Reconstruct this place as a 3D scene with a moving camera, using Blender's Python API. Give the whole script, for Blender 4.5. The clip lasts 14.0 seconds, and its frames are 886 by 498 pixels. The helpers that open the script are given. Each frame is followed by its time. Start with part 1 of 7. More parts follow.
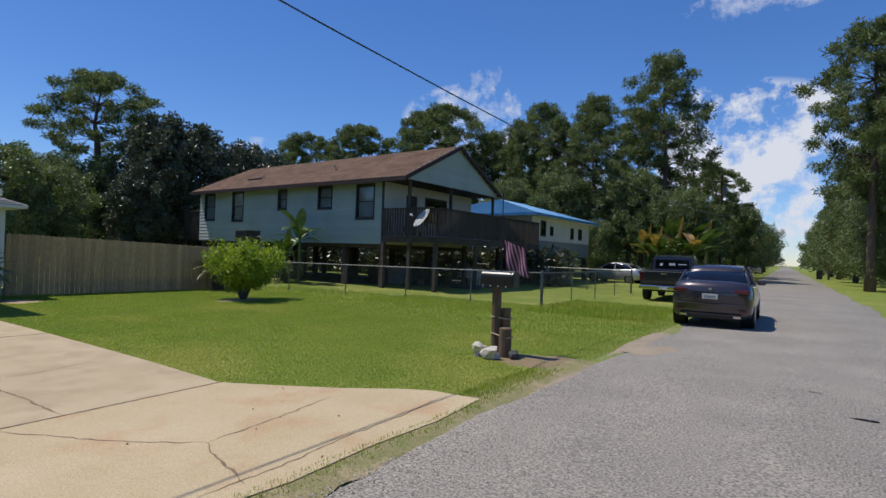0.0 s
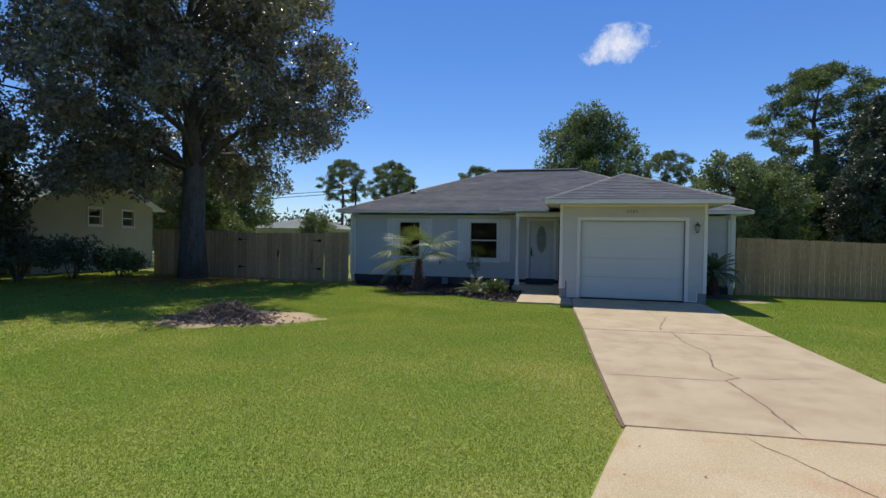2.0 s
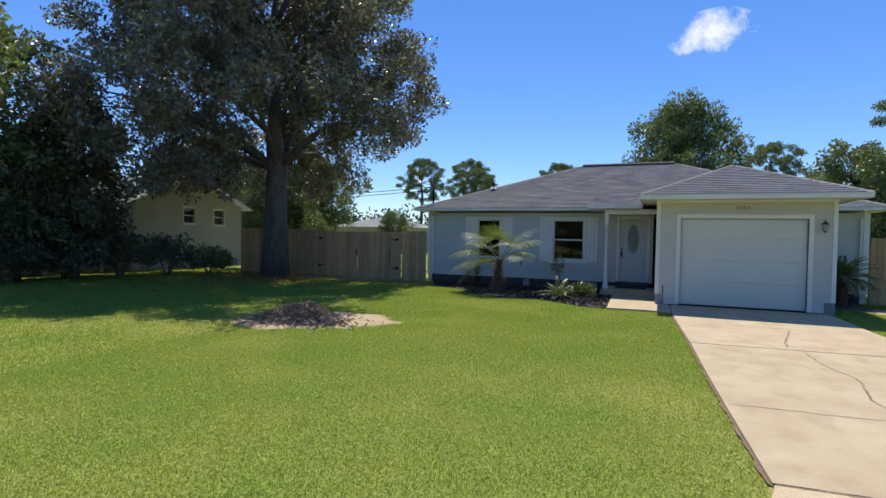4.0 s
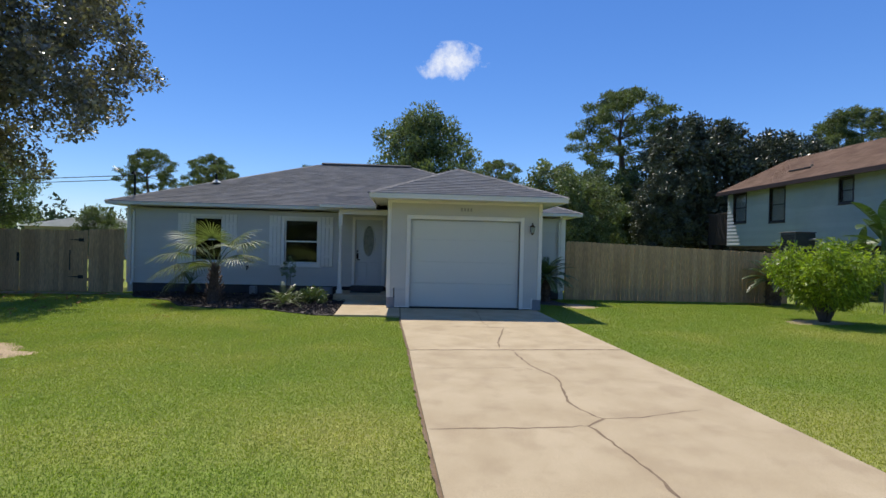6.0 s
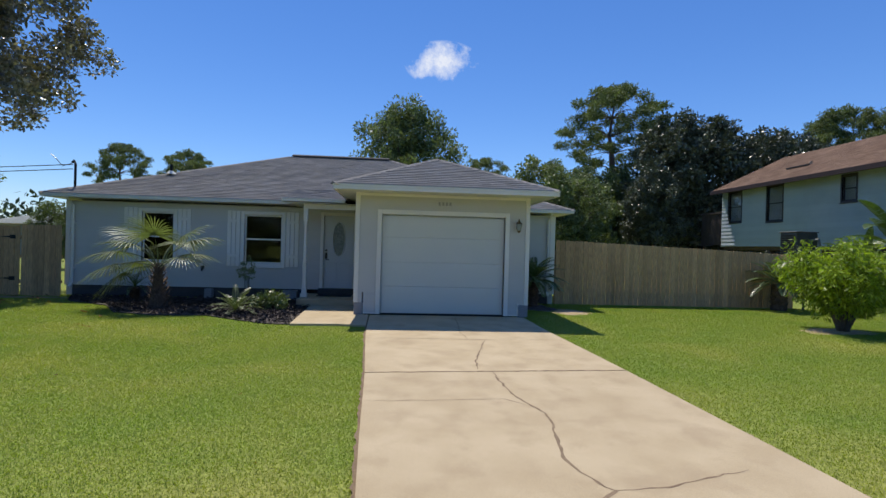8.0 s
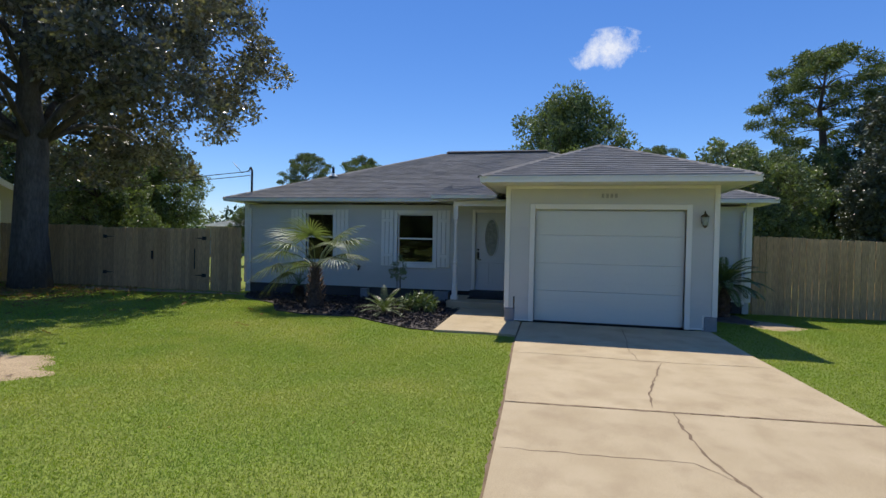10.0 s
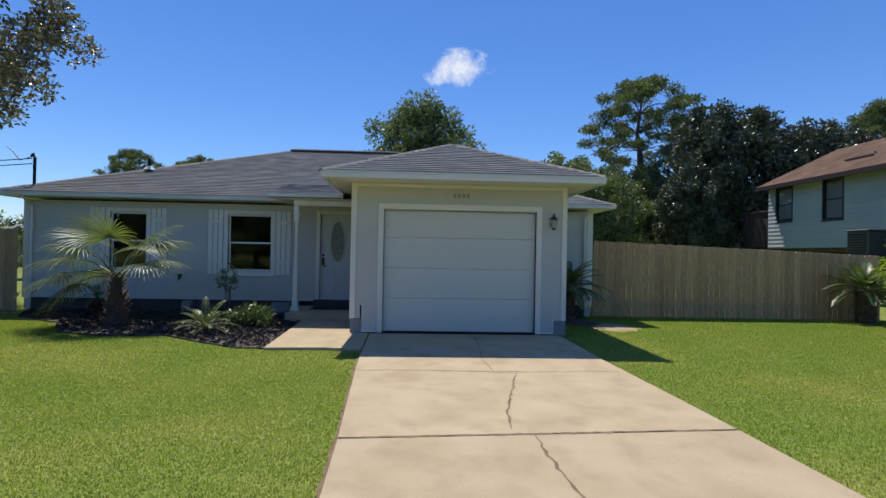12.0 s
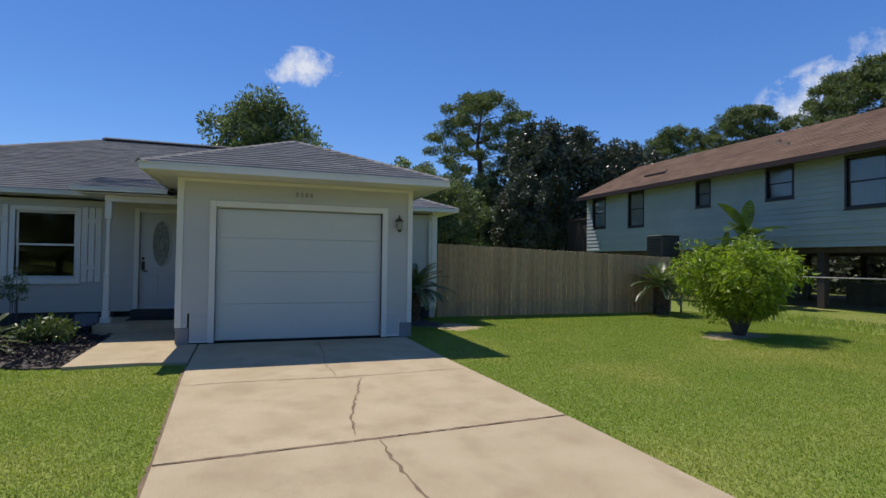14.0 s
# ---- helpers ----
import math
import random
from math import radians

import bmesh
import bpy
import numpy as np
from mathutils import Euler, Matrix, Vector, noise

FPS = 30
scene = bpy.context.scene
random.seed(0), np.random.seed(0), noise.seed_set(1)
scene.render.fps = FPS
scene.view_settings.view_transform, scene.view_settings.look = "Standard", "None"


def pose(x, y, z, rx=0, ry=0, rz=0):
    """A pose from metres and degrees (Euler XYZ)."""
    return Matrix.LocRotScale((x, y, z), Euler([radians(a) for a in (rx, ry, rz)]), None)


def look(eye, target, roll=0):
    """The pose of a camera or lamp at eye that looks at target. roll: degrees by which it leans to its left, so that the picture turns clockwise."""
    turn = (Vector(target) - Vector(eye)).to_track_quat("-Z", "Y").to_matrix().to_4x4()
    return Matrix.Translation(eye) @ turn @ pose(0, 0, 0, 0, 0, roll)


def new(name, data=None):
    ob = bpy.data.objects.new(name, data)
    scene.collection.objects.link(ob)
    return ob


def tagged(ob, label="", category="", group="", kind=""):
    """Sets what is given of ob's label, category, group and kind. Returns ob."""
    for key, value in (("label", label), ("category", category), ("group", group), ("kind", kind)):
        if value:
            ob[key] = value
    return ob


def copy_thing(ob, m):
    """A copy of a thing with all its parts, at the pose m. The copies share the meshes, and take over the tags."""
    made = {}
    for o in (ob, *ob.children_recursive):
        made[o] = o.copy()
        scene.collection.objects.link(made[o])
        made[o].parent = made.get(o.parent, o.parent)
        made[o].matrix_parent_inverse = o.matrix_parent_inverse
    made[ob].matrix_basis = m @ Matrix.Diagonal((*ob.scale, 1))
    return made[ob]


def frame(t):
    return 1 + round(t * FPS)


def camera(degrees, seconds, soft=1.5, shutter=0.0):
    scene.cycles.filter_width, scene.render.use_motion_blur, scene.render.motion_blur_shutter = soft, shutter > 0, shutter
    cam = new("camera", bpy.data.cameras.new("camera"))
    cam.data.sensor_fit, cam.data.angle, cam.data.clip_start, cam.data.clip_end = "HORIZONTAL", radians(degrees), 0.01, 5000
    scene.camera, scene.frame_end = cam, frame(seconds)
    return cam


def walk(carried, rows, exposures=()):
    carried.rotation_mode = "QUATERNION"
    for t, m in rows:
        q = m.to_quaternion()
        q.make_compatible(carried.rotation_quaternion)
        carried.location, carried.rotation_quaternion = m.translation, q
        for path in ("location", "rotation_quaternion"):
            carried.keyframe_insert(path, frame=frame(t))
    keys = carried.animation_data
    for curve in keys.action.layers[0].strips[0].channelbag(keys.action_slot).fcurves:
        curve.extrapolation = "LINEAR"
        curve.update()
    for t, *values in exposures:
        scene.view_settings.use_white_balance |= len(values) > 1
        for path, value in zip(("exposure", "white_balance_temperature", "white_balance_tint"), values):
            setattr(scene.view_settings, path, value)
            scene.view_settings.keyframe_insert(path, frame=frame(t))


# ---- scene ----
cam = camera(80.1, 14.0)
PATH = [
    (0, (0.722, 0.742, 1.652), (-0.44, 2.369, 1.671), 1.9),
    (0.5, (0.379, 0.789, 1.632), (-1.148, 2.081, 1.635), 2.2),
    (1, (0.18, 0.783, 1.643), (-1.662, 1.563, 1.625), 2.2),
    (1.5, (0.083, 0.824, 1.638), (-1.911, 0.971, 1.602), 1.9),
    (2, (-0.03, 0.803, 1.649), (-1.971, 0.322, 1.61), 0.9),
    (2.2, (-0.095, 0.788, 1.649), (-1.975, 0.107, 1.609), 0.9),
    (4.3, (-1.006, 0.513, 1.653), (-2.854, -0.25, 1.605), 1.1),
    (4.5, (-1.168, 0.568, 1.65), (-3.083, -0.006, 1.607), 1.2),
    (5, (-1.66, 0.77, 1.622), (-3.648, 0.549, 1.589), 0.8),
    (5.5, (-2.054, 0.841, 1.586), (-4.053, 0.867, 1.572), 1.5),
    (6, (-2.403, 1.0, 1.539), (-4.399, 1.122, 1.533), 1.4),
    (6.5, (-2.791, 1.164, 1.558), (-4.785, 1.312, 1.55), 1.3),
    (7, (-3.124, 1.205, 1.543), (-5.117, 1.369, 1.538), 1.4),
    (7.5, (-3.555, 1.306, 1.508), (-5.548, 1.47, 1.504), 1.4),
    (8, (-3.875, 1.382, 1.524), (-5.868, 1.548, 1.519), 1.6),
    (8.5, (-4.244, 1.432, 1.565), (-6.241, 1.537, 1.55), 1.3),
    (9, (-4.55, 1.54, 1.583), (-6.53, 1.26, 1.554), 1.1),
    (9.2, (-4.628, 1.543, 1.594), (-6.575, 1.089, 1.563), 1.2),
    (11.3, (-5.919, 1.538, 1.47), (-7.897, 1.245, 1.467), 1.2),
    (11.5, (-6.005, 1.563, 1.463), (-8.002, 1.44, 1.469), 1.1),
    (12, (-6.106, 1.603, 1.452), (-8.104, 1.699, 1.469), 1.1),
    (12.5, (-6.15, 1.571, 1.442), (-8.133, 1.826, 1.467), 1.1),
    (13, (-6.241, 1.673, 1.392), (-8.195, 2.097, 1.433), 0.8),
    (13.5, (-6.27, 1.714, 1.372), (-8.185, 2.289, 1.421), 0.8),
    (14, (-6.25, 1.662, 1.404), (-8.139, 2.32, 1.448), 0.8),
]
walk(cam, [(t, look(eye, target, roll)) for t, eye, target, roll in PATH],
     exposures=[(0, -0.12), (1.0, -0.22), (2.0, 0.05), (4.5, 0.38), (5.5, 0.26), (6.5, 0.12), (9.0, 0.12), (11.5, 0.15), (12.5, 0.1), (14, -0.05)])

# sky and sun settings
SKY_AIR, SKY_DUST, SKY_OZONE, SKY_SAT, SKY_STRENGTH = 1.0, 0.0, 4.0, 1.17, 0.101
SKY_TINT = (1.02, 1.12, 1.42)
SUN_STRENGTH = 4.2
CLOUDS = [(85.8, 19.2, 4.0, 2.3, 1.0), (31.7, 18.8, 2.2, 1.4, 0.6), (32.5, 14.0, 8.0, 4.2, 1.0), (6.0, 8.7, 12.0, 8.5, 1.7), (-3.0, 9.0, 9.0, 7.0, 0.75), (22.0, 9.0, 8.0, 4.0, 0.8), (4.8, 23.5, 6.5, 1.4, 0.8), (55.1, 9.8, 2.6, 1.5, 0.7)]

# ---- world, sun ----
SUN_DIR = Vector((-1.26, -0.48, 2.65)).normalized()      # towards the sun
sun_el = math.asin(SUN_DIR.z)
sun_az = math.atan2(SUN_DIR.x, SUN_DIR.y)                # clockwise from +y
world = bpy.data.worlds.new("sky")
scene.world = world
world.use_nodes = True
wn, wl = world.node_tree.nodes, world.node_tree.links
wn.clear()


def wnode(kind, **values):
    n = wn.new(kind)
    for key, value in values.items():
        n.inputs[key].default_value = value
    return n


def wmath(op, a, b=0.0, clamp=False):
    n = wn.new("ShaderNodeMath")
    n.operation, n.use_clamp = op, clamp
    for i, v in enumerate((a, b)):
        if isinstance(v, (int, float)):
            n.inputs[i].default_value = v
        else:
            wl.new(v, n.inputs[i])
    return n.outputs[0]


sky = wn.new("ShaderNodeTexSky")
sky.sky_type, sky.sun_disc = "NISHITA", False
sky.sun_elevation, sky.sun_rotation = sun_el, sun_az
sky.altitude, sky.air_density, sky.dust_density, sky.ozone_density = 0, SKY_AIR, SKY_DUST, SKY_OZONE
coords = wn.new("ShaderNodeTexCoord")
puff = wnode("ShaderNodeTexNoise", Scale=11.0, Detail=8.0, Roughness=0.66)
wl.new(coords.outputs["Generated"], puff.inputs["Vector"])
cover = None
# clouds: azimuth from +y towards -x, elevation, half widths, strength, all in degrees
for az, el, wa, we, gain in CLOUDS:
    a, e = radians(az), radians(el)
    mid = Vector((-math.sin(a) * math.cos(e), math.cos(a) * math.cos(e), math.sin(e)))
    side = Vector((-math.cos(a), -math.sin(a), 0))
    up = mid.cross(side)
    up = up if up.z > 0 else -up
    total = None
    for vec, width in ((side, wa), (up, we)):
        dot = wn.new("ShaderNodeVectorMath")
        dot.operation = "DOT_PRODUCT"
        wl.new(coords.outputs["Generated"], dot.inputs[0])
        dot.inputs[1].default_value = vec
        q = wmath("DIVIDE", dot.outputs["Value"], math.sin(radians(width)))
        q = wmath("MULTIPLY", q, q)
        total = q if total is None else wmath("ADD", total, q)
    front = wn.new("ShaderNodeVectorMath")
    front.operation = "DOT_PRODUCT"
    wl.new(coords.outputs["Generated"], front.inputs[0])
    front.inputs[1].default_value = mid
    mask = wmath("SUBTRACT", 1.0, total)
    mask = wmath("MINIMUM", mask, wmath("MULTIPLY", wmath("SUBTRACT", front.outputs["Value"], 0.5), 10.0))
    body = wmath("ADD", wmath("MULTIPLY", mask, 0.35), wmath("MULTIPLY", wmath("SUBTRACT", puff.outputs["Fac"], 0.52), 3.4))
    body = wmath("MULTIPLY", wmath("MINIMUM", wmath("MULTIPLY", body, 1.7, True), wmath("MULTIPLY", mask, 2.5, True)), gain)
    cover = body if cover is None else wmath("MAXIMUM", cover, body)
blend = wn.new("ShaderNodeMix")
blend.data_type = "RGBA"
wl.new(cover, blend.inputs["Factor"])
hs = wnode("ShaderNodeHueSaturation", Saturation=SKY_SAT, Value=1.0)
wl.new(sky.outputs["Color"], hs.inputs["Color"])
tint = wn.new("ShaderNodeVectorMath")
tint.operation = "MULTIPLY"
tint.inputs[1].default_value = SKY_TINT
wl.new(hs.outputs["Color"], tint.inputs[0])
sunward = wn.new("ShaderNodeVectorMath")
sunward.operation = "DOT_PRODUCT"
sunward.inputs[1].default_value = (SUN_DIR.x, SUN_DIR.y, 0.0)
wl.new(coords.outputs["Generated"], sunward.inputs[0])
clear = wn.new("ShaderNodeVectorMath")
clear.operation = "SCALE"
wl.new(tint.outputs["Vector"], clear.inputs[0])
wl.new(wmath("SUBTRACT", 1.0, wmath("MULTIPLY", wmath("MAXIMUM", sunward.outputs["Value"], 0.0), 0.42)), clear.inputs["Scale"])
wl.new(clear.outputs["Vector"], blend.inputs["A"])
blend.inputs["B"].default_value = (7.2, 7.6, 8.6, 1)
back = wnode("ShaderNodeBackground", Strength=SKY_STRENGTH)
wl.new(blend.outputs["Result"], back.inputs["Color"])
out = wn.new("ShaderNodeOutputWorld")
wl.new(back.outputs["Background"], out.inputs["Surface"])

lamp = new("sun", bpy.data.lights.new("sun", "SUN"))
lamp.data.energy, lamp.data.angle, lamp.data.color = SUN_STRENGTH, radians(0.5), (1.0, 0.93, 0.82)
lamp.matrix_world = look(SUN_DIR * 100, (0, 0, 0))

# ---- materials ----
def material(name, c1, c2=None, scale=3.0, rough=0.85, bump=0.15, grain=60.0, metal=0.0, spread=0.0, per="island",
             third=None, third_scale=0.6, third_amount=0.5, stretch=(1, 1, 1), leaf=0.0, coat=0.0, fine=0.25, specular=0.5):
    """A surface of two mixed colours with fine grain, relief and, if wanted, a third colour in wide patches and a spread of brightness from piece to piece."""
    m = bpy.data.materials.new(name)
    m.use_nodes = True
    n, l = m.node_tree.nodes, m.node_tree.links
    b = n["Principled BSDF"]
    c2 = c2 or tuple(v * 0.8 for v in c1)
    geo = n.new("ShaderNodeNewGeometry")
    mapping = n.new("ShaderNodeMapping")
    mapping.inputs["Scale"].default_value = stretch
    l.new(geo.outputs["Position"], mapping.inputs["Vector"])

    def noise_tex(s, detail=4.0):
        t = n.new("ShaderNodeTexNoise")
        t.inputs["Scale"].default_value, t.inputs["Detail"].default_value = s, detail
        l.new(mapping.outputs["Vector"], t.inputs["Vector"])
        return t.outputs["Fac"]

    def ramp(fac, lo, hi):
        r = n.new("ShaderNodeMapRange")
        r.inputs["From Min"].default_value, r.inputs["From Max"].default_value = lo, hi
        l.new(fac, r.inputs["Value"])
        return r.outputs["Result"]

    def mix(fac, a, b2, mode="MIX"):
        x = n.new("ShaderNodeMix")
        x.data_type, x.blend_type = "RGBA", mode
        for key, v in (("Factor", fac), ("A", a), ("B", b2)):
            if isinstance(v, tuple):
                x.inputs[key].default_value = (*v, 1)
            elif isinstance(v, float):
                x.inputs[key].default_value = v
            else:
                l.new(v, x.inputs[key])
        return x.outputs["Result"]

    broad = noise_tex(scale)
    small = noise_tex(grain, 3.0)
    col = mix(ramp(broad, 0.35, 0.65), tuple(c1), tuple(c2))
    if third:
        col = mix(mix(third_amount, (0.0, 0.0, 0.0), ramp(noise_tex(third_scale, 6.0), 0.5, 0.68)), col, tuple(third))
    lo, hi = 1 - fine, 1 + fine
    g = n.new("ShaderNodeMapRange")
    for key, v in (("From Min", 0.3), ("From Max", 0.7), ("To Min", lo), ("To Max", hi)):
        g.inputs[key].default_value = v
    l.new(small, g.inputs["Value"])
    bright = g.outputs["Result"]
    if spread:
        s = n.new("ShaderNodeMapRange")
        s.inputs["To Min"].default_value, s.inputs["To Max"].default_value = 1 - spread, 1 + spread
        src = geo.outputs["Random Per Island"] if per == "island" else n.new("ShaderNodeObjectInfo").outputs["Random"]
        l.new(src, s.inputs["Value"])
        p = n.new("ShaderNodeMath")
        p.operation = "MULTIPLY"
        l.new(bright, p.inputs[0])
        l.new(s.outputs["Result"], p.inputs[1])
        bright = p.outputs[0]
    v = n.new("ShaderNodeVectorMath")
    v.operation = "SCALE"
    l.new(col, v.inputs[0])
    l.new(bright, v.inputs["Scale"])
    l.new(v.outputs["Vector"], b.inputs["Base Color"])
    b.inputs["Roughness"].default_value, b.inputs["Metallic"].default_value = rough, metal
    b.inputs["Coat Weight"].default_value = coat
    b.inputs["Specular IOR Level"].default_value = specular
    if bump:
        bp = n.new("ShaderNodeBump")
        bp.inputs["Strength"].default_value, bp.inputs["Distance"].default_value = bump, 0.01
        l.new(small, bp.inputs["Height"])
        l.new(bp.outputs["Normal"], b.inputs["Normal"])
    if leaf:
        tr = n.new("ShaderNodeBsdfTranslucent")
        warm = n.new("ShaderNodeVectorMath")
        warm.operation = "MULTIPLY"
        warm.inputs[1].default_value = (1.5, 1.6, 0.6)
        l.new(v.outputs["Vector"], warm.inputs[0])
        l.new(warm.outputs["Vector"], tr.inputs["Color"])
        ms = n.new("ShaderNodeMixShader")
        ms.inputs[0].default_value = leaf
        l.new(b.outputs[0], ms.inputs[1])
        l.new(tr.outputs[0], ms.inputs[2])
        l.new(ms.outputs[0], n["Material Output"].inputs["Surface"])
    return m


def glass(name, tint=(0.9, 0.95, 0.95), rough=0.0):
    m = bpy.data.materials.new(name)
    m.use_nodes = True
    b = m.node_tree.nodes["Principled BSDF"]
    b.inputs["Base Color"].default_value = (*tint, 1)
    b.inputs["Transmission Weight"].default_value, b.inputs["Roughness"].default_value, b.inputs["IOR"].default_value = 1.0, rough, 1.5
    return m


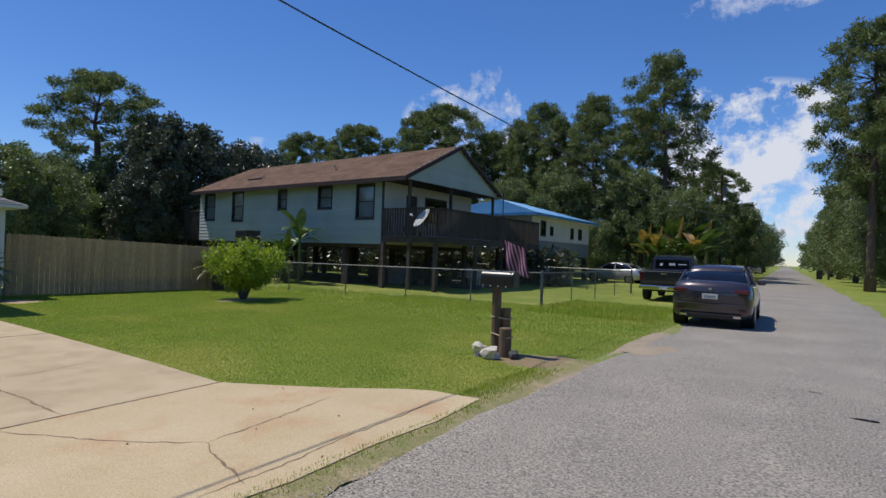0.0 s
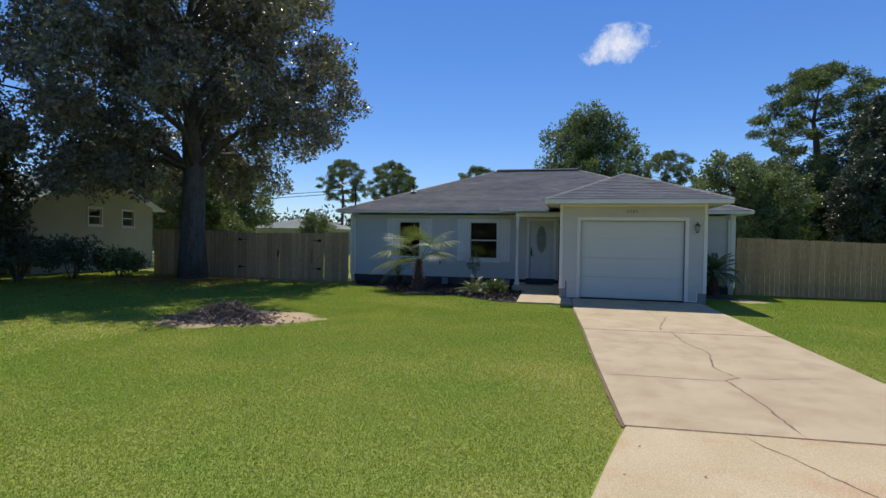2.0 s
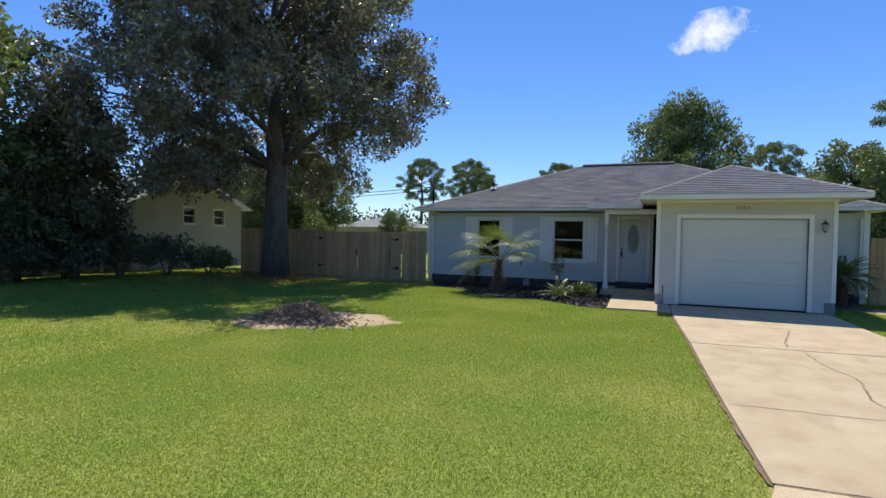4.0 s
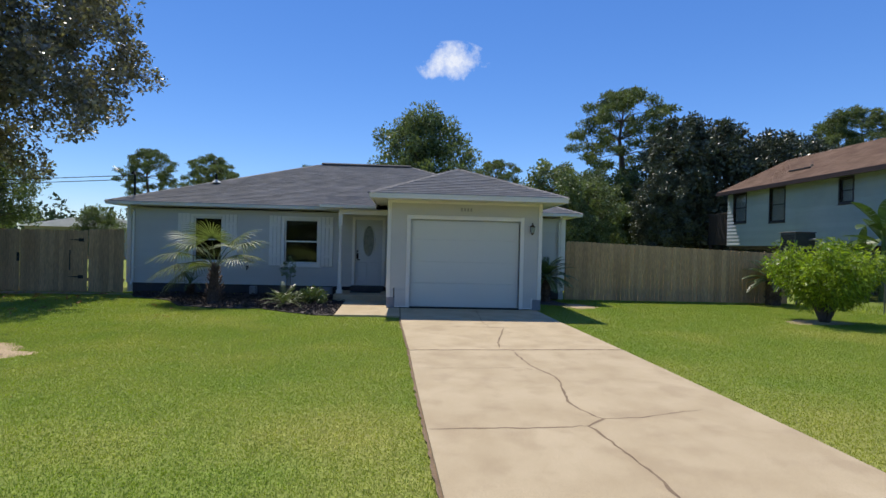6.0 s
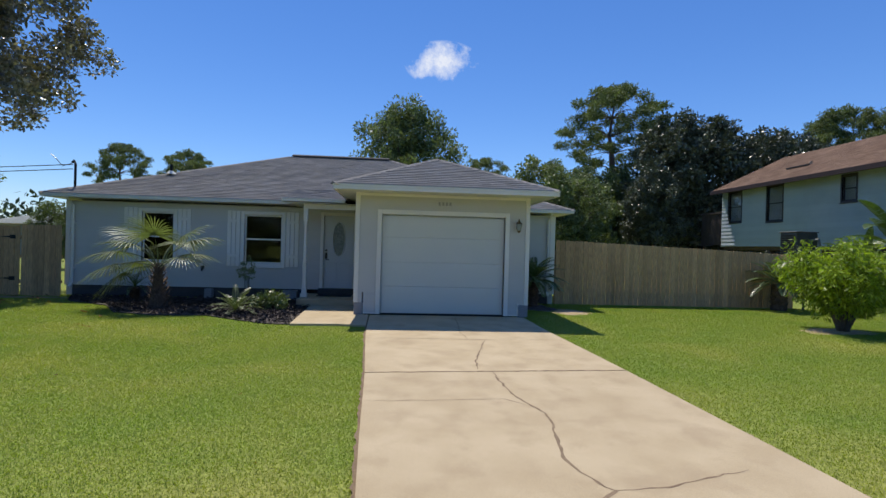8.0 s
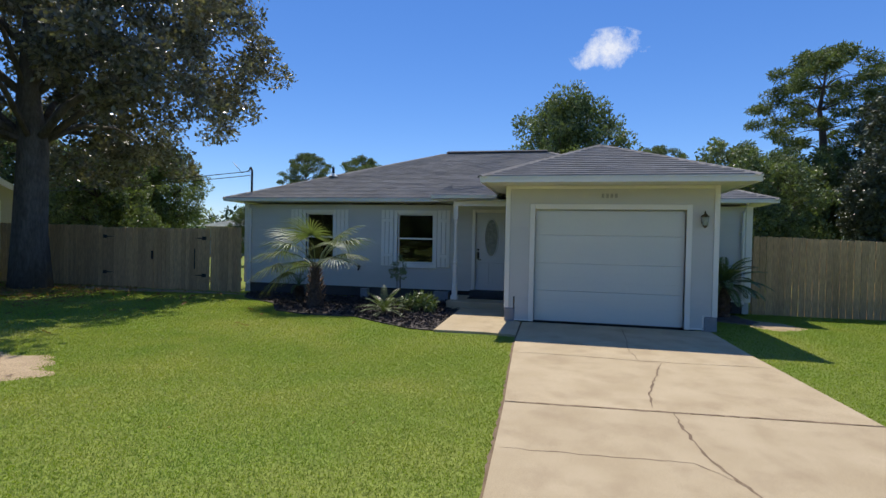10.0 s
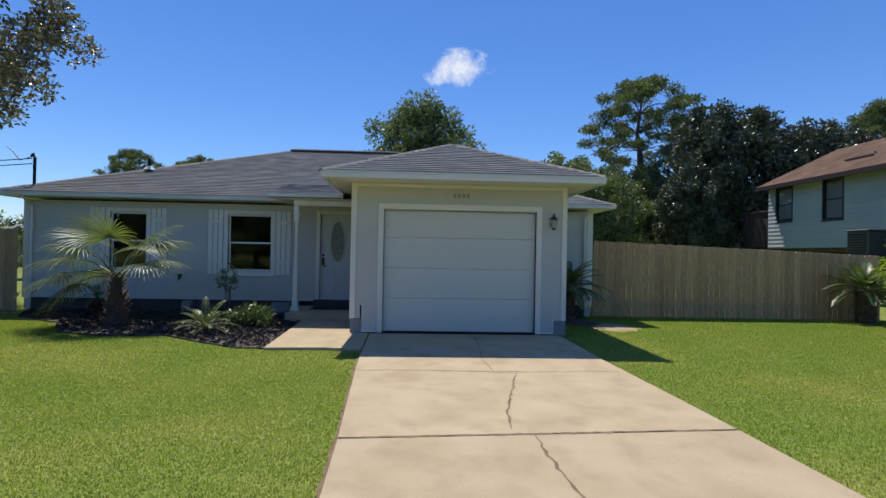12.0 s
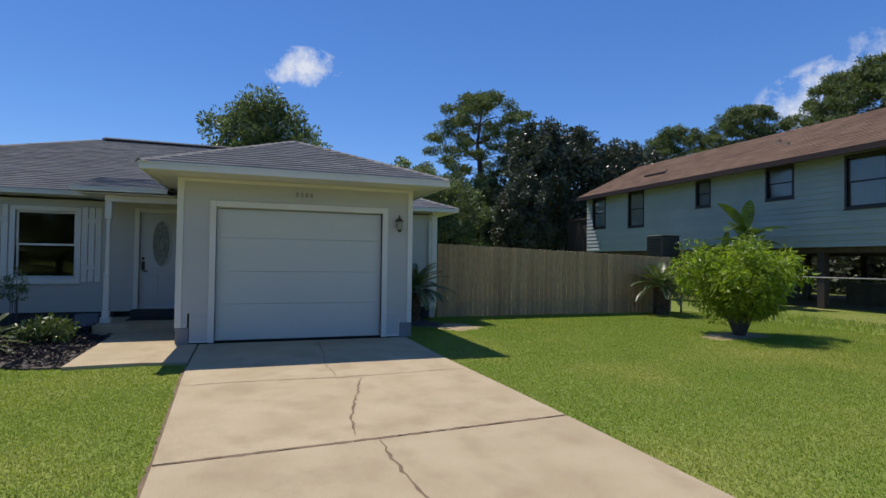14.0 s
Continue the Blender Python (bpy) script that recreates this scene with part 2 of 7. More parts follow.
M = {
    "grass": material("lawn_soil", (0.165, 0.218, 0.037), (0.196, 0.232, 0.045), 0.9, 0.9, 0.5, 45, third=(0.37, 0.33, 0.10), third_scale=0.35, third_amount=0.45, fine=0.4, specular=0.2),
    "blade": material("grass_blade", (0.212, 0.29, 0.043), (0.262, 0.315, 0.055), 0.9, 0.6, 0.0, 30, spread=0.16, third=(0.40, 0.37, 0.10), third_scale=0.35, third_amount=0.45, leaf=0.38, specular=0.3),
    "concrete": material("driveway_concrete", (0.44, 0.345, 0.21), (0.51, 0.41, 0.26), 1.6, 0.9, 0.35, 140, third=(0.37, 0.28, 0.17), third_scale=2.4, third_amount=0.6, spread=0.05, per="object", fine=0.16),
    "apron": material("apron_concrete", (0.49, 0.385, 0.225), (0.54, 0.435, 0.27), 1.1, 0.9, 0.5, 110, third=(0.47, 0.28, 0.15), third_scale=1.6, third_amount=0.55, fine=0.24),
    "crack": material("crack_soil", (0.19, 0.13, 0.08), (0.25, 0.18, 0.11), 6, 0.95, 0.4, 90),
    "road": material("road_asphalt", (0.235, 0.215, 0.185), (0.28, 0.255, 0.215), 0.6, 0.9, 0.9, 48, third=(0.33, 0.30, 0.25), third_scale=0.5, third_amount=0.6, fine=0.6),
    "stone": material("road_stone", (0.30, 0.28, 0.26), (0.20, 0.18, 0.17), 9, 0.85, 0.2, 80, spread=0.5),
    "sand": material("roadside_sand", (0.36, 0.285, 0.20), (0.30, 0.25, 0.18), 2, 0.95, 0.5, 60, third=(0.26, 0.20, 0.14), third_scale=2.5, fine=0.35),
    "dirt": material("bare_dirt", (0.37, 0.27, 0.155), (0.46, 0.345, 0.21), 3, 0.95, 0.6, 60, fine=0.35),
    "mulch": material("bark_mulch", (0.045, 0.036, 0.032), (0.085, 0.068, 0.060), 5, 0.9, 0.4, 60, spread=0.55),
    "chips": material("wood_chips", (0.30, 0.22, 0.16), (0.40, 0.31, 0.235), 5, 0.9, 0.4, 60, spread=0.5),
    "siding": material("house_siding_paint", (0.545, 0.545, 0.495), (0.575, 0.57, 0.52), 0.7, 0.6, 0.06, 120, spread=0.02, per="object", fine=0.04),
    "trim": material("white_trim_paint", (0.82, 0.80, 0.72), (0.76, 0.74, 0.66), 1.2, 0.5, 0.04, 90, fine=0.04),
    "soffit": material("cream_soffit_paint", (0.74, 0.72, 0.63), (0.70, 0.68, 0.59), 1.2, 0.6, 0.04, 90, fine=0.04),
    "garage": material("garage_door_paint", (0.68, 0.69, 0.61), (0.65, 0.67, 0.60), 0.8, 0.45, 0.03, 90, fine=0.03),
    "door": material("front_door_paint", (0.60, 0.62, 0.62), (0.57, 0.60, 0.60), 0.8, 0.4, 0.03, 90, fine=0.03),
    "shingle": material("roof_shingle", (0.25, 0.235, 0.215), (0.285, 0.27, 0.25), 2.0, 0.95, 0.5, 110, spread=0.10, third=(0.215, 0.205, 0.19), third_scale=0.7, fine=0.3, specular=0.2),
    "ridge": material("ridge_cap", (0.05, 0.048, 0.05), None, 2, 0.9, 0.3, 80),
    # shaded and lit copies of one foundation block, light put into the colour
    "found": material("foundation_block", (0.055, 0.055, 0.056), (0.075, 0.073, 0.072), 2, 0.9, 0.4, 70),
    "found_lit": material("grey_block_lit", (0.24, 0.25, 0.26), (0.28, 0.28, 0.28), 2, 0.9, 0.4, 70),
    "dark": material("dark_metal", (0.02, 0.02, 0.022), None, 4, 0.45, 0.05, 60, metal=0.6),
    "black": material("black_paint", (0.012, 0.012, 0.014), (0.02, 0.02, 0.02), 4, 0.35, 0.02, 60),
    "steel": material("galvanised_steel", (0.24, 0.24, 0.235), (0.18, 0.18, 0.175), 8, 0.45, 0.1, 60, metal=0.8),
    "fence": material("fence_wood", (0.50, 0.31, 0.15), (0.57, 0.365, 0.18), 1.4, 0.85, 0.3, 50, stretch=(1, 1, 0.12), spread=0.14, per="object", third=(0.33, 0.20, 0.09), third_scale=2.5, third_amount=0.5),
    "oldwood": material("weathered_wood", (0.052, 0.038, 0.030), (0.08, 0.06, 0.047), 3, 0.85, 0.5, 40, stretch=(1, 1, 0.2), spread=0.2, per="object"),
    "post": material("timber_post", (0.20, 0.14, 0.08), (0.13, 0.09, 0.055), 3, 0.85, 0.6, 35, stretch=(1, 1, 0.15)),
    "nsiding": material("pale_green_siding", (0.33, 0.39, 0.355), (0.37, 0.42, 0.385), 0.8, 0.7, 0.1, 80, spread=0.05, per="object", third=(0.27, 0.31, 0.28), third_scale=0.9, third_amount=0.4, fine=0.08),
    "ntrim": material("dark_window_trim", (0.028, 0.03, 0.034), (0.05, 0.04, 0.04), 3, 0.6, 0.1, 60),
    "nroof": material("brown_shingle", (0.185, 0.115, 0.078), (0.225, 0.145, 0.10), 1.2, 0.95, 0.5, 90, spread=0.15, third=(0.13, 0.075, 0.055), third_scale=0.8, fine=0.25, specular=0.2),
    "nfascia": material("dark_brown_fascia", (0.036, 0.016, 0.014), (0.024, 0.012, 0.011), 3, 0.7, 0.1, 60),
    "beige": material("beige_stucco", (0.44, 0.40, 0.32), (0.48, 0.44, 0.36), 1.0, 0.9, 0.2, 80, fine=0.08),
    "yellow": material("cream_siding", (0.52, 0.49, 0.43), (0.56, 0.53, 0.47), 1.0, 0.8, 0.1, 80, fine=0.08),
    "blueroof": material("blue_metal_roof", (0.06, 0.22, 0.44), (0.08, 0.27, 0.50), 1.0, 0.4, 0.05, 60, metal=0.2, fine=0.06),
    "paleroof": material("pale_roof", (0.42, 0.45, 0.42), (0.36, 0.40, 0.37), 1.5, 0.8, 0.1, 60),
    "bark": material("grey_bark", (0.09, 0.075, 0.06), (0.14, 0.12, 0.10), 5, 0.95, 1.0, 22, stretch=(1, 1, 0.3)),
    "pinebark": material("pine_bark", (0.15, 0.10, 0.075), (0.10, 0.075, 0.06), 5, 0.95, 1.0, 22, stretch=(1, 1, 0.3)),
    "magleaf": material("magnolia_leaf", (0.155, 0.15, 0.118), (0.21, 0.20, 0.16), 1.2, 0.33, 0.0, 10, spread=0.5, leaf=0.22, third=(0.22, 0.16, 0.11), third_scale=1.6, third_amount=0.5),
    "pineleaf": material("pine_needles", (0.12, 0.155, 0.065), (0.16, 0.19, 0.085), 0.6, 0.6, 0.0, 10, spread=0.4, leaf=0.22, specular=0.25),
    "oakleaf": material("broad_leaf", (0.12, 0.16, 0.072), (0.17, 0.205, 0.098), 0.5, 0.45, 0.0, 10, spread=0.5, leaf=0.28, specular=0.4),
    "brightleaf": material("bright_leaf", (0.19, 0.27, 0.03), (0.27, 0.34, 0.05), 2.0, 0.45, 0.0, 10, spread=0.4, leaf=0.42, specular=0.35),
    "palmleaf": material("palm_leaf", (0.13, 0.165, 0.075), (0.17, 0.20, 0.10), 2.0, 0.5, 0.0, 10, spread=0.3, leaf=0.25),
    "sagoleaf": material("sago_leaf", (0.09, 0.13, 0.04), (0.13, 0.17, 0.055), 2.0, 0.4, 0.0, 10, spread=0.3, leaf=0.15),
    "banana": material("banana_leaf", (0.055, 0.105, 0.025), (0.08, 0.13, 0.035), 2.0, 0.42, 0.1, 20, spread=0.25, leaf=0.16),
    "dryleaf": material("dry_leaf", (0.34, 0.20, 0.06), (0.26, 0.17, 0.07), 2.0, 0.8, 0.0, 20, spread=0.3, leaf=0.2),
    "trunkpalm": material("palm_trunk", (0.08, 0.05, 0.035), (0.15, 0.10, 0.07), 12, 0.95, 1.0, 30),
    "rock": material("pale_boulder", (0.66, 0.61, 0.53), (0.52, 0.48, 0.42), 5, 0.9, 0.5, 30),
    "rope": material("rope", (0.42, 0.36, 0.24), None, 20, 0.9, 0.3, 90),
    "carpaint": material("grey_car_paint", (0.080, 0.068, 0.078), (0.075, 0.064, 0.074), 1, 0.28, 0.0, 60, metal=0.6, coat=0.8, fine=0.0),
    "truckpaint": material("dark_truck_paint", (0.02, 0.021, 0.026), None, 1, 0.3, 0.0, 60, metal=0.3, coat=0.7, fine=0.0),
    "rubber": material("tyre_rubber", (0.015, 0.015, 0.016), None, 4, 0.85, 0.2, 60),
    "rim": material("alloy_rim", (0.45, 0.45, 0.46), None, 4, 0.3, 0.0, 60, metal=0.9),
    "lens": material("tail_lamp_lens", (0.09, 0.008, 0.014), (0.06, 0.006, 0.01), 4, 0.15, 0.0, 60, coat=0.6),
    "plate": material("licence_plate", (0.55, 0.57, 0.6), None, 4, 0.5, 0.0, 60),
    "chrome": material("chrome", (0.7, 0.7, 0.72), None, 4, 0.12, 0.0, 60, metal=1.0),
    "white": material("white_plastic", (0.78, 0.78, 0.78), None, 4, 0.5, 0.02, 60, fine=0.05),
    "flag": material("striped_flag_pale", (0.55, 0.30, 0.42), (0.48, 0.26, 0.38), 4, 0.9, 0.05, 60, leaf=0.3),
    "flagdark": material("striped_flag_dark", (0.10, 0.03, 0.09), (0.08, 0.025, 0.08), 4, 0.9, 0.05, 60, leaf=0.3),
    "pipe": material("grey_pvc", (0.20, 0.21, 0.22), None, 4, 0.6, 0.05, 60),
    "ac": material("condenser_metal", (0.075, 0.08, 0.08), (0.06, 0.065, 0.065), 4, 0.55, 0.1, 60, metal=0.3),
    "brass": material("aged_lantern", (0.12, 0.09, 0.05), None, 4, 0.4, 0.05, 60, metal=0.7),
    "mat": material("door_mat", (0.03, 0.028, 0.028), None, 20, 0.95, 0.4, 90),
    "far": material("distant_treeline", (0.05, 0.085, 0.04), (0.035, 0.06, 0.03), 0.2, 0.95, 0.0, 1.0, fine=0.4),
    "car_silver": material("silver_car_paint", (0.5, 0.5, 0.52), None, 1, 0.3, 0, 60, metal=0.5, coat=0.6, fine=0),
}
M["darkleaf"] = material("dark_glossy_leaf", (0.078, 0.092, 0.052), (0.115, 0.13, 0.075), 1.2, 0.36, 0.0, 10, spread=0.5, leaf=0.06)
M["blind"] = material("pale_blind", (0.66, 0.70, 0.72), (0.58, 0.62, 0.64), 3, 0.8, 0.0, 60)
M["dryground"] = material("dry_ground", (0.27, 0.18, 0.11), (0.22, 0.17, 0.09), 6, 0.95, 0.6, 70, third=(0.18, 0.19, 0.06), third_scale=5.0, third_amount=0.7, fine=0.4)
M["verge"] = material("verge_soil_grass", (0.26, 0.22, 0.11), (0.19, 0.19, 0.07), 4, 0.95, 0.5, 60, third=(0.38, 0.29, 0.18), third_scale=2.2, third_amount=0.8, fine=0.35)
M["glass"] = glass("window_glass", (0.22, 0.25, 0.26))
M["frost"] = material("leaded_glass", (0.22, 0.25, 0.24), (0.34, 0.37, 0.35), 14, 0.12, 0.15, 60, coat=0.5)
M["clearpane"] = glass("clear_window_glass", (0.62, 0.66, 0.68))
M["digit"] = material("faded_digit", (0.36, 0.37, 0.34), None, 6, 0.7, 0.0, 60)
M["carglass"] = material("tinted_car_glass", (0.008, 0.009, 0.012), None, 1, 0.06, 0.0, 60, coat=1.0, fine=0.0)


# ---- builders ----
def thing(name, at, label, category, group="", kind=""):
    ob = new(name)
    ob.empty_display_size = 0.2
    ob.location = at
    return tagged(ob, label, category, group, kind)


def attach(ob, parent, label="", kind=""):
    if parent is not None:
        ob.parent = parent
        if parent.type == "EMPTY" and parent.parent is None:
            ob.matrix_parent_inverse = Matrix.Translation(-parent.location)
    return tagged(ob, label, "", "", kind)


def part(name, bm, mat, parent, label="", kind="", smooth=False):
    """Links a bmesh, made in world places, as one mesh object under a thing or a part."""
    me = bpy.data.meshes.new(name)
    bm.to_mesh(me)
    bm.free()
    me.materials.append(mat)
    if smooth:
        me.shade_smooth()
    return attach(new(name, me), parent, label, kind)


def bulk(name, verts, faces, mat, parent, label="", kind="", smooth=False):
    """One mesh object from arrays of places and of faces with one number of corners each."""
    verts, faces = np.asarray(verts, dtype=np.float32), np.asarray(faces, dtype=np.int32)
    me = bpy.data.meshes.new(name)
    k = faces.shape[1]
    me.vertices.add(len(verts))
    me.vertices.foreach_set("co", verts.ravel())
    me.loops.add(faces.size)
    me.loops.foreach_set("vertex_index", faces.ravel())
    me.polygons.add(len(faces))
    me.polygons.foreach_set("loop_start", np.arange(0, faces.size, k, dtype=np.int32))
    me.update(calc_edges=True)
    me.materials.append(mat)
    if smooth:
        me.shade_smooth()
    return attach(new(name, me), parent, label, kind)


def box(bm, x0, x1, y0, y1, z0, z1, bevel=0.0):
    vs = [bm.verts.new(p) for p in ((x0, y0, z0), (x1, y0, z0), (x1, y1, z0), (x0, y1, z0), (x0, y0, z1), (x1, y0, z1), (x1, y1, z1), (x0, y1, z1))]
    fs = [bm.faces.new([vs[i] for i in f]) for f in ((3, 2, 1, 0), (4, 5, 6, 7), (0, 1, 5, 4), (1, 2, 6, 5), (2, 3, 7, 6), (3, 0, 4, 7))]
    if bevel:
        bmesh.ops.bevel(bm, geom=list({e for f in fs for e in f.edges}), offset=bevel, segments=1, affect="EDGES")


def boxes(name, rows, mat, parent, label="", kind="", bevel=0.0):
    bm = bmesh.new()
    for r in rows:
        box(bm, *r, bevel)
    return part(name, bm, mat, parent, label, kind)


def tube(bm, points, radii, seg=8):
    """A round bar along points with a radius at each."""
    points = [Vector(p) for p in points]
    if isinstance(radii, (int, float)):
        radii = [radii] * len(points)
    rings = []
    for i, p in enumerate(points):
        d = (points[min(i + 1, len(points) - 1)] - points[max(i - 1, 0)]).normalized()
        a = d.cross(Vector((0, 0, 1)) if abs(d.z) < 0.9 else Vector((1, 0, 0))).normalized()
        b = d.cross(a)
        rings.append([bm.verts.new(p + (a * math.cos(2 * math.pi * k / seg) + b * math.sin(2 * math.pi * k / seg)) * radii[i]) for k in range(seg)])
    for r, s in zip(rings, rings[1:]):
        for k in range(seg):
            bm.faces.new((r[k], r[(k + 1) % seg], s[(k + 1) % seg], s[k]))
    bm.faces.new(rings[0][::-1])
    bm.faces.new(rings[-1])


def prism(bm, outline, z0, z1):
    a = [bm.verts.new((x, y, z0)) for x, y in outline]
    b = [bm.verts.new((x, y, z1)) for x, y in outline]
    n = len(outline)
    bm.faces.new(b)
    bm.faces.new(a[::-1])
    for i in range(n):
        bm.faces.new((a[i], a[(i + 1) % n], b[(i + 1) % n], b[i]))
    bmesh.ops.recalc_face_normals(bm, faces=bm.faces[:])


def spread_out(proto, poses, labels=()):
    """Copies a thing built round the origin to all the poses; the thing itself takes the first."""
    made = [copy_thing(proto, m) for m in poses[1:]]
    proto.matrix_basis = poses[0]
    every = [proto] + made
    for ob, text in zip(every, labels):
        ob["label"] = text
    return every


def place_at(x, y, z=0.0, turn=0.0, s=1.0, sz=None):
    return pose(x, y, z, 0, 0, turn) @ Matrix.Diagonal((s, s, sz or s, 1))


class Plane:
    """A wall's plane: u along it, d out of it, z up."""

    def __init__(self, axis, at, out):
        self.axis, self.at, self.out = axis, at, out

    def box(self, bm, u0, u1, d0, d1, z0, z1, bevel=0.0):
        a, b = sorted((self.at + self.out * d0, self.at + self.out * d1))
        if self.axis == "x":
            box(bm, a, b, u0, u1, z0, z1, bevel)
        else:
            box(bm, u0, u1, a, b, z0, z1, bevel)

    def at_point(self, u, d, z):
        w = self.at + self.out * d
        return Vector((w, u, z)) if self.axis == "x" else Vector((u, w, z))


def spans(u0, u1, cuts):
    out, u = [], u0
    for a, b in sorted(cuts):
        if a > u:
            out.append((u, min(a, u1)))
        u = max(u, b)
    if u < u1:
        out.append((u, u1))
    return [(a, b) for a, b in out if b - a > 0.01]


def wall(name, pl, u0, u1, z0, z1, openings, mat, parent, label="", step=0.2, thick=0.14, boards=True, lap=0.02):
    """A wall with openings (u0, u1, z0, z1) through it, and lap boards on its face, each an object of its own."""
    edges = sorted({u0, u1, *[v for o in openings for v in o[:2] if u0 < v < u1]})
    bm = bmesh.new()
    for a, b in zip(edges, edges[1:]):
        for c, d in spans(z0, z1, [o[2:] for o in openings if o[0] < b - 1e-4 and o[1] > a + 1e-4]):
            pl.box(bm, a, b, -thick, -0.002, c, d)
    w = part(name, bm, mat, parent, label, "structure")
    if boards:
        z = z0
        while z < z1 - 0.02:
            top = min(z + step, z1)
            for a, b in spans(u0, u1, [o[:2] for o in openings if o[2] < top - 0.03 and o[3] > z + 0.03]):
                bm = bmesh.new()
                p = [pl.at_point(u, d, h) for u in (a, b) for d, h in ((0, z), (lap, z), (0.006, top), (0, top))]
                v = [bm.verts.new(q) for q in p]
                for f in ((0, 1, 2, 3), (7, 6, 5, 4), (1, 5, 6, 2), (0, 4, 5, 1), (2, 6, 7, 3)):
                    bm.faces.new([v[i] for i in f])
                bmesh.ops.recalc_face_normals(bm, faces=bm.faces[:])
                part("siding_board", bm, mat, w)
            z = top
    return w


def window(pl, u0, u1, z0, z1, trim, parent, label, frame_w=0.09, double=True, name="window"):
    bm = bmesh.new()
    for a, b, c, d in ((u0 - frame_w, u0, z0 - frame_w, z1 + frame_w), (u1, u1 + frame_w, z0 - frame_w, z1 + frame_w),
                       (u0, u1, z1, z1 + frame_w), (u0, u1, z0 - frame_w, z0)):
        pl.box(bm, a, b, -0.08, 0.035, c, d, 0.004)
    w = part(name, bm, trim, parent, label, "structure")
    mid = (z0 + z1) / 2
    halves = ((mid - 0.02, z1, -0.035), (z0, mid + 0.02, -0.06)) if double else ((z0, z1, -0.04),)
    for c, d, depth in halves:
        bm = bmesh.new()
        for a, b, e, f in ((u0, u0 + 0.04, c, d), (u1 - 0.04, u1, c, d), (u0 + 0.04, u1 - 0.04, c, c + 0.04), (u0 + 0.04, u1 - 0.04, d - 0.04, d)):
            pl.box(bm, a, b, depth - 0.02, depth + 0.005, e, f)
        part("sash", bm, trim, w)
        bm = bmesh.new()
        pl.box(bm, u0 + 0.035, u1 - 0.035, depth - 0.012, depth - 0.008, c + 0.035, d - 0.035)
        pane = part("pane", bm, M["glass" if trim is M["trim"] else "clearpane"], w)
        pane.visible_shadow = False
    bm = bmesh.new()
    pl.box(bm, u0 - frame_w - 0.02, u1 + frame_w + 0.02, 0.0, 0.06, z0 - frame_w - 0.03, z0 - frame_w, 0.004)
    part("sill", bm, trim, w)
    return w


def shingled(name, e0, e1, t0, t1, mat, parent, course=0.145, tab=0.28, seed=1, label=""):
    """A roof slope from the eave e0-e1 up to t0-t1: deck, and tabs of shingle laid in courses, joined into one part."""
    rng = np.random.default_rng(seed)
    e0, e1, t0, t1 = (np.array(p, float) for p in (e0, e1, t0, t1))
    slope = np.linalg.norm((t0 + t1) / 2 - (e0 + e1) / 2)
    n = np.cross(e1 - e0, (t0 + t1) / 2 - (e0 + e1) / 2)
    n /= np.linalg.norm(n)
    n = n if n[2] > 0 else -n
    rows = max(1, int(slope / course))
    V, F = [], []
    along = (e1 - e0) / np.linalg.norm(e1 - e0)
    for i in range(rows):
        a, b = i / rows, (i + 1) / rows
        la, ra = e0 + (t0 - e0) * a, e1 + (t1 - e1) * a
        lb, rb = e0 + (t0 - e0) * b, e1 + (t1 - e1) * b
        sa, sb, ea, eb = ((p - e0) @ along for p in (la, lb, ra, rb))
        base_a = la - along * sa
        base_b = lb - along * sb
        s = sa - rng.uniform(0, tab)
        while s < ea:
            w = rng.uniform(0.6, 1.4) * tab
            x0, x1 = max(s, sa), min(s + w, ea)
            y0, y1 = min(max(s, sb), eb), max(min(s + w, eb), sb)
            s += w
            if x1 - x0 < 0.01:
                continue
            h = rng.uniform(0.008, 0.017)
            k = len(V)
            V += [base_a + along * x0 + n * h, base_a + along * x1 + n * h, base_b + along * max(y1, y0) + n * 0.002, base_b + along * y0 + n * 0.002,
                  base_a + along * x0 - n * 0.01, base_a + along * x1 - n * 0.01]
            F += [(k, k + 1, k + 2, k + 3), (k + 4, k + 5, k + 1, k)]
    return bulk(name, V, F, mat, parent, label, "stuff")


def leaves(centres, radii, per, size, rng, flat=1.0, outward=0.3, aspect=0.45, droop=0.0):
    """Many small leaves round clump centres. Returns places and four-cornered faces."""
    centres, radii = np.asarray(centres, float), np.asarray(radii, float)
    n = len(centres) * per
    c = np.repeat(centres, per, axis=0)
    r = np.repeat(radii, per)
    d = rng.normal(size=(n, 3))
    d /= np.linalg.norm(d, axis=1)[:, None]
    p = c + d * (r * rng.uniform(0.35, 1.0, n) ** 0.5)[:, None] * np.array([1, 1, flat])
    a = rng.normal(size=(n, 3)) + d * outward * 3
    a[:, 2] -= droop
    a /= np.linalg.norm(a, axis=1)[:, None]
    b = np.cross(a, rng.normal(size=(n, 3)))
    b /= np.linalg.norm(b, axis=1)[:, None]
    s = (size * rng.uniform(0.6, 1.3, n))[:, None]
    v = np.stack([p, p + a * s * 0.5 + b * s * aspect * 0.5, p + a * s, p + a * s * 0.5 - b * s * aspect * 0.5], axis=1).reshape(-1, 3)
    return v, np.arange(n * 4).reshape(-1, 4)


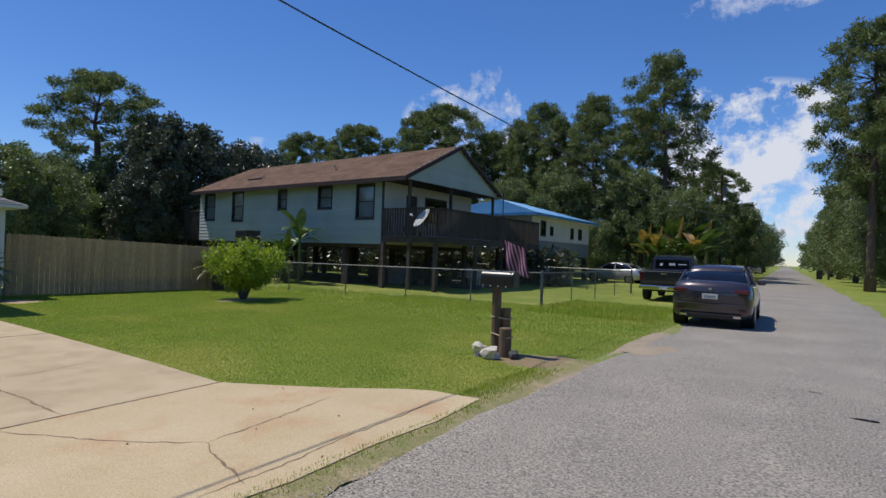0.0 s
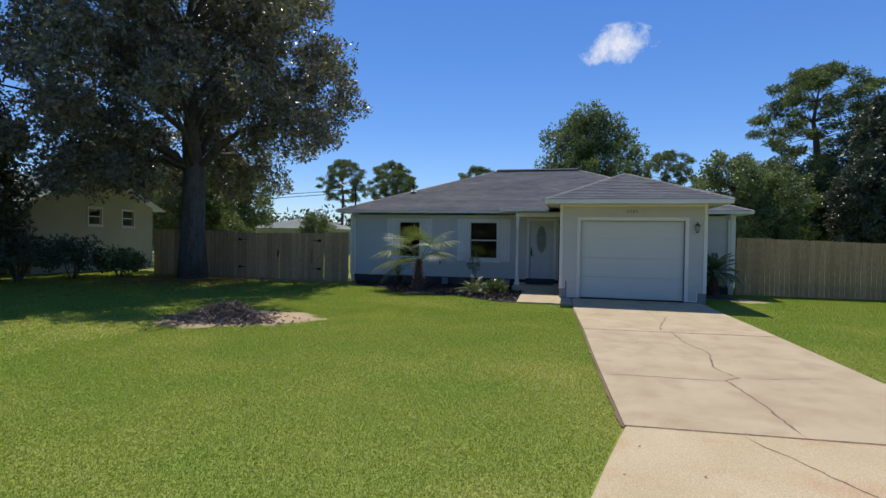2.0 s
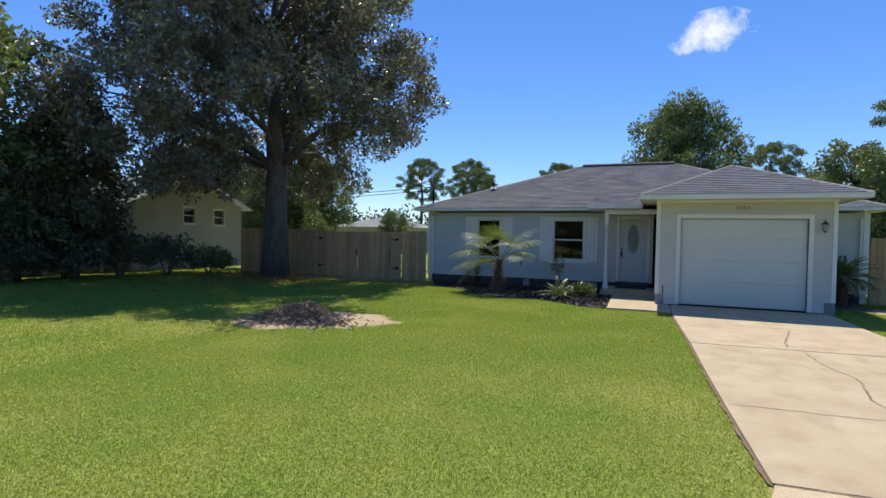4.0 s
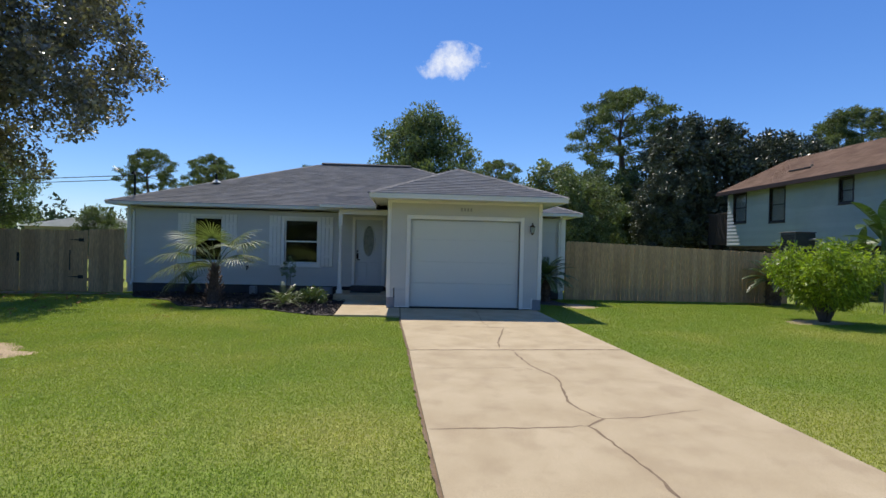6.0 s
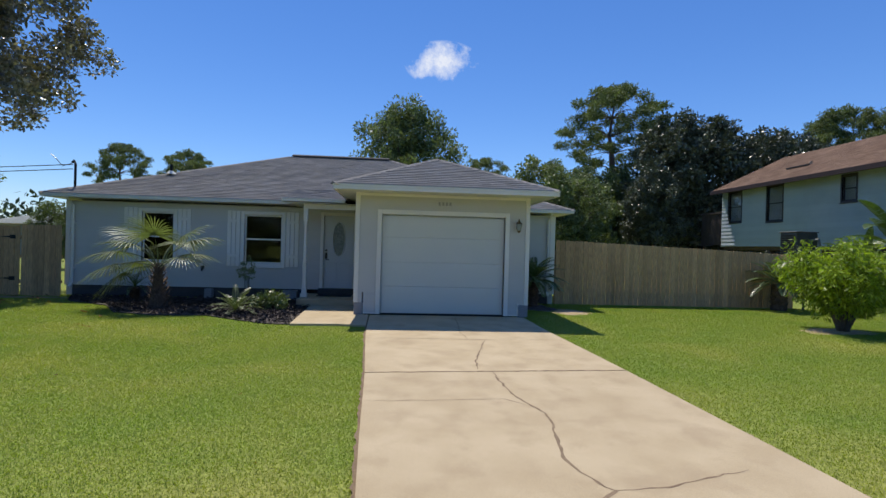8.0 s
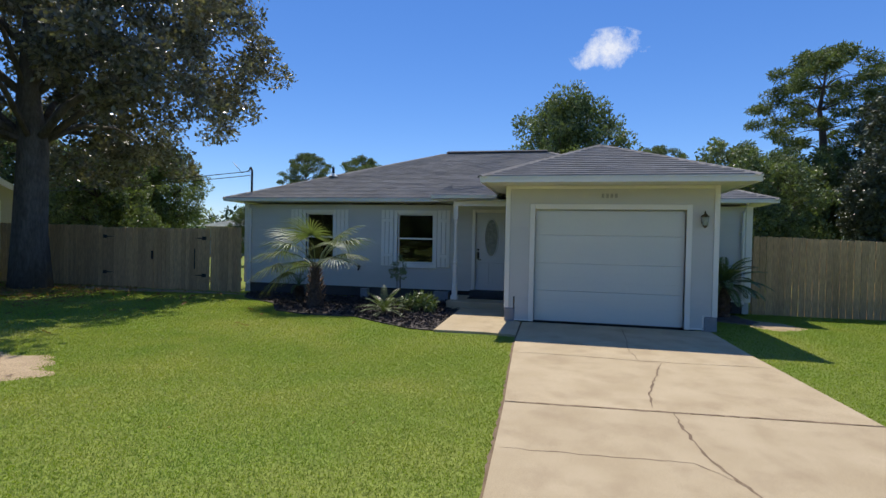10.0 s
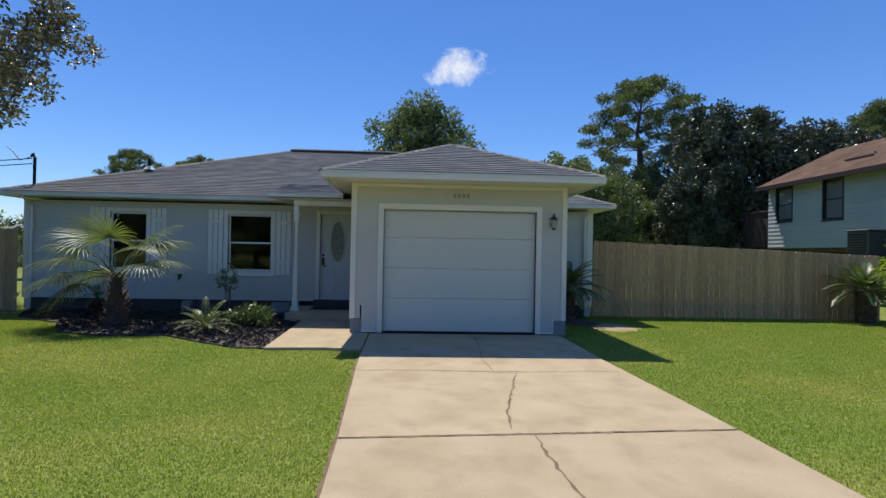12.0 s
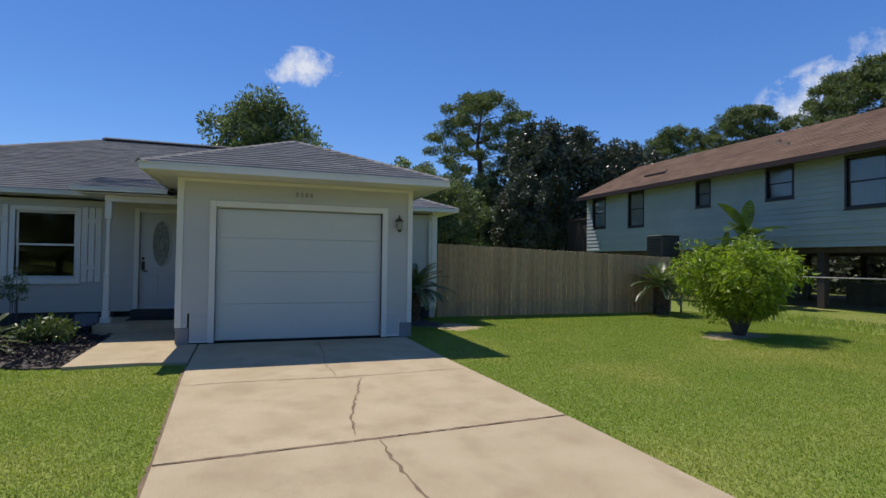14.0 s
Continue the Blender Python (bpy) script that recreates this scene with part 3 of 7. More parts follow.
def frond(base, turn, rise, length, width, count, rng, sag=1.0, leaf_w=0.03, vee=0.5):
    """A feather leaf: a bent rib with leaflets on both sides. Returns places and four-cornered faces."""
    t = np.linspace(0.0, 1.0, count)
    el = rise - sag * t * 1.6
    step = length / (count - 1)
    out = np.concatenate([[0], np.cumsum(np.cos(el[:-1]) * step)])
    up = np.concatenate([[0], np.cumsum(np.sin(el[:-1]) * step)])
    h = np.array([math.cos(turn), math.sin(turn), 0.0])
    side = np.array([-math.sin(turn), math.cos(turn), 0.0])
    rib = np.array(base)[None] + out[:, None] * h + up[:, None] * np.array([0, 0, 1.0])
    V, F = [], []
    for i in range(count - 1):
        w = 0.012 * (1 - 0.7 * t[i])
        k = len(V)
        V += [rib[i] - side * w, rib[i] + side * w, rib[i + 1] + side * w, rib[i + 1] - side * w]
        F.append((k, k + 1, k + 2, k + 3))
        if t[i] < 0.16:
            continue
        d = (rib[i + 1] - rib[i]) / step
        normal = np.cross(d, side)
        ll = width * math.sin(math.pi * min(1, 0.12 + 0.85 * t[i])) ** 0.6 * rng.uniform(0.85, 1.1)
        for sgn in (-1, 1):
            q = side * sgn * 0.8 + d * 0.65 + normal * (vee if normal[2] > 0 else -vee) * 0.5
            q /= np.linalg.norm(q)
            tip = rib[i] + q * ll + np.array([0, 0, -0.12 * ll * sag])
            mid = rib[i] + q * ll * 0.5
            k = len(V)
            V += [rib[i], mid + d * leaf_w / 2, tip, mid - d * leaf_w / 2]
            F.append((k, k + 1, k + 2, k + 3))
    return V, F


def join(parts):
    V, F, k = [], [], 0
    for v, f in parts:
        v, f = np.asarray(v), np.asarray(f)
        V.append(v)
        F.append(f + k)
        k += len(v)
    return np.concatenate(V), np.concatenate(F)

# ---- ground, road, driveway ----
rng = np.random.default_rng(7)
bm = bmesh.new()
bmesh.ops.create_grid(bm, x_segments=2, y_segments=2, size=1200)
bmesh.ops.translate(bm, verts=bm.verts, vec=(0, 0, -0.03))
ground = part("ground", bm, M["grass"], None, "wide lawn of mown green grass with yellowish patches", "structure")

ROAD_L, ROAD_R = -2.15, 3.2


def bend(y):
    """The road swings a little towards -x beyond the parked cars."""
    return -0.044 * max(0.0, y - 14)

verge = random.Random(3)
ys = [-60 + i * 0.45 for i in range(1400)]
V, F = [], []
wob = [sum(math.sin(y * f + p) * a for f, p, a in ((0.5, 1, 0.09), (1.7, 2, 0.05), (4.1, 0.4, 0.035))) + verge.uniform(-0.02, 0.02) for y in ys]
wob2 = [sum(math.sin(y * f + p) * a for f, p, a in ((0.6, 3, 0.10), (1.9, 1, 0.06), (3.7, 2.4, 0.03))) for y in ys]
for i, y in enumerate(ys):
    for x, z in ((ROAD_L + wob[i], -0.045), (ROAD_L + wob[i] + 0.12, -0.008), (0.4, 0.03), (ROAD_R + wob2[i] - 0.12, -0.008), (ROAD_R + wob2[i], -0.045)):
        V.append((x + bend(y), y, z))
for i in range(len(ys) - 1):
    for k in range(4):
        a = i * 5 + k
        F.append((a, a + 1, a + 6, a + 5))
road = bulk("road", V, F, M["road"], None, "weathered light grey asphalt road with a crumbling gravel edge", "structure", True)

# loose stones along the edge and on the nearest asphalt
n = 22000
sx = np.concatenate([ROAD_L + rng.normal(0.15, 0.35, n // 2), rng.uniform(ROAD_L, 2.6, n // 2)])
sy = np.concatenate([rng.uniform(0.5, 18, n // 2), rng.uniform(0.2, 9, n // 2)])
ss = rng.uniform(0.004, 0.012, n)
base = np.array([(1, 0, 0), (-0.5, 0.87, 0), (-0.5, -0.87, 0), (0, 0, 0.9)])
ang = rng.uniform(0, 6.28, n)
rot = np.stack([np.cos(ang), -np.sin(ang), np.sin(ang), np.cos(ang)], 1).reshape(n, 2, 2)
xy = np.einsum("nij,kj->nki", rot, base[:, :2]) * ss[:, None, None]
edge_z = np.where(sx < ROAD_L + 0.1, -0.03, np.minimum(0.03, -0.008 + (sx - ROAD_L) * 0.0149))
V = np.concatenate([xy + np.stack([sx, sy], 1)[:, None], (base[:, 2] * ss[:, None] + edge_z[:, None])[..., None]], 2).reshape(-1, 3)
F = (np.arange(n)[:, None, None] * 4 + np.array([(0, 1, 3), (1, 2, 3), (2, 0, 3)])).reshape(-1, 3)
bulk("road_gravel", V, F, M["stone"], None, "loose grey gravel on the road and its edge", "stuff")


def blot(name, cx, cy, rx, ry, z, mat, seed, label, turn=0.0, rise=0.012):
    """A low, ragged patch of loose material."""
    r = random.Random(seed)
    ph = [r.uniform(0, 6.28) for _ in range(5)]
    bm = bmesh.new()
    mid = bm.verts.new((cx, cy, z + rise))
    rings = []
    for k, f in enumerate((0.5, 0.85, 1.0)):
        ring = []
        for i in range(48):
            a = 2 * math.pi * i / 48
            w = 1 + 0.16 * math.sin(2 * a + ph[0]) + 0.12 * math.sin(3 * a + ph[1]) + 0.07 * math.sin(7 * a + ph[2]) + 0.05 * math.sin(13 * a + ph[3])
            dx, dy = rx * f * w * math.cos(a), ry * f * w * math.sin(a)
            c, s = math.cos(turn), math.sin(turn)
            ring.append(bm.verts.new((cx + dx * c - dy * s, cy + dx * s + dy * c, z + rise * (1 - f) - (0.012 if k == 2 else 0))))
        rings.append(ring)
    for i in range(48):
        bm.faces.new((mid, rings[0][i], rings[0][(i + 1) % 48]))
        for p, q in zip(rings, rings[1:]):
            bm.faces.new((p[i], q[i], q[(i + 1) % 48], p[(i + 1) % 48]))
    bmesh.ops.recalc_face_normals(bm, faces=bm.faces[:])
    return part(name, bm, mat, None, label, "structure", True)


blot("verge_sand", -2.12, 7.6, 0.22, 2.4, -0.02, M["sand"], 1, "sandy road verge beside the mailbox", 0.0, 0.018)
blot("verge_sand", -1.82, 11.0, 0.5, 0.6, 0.004, M["sand"], 2, "pale sand washed onto the asphalt", 0.1, 0.012)
blot("verge_dirt", -2.75, 8.6, 0.85, 0.75, -0.024, M["dryground"], 3, "bare brown dirt round the mailbox posts", 0.0, 0.02)
blot("verge_sand", -2.2, 12.2, 0.2, 2.2, -0.02, M["sand"], 4, "thin sandy verge of the road", 0.0, 0.015)
blot("lawn_dirt", -17.0, 5.75, 0.75, 0.5, -0.028, M["dirt"], 5, "bare dirt by the garage's side", 0.2, 0.012)
blot("lawn_dirt", -14.35, 10.7, 0.55, 0.85, -0.028, M["dirt"], 6, "bare dirt under the round bush", 0.2, 0.012)
blot("side_dirt", -18.0, 5.0, 0.9, 0.7, -0.02, M["mulch"], 8, "dark mulch beside the house corner", 0.1, 0.03)
blot("side_sand", -18.0, -10.6, 0.35, 3.4, -0.02, M["dirt"], 9, "bare strip under the fence gates", 0.0, 0.02)

# dark sheet that puts the raised house's shade into the ground colour
blot("shaded_soil", -23.0, 24.6, 10.0, 5.6, -0.025, M["mulch"], 14, "ground beneath the raised house, coloured dark for its shade", 0.0, 0.01)

# driveway: slabs with open joints
EDGE_L = ((-15.6, 0.78), (-13.3, 0.83), (-11.6, 0.93), (-10.1, 1.02), (-8.2, 1.10), (-6.85, 1.17), (-4.95, 1.28))
EDGE_R = ((-15.6, 4.20), (-13.6, 4.22), (-11.6, 4.31), (-10.46, 4.35), (-9.1, 4.38), (-7.0, 4.43), (-5.15, 4.42))


def DL(x):
    return float(np.interp(x, *zip(*EDGE_L)))


def DR(x):
    return float(np.interp(x, *zip(*EDGE_R)))


driveway = thing("driveway", (-9, 2.6, 0), "pale concrete driveway with dark cracks", "driveway", "", "structure")
# each slab between two slightly slanting joints: x at the near-side and far-side edge
for k, ((a0, a1), (b0, b1)) in enumerate((((-15.58, -15.58), (-10.26, -10.485)), ((-10.215, -10.44), (-4.985, -5.19)))):
    bm = bmesh.new()
    n = 10
    left = [(a0 + (b0 - a0) * i / n, DL(a0 + (b0 - a0) * i / n)) for i in range(n + 1)]
    right = [(a1 + (b1 - a1) * i / n, DR(a1 + (b1 - a1) * i / n)) for i in range(n, -1, -1)]
    prism(bm, left + right, -0.14, 0.005 + 0.0012 * (k % 2))
    part("slab", bm, M["concrete"], driveway)
bm = bmesh.new()
prism(bm, [(-4.95, 1.285), (-4.2, 1.10), (-3.4, 0.92), (-2.42, 0.66), (-2.31, 1.5), (-2.37, 2.4), (-2.29, 3.2), (-2.34, 4.1), (-2.31, 5.0), (-2.41, 5.95),
           (-3.0, 5.88), (-3.3, 5.73), (-3.94, 5.2), (-4.55, 4.80), (-5.155, 4.43)], -0.14, 0.006)
part("apron", bm, M["apron"], driveway, "sandier concrete apron widening to the road")
bm = bmesh.new()
prism(bm, [(-15.7, 0.86), (-15.7, 4.15), (-5.2, 4.3), (-2.7, 5.7), (-2.6, 0.85), (-5.2, 1.34)], -0.16, -0.014)
part("joint_bed", bm, M["crack"], driveway)


def crack(points, width, seed, z=0.0075):
    """A narrow, ragged dark line: an open, soil-filled crack or a painted cable shadow."""
    r = random.Random(seed)
    fine = []
    for (x0, y0), (x1, y1) in zip(points, points[1:]):
        n = max(2, int(math.dist((x0, y0), (x1, y1)) / 0.07))
        for i in range(n):
            t = i / n
            fine.append((x0 + (x1 - x0) * t + r.uniform(-0.014, 0.014), y0 + (y1 - y0) * t + r.uniform(-0.014, 0.014)))
    fine.append(points[-1])
    V, F = [], []
    for i, p in enumerate(fine):
        q, s = fine[min(i + 1, len(fine) - 1)], fine[max(i - 1, 0)]
        d = Vector((q[0] - s[0], q[1] - s[1])).normalized()
        w = width * r.uniform(0.35, 1.0) * min(1, (i + 1) / 5, (len(fine) - i) / 5)
        V += [(p[0] - d.y * w / 2, p[1] + d.x * w / 2, z), (p[0] + d.y * w / 2, p[1] - d.x * w / 2, z)]
        if i:
            k = len(V)
            F.append((k - 4, k - 3, k - 1, k - 2))
    bulk("crack", V, F, M["crack"], driveway, "dark irregular crack or painted cable shadow on the concrete")


crack([(-10.36, 2.58), (-9.82, 2.58), (-9.27, 2.62), (-8.7, 2.78), (-8.45, 2.77), (-7.84, 2.66), (-7.57, 2.63), (-7.31, 2.70), (-7.12, 2.79), (-6.93, 2.60), (-6.4, 2.67), (-6.03, 2.71), (-5.08, 2.75)], 0.034, 1)
crack([(-6.93, 2.60), (-6.88, 2.2), (-6.86, 1.7), (-6.84, 1.19)], 0.03, 2)
crack([(-7.12, 2.79), (-7.15, 3.11), (-7.28, 3.47), (-7.42, 3.9)], 0.022, 3)
crack([(-9.06, 1.10), (-9.1, 1.82), (-9.16, 2.48), (-8.9, 2.72)], 0.016, 4)
crack([(-12.53, 2.84), (-12.34, 2.78), (-11.75, 2.66), (-11.3, 2.53), (-11.0, 2.47), (-10.44, 2.41)], 0.03, 5)
crack([(-15.4, 2.62), (-14.4, 2.6), (-13.4, 2.52), (-12.6, 2.57)], 0.016, 6)
crack([(-12.59, 0.88), (-12.64, 1.58), (-12.57, 2.58), (-12.61, 3.3), (-12.67, 4.22)], 0.022, 7)
crack([(-4.96, 2.23), (-4.5, 2.5), (-4.13, 2.68), (-3.64, 3.04), (-3.42, 3.24)], 0.024, 8)
crack([(-3.42, 3.24), (-3.2, 3.14), (-2.92, 3.08), (-2.5, 2.97)], 0.034, 9)
crack([(-3.43, 3.26), (-3.5, 3.85), (-3.65, 4.57), (-3.72, 4.9)], 0.026, 12)
# traced along the overhead cable's shadow, painted as a dark line
crack([(-2.78, 5.69), (-2.68, 4.9), (-2.66, 4.18), (-2.57, 3.4), (-2.55, 2.65)], 0.024, 13)
crack([(-4.965, 1.30), (-5.04, 2.4), (-5.10, 3.4), (-5.17, 4.40)], 0.045, 10)
crack([(-10.235, 1.0), (-10.33, 2.4), (-10.40, 3.4), (-10.463, 4.34)], 0.05, 11)

V, F = [], []
rv = random.Random(4)
for i in range(90):
    y = 0.2 + i * 0.1
    xl = -2.9 if y < 5.9 else -2.75
    for x, z in ((xl, -0.04), (xl + 0.25, -0.004), (-2.2 + rv.uniform(-0.04, 0.04), -0.004), (-1.98 + rv.uniform(-0.05, 0.05), -0.014)):
        V.append((x, y, z))
for i in range(89):
    for k in range(3):
        a = i * 4 + k
        F.append((a, a + 1, a + 5, a + 4))
bulk("verge", V, F, M["verge"], None, "thin dry grassy verge between concrete and road", "structure", True)

# dark soil edge along the driveway
for side, ys_, off in (("l", DL, -0.035), ("r", DR, 0.035)):
    V, F = [], []
    r = random.Random(5)
    for i in range(140):
        x = -15.4 + i * 10.4 / 139
        y = ys_(x)
        o = off * r.uniform(0.5, 1.2)
        V += [(x, y, -0.022), (x, y + o, -0.01)]
        if i:
            k = len(V)
            F.append((k - 4, k - 3, k - 1, k - 2))
    bulk("lawn_edge", V, F, M["crack"], driveway, "dark soil edge between grass and concrete", "structure")

# front walk, porch slab, steps
walkway = thing("front_walk", (-16, 0, 0), "pale concrete walk to the front door", "walkway", "", "structure")
bm = bmesh.new()
prism(bm, [(-17.15, -0.76), (-15.6, -0.70), (-14.02, -0.64), (-14.06, -0.2), (-14.08, 0.24), (-13.98, 0.79), (-15.56, 0.75), (-15.56, 0.5), (-17.15, 0.45)], -0.12, 0.012)
part("slab", bm, M["concrete"], walkway)
boxes("porch_slab", [(-18.7, -17.16, -1.12, 0.44, -0.1, 0.16)], M["concrete"], walkway, "raised concrete porch slab", bevel=0.01)
boxes("threshold", [(-18.72, -18.45, -0.8, 0.2, 0.162, 0.31)], M["found"], walkway, "dark front step", bevel=0.01)

# ---- the grey-blue house ----
house = thing("house", (-23, -0.8, 0), "single-storey grey-blue house with grey shingle hip roof and white trim", "house")
FX, GX = -18.7, -15.6
front, gfront = Plane("x", FX, 1), Plane("x", GX, 1)
W1, W2 = (-5.53, -4.70, 0.95, 2.28), (-2.84, -1.83, 0.95, 2.28)
DOOR = (-0.70, 0.12, 0.32, 2.32)
GD = (0.99, 3.75, 0.03, 2.235)

wall("front_wall", front, -7.43, 0.3, 0.27, 2.52, [W1, W2, DOOR], M["siding"], house, step=0.115, lap=0.013)
wall("front_wall", front, 4.41, 5.80, 0.27, 2.52, [], M["siding"], house, step=0.115, lap=0.013)
wall("garage_wall", gfront, 0.45, 4.27, 0.27, 2.695, [(GD[0] - 0.4, GD[1] + 0.25, 0.0, 0.5), (GD[0], GD[1], 0.0, GD[3])], M["siding"], house, step=0.115, lap=0.013)
wall("garage_jamb", gfront, 0.62, GD[0], 0.03, 0.5, [], M["siding"], house)
wall("garage_jamb", gfront, GD[1], 4.07, 0.03, 0.5, [], M["siding"], house)
wall("side_wall", Plane("y", 0.45, -1), FX, GX - 0.003, 0.27, 2.695, [], M["siding"], house)
wall("side_wall", Plane("y", 4.27, 1), FX, GX - 0.003, 0.27, 2.695, [], M["siding"], house)
wall("side_wall", Plane("y", 5.80, 1), -28.2, FX, 0.0, 2.52, [], M["siding"], house, boards=False)
wall("side_wall", Plane("y", -7.43, -1), -28.2, FX, 0.0, 2.52, [], M["siding"], house, boards=False)
wall("back_wall", Plane("x", -28.2, -1), -7.43, 5.80, 0.0, 2.52, [], M["siding"], house, boards=False)
# foundation coloured near black for wall shade; the blocks take the lit copy
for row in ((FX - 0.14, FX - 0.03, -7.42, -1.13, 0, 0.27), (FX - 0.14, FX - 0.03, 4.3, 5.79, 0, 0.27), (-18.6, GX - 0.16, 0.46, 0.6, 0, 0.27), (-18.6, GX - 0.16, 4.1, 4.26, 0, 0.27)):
    boxes("foundation", [row], M["found"], house, "foundation in the darker, shaded copy of the block colour")
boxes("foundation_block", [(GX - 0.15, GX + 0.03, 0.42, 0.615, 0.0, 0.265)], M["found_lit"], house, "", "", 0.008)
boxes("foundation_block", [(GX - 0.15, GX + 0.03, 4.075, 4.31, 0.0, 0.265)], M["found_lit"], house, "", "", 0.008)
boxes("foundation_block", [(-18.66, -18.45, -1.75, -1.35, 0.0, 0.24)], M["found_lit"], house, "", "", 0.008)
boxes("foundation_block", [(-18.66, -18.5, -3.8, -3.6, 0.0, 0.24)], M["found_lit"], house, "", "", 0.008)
boxes("floor_slab", [(-28.0, FX - 0.15, -7.3, 5.7, 0.1, 0.25), (-18.6, GX - 0.2, 0.65, 4.0, -0.05, 0.02)], M["found"], house)
# added backing, coloured near black for the dim room behind the panes
boxes("inner_wall", [(-23.2, -23.1, -7.2, 5.6, 0.25, 2.5)], M["mat"], house)

# white corner boards and frames
def trimbox(name, pl, u0, u1, d0, d1, z0, z1, parent=house, mat="trim", label=""):
    bm = bmesh.new()
    pl.box(bm, u0, u1, d0, d1, z0, z1, 0.005)
    return part(name, bm, M[mat], parent, label)

for pl, u0, u1, z0, z1 in ((gfront, 0.42, 0.505, 0.27, 2.69), (gfront, 4.22, 4.305, 0.27, 2.69), (front, -7.46, -7.34, 0.27, 2.52), (front, 5.69, 5.83, 0.27, 2.52)):
    trimbox("corner_board", pl, u0, u1, 0.0, 0.035, z0, z1)
trimbox("corner_board", Plane("y", 0.42, -1), GX - 0.1, GX + 0.036, -0.03, 0.012, 0.27, 2.69)
trimbox("corner_board", Plane("y", 4.30, 1), GX - 0.1, GX + 0.036, -0.03, 0.012, 0.27, 2.69)
trimbox("frieze_board", gfront, 0.505, 4.22, 0.0, 0.03, 2.63, 2.69)
trimbox("base_board", gfront, 0.62, 0.885, 0.022, 0.034, 0.025, 0.055)
trimbox("base_board", gfront, 3.855, 4.09, 0.022, 0.034, 0.025, 0.055)
trimbox("end_strip", gfront, 4.06, 4.10, 0.0, 0.03, 0.06, 0.30)

gd = boxes("garage_door", [(GX - 0.15, GX - 0.10, GD[0], GD[1], 0.035, GD[3])], M["garage"], house, "closed white-blue sectional garage door")
for z0, z1 in ((0.04, 0.636), (0.640, 1.177), (1.181, 1.731), (1.735, 2.215)):
    bm = bmesh.new()
    gfront.box(bm, GD[0] + 0.004, GD[1] - 0.004, -0.099, -0.06, z0, z1, 0.003)
    part("door_panel", bm, M["garage"], gd)
    for k in range(1, 6):
        bm = bmesh.new()
        z = z0 + (z1 - z0) * k / 6
        gfront.box(bm, GD[0] + 0.03, GD[1] - 0.03, -0.061, -0.056, z - 0.004, z + 0.004)
        part("groove_rib", bm, M["garage"], gd)
bm = bmesh.new()
gfront.box(bm, GD[0], GD[1], -0.10, -0.055, 0.022, 0.039)
part("bottom_seal", bm, M["black"], gd)
for u0, u1, z0, z1 in ((GD[0] - 0.1, GD[0], 0.02, GD[3] + 0.1), (GD[1], GD[1] + 0.1, 0.02, GD[3] + 0.1), (GD[0], GD[1], GD[3], GD[3] + 0.1)):
    trimbox("door_casing", gfront, u0, u1, -0.12, 0.04, z0, z1)

lantern = thing("wall_lantern", (GX + 0.05, 4.04, 1.9), "small aged metal and glass lantern on the garage wall", "lamp")
bm = bmesh.new()
gfront.box(bm, 4.0, 4.08, 0.02, 0.035, 1.98, 2.14, 0.01)
tube(bm, [(GX + 0.03, 4.04, 2.10), (GX + 0.10, 4.04, 2.20), (GX + 0.13, 4.04, 2.14)], 0.009, 6)
part("bracket", bm, M["brass"], lantern)
bm = bmesh.new()
tube(bm, [(GX + 0.13, 4.04, 2.21), (GX + 0.13, 4.04, 2.16), (GX + 0.13, 4.04, 2.11), (GX + 0.13, 4.04, 2.095)], [0.008, 0.02, 0.075, 0.078], 6)
part("cap", bm, M["brass"], lantern)
bm = bmesh.new()
tube(bm, [(GX + 0.13, 4.04, 2.092), (GX + 0.13, 4.04, 1.95)], [0.07, 0.045], 6)
part("lamp_glass", bm, M["frost"], lantern)
bm = bmesh.new()
tube(bm, [(GX + 0.13, 4.04, 1.948), (GX + 0.13, 4.04, 1.92), (GX + 0.13, 4.04, 1.90)], [0.048, 0.03, 0.006], 6)
part("base", bm, M["brass"], lantern)

number = thing("house_number", (GX + 0.03, 2.37, 2.5), "small faded grey number plate above the garage door", "sign")
for k in range(4):
    bm = bmesh.new()
    gfront.box(bm, 2.23 + k * 0.08, 2.28 + k * 0.08, 0.024, 0.03, 2.455, 2.535)
    part("digit", bm, M["digit"], number)

window(front, *W1, M["trim"], house, "white-framed double-hung window", name="window_1")
window(front, *W2, M["trim"], house, "white-framed double-hung window", name="window_2")
for k, (a, b) in enumerate(((-5.98, -5.64), (-4.59, -4.25), (-3.29, -2.95), (-1.72, -1.38))):
    sh = thing("shutter", (FX + 0.03, (a + b) / 2, 0.87), "white board-and-batten shutter beside the window", "shutter", "window shutters")
    w = (b - a - 0.03) / 3
    for j in range(3):
        bm = bmesh.new()
        front.box(bm, a + j * (w + 0.015), a + j * (w + 0.015) + w, 0.022, 0.044, 0.87, 2.38, 0.004)
        part("board", bm, M["trim"], sh)
    for z in (1.12, 2.06):
        bm = bmesh.new()
        front.box(bm, a + 0.01, b - 0.01, 0.045, 0.062, z, z + 0.085, 0.004)
        part("batten", bm, M["trim"], sh)

fd = thing("front_door", (FX, -0.29, 0.32), "closed pale front door with an oval leaded pane", "door")
bm = bmesh.new()
cy, cz, ry, rz = -0.29, 1.68, 0.165, 0.47
ring_o, ring_i = [], []
D0 = FX - 0.05
N = 32
outer = []
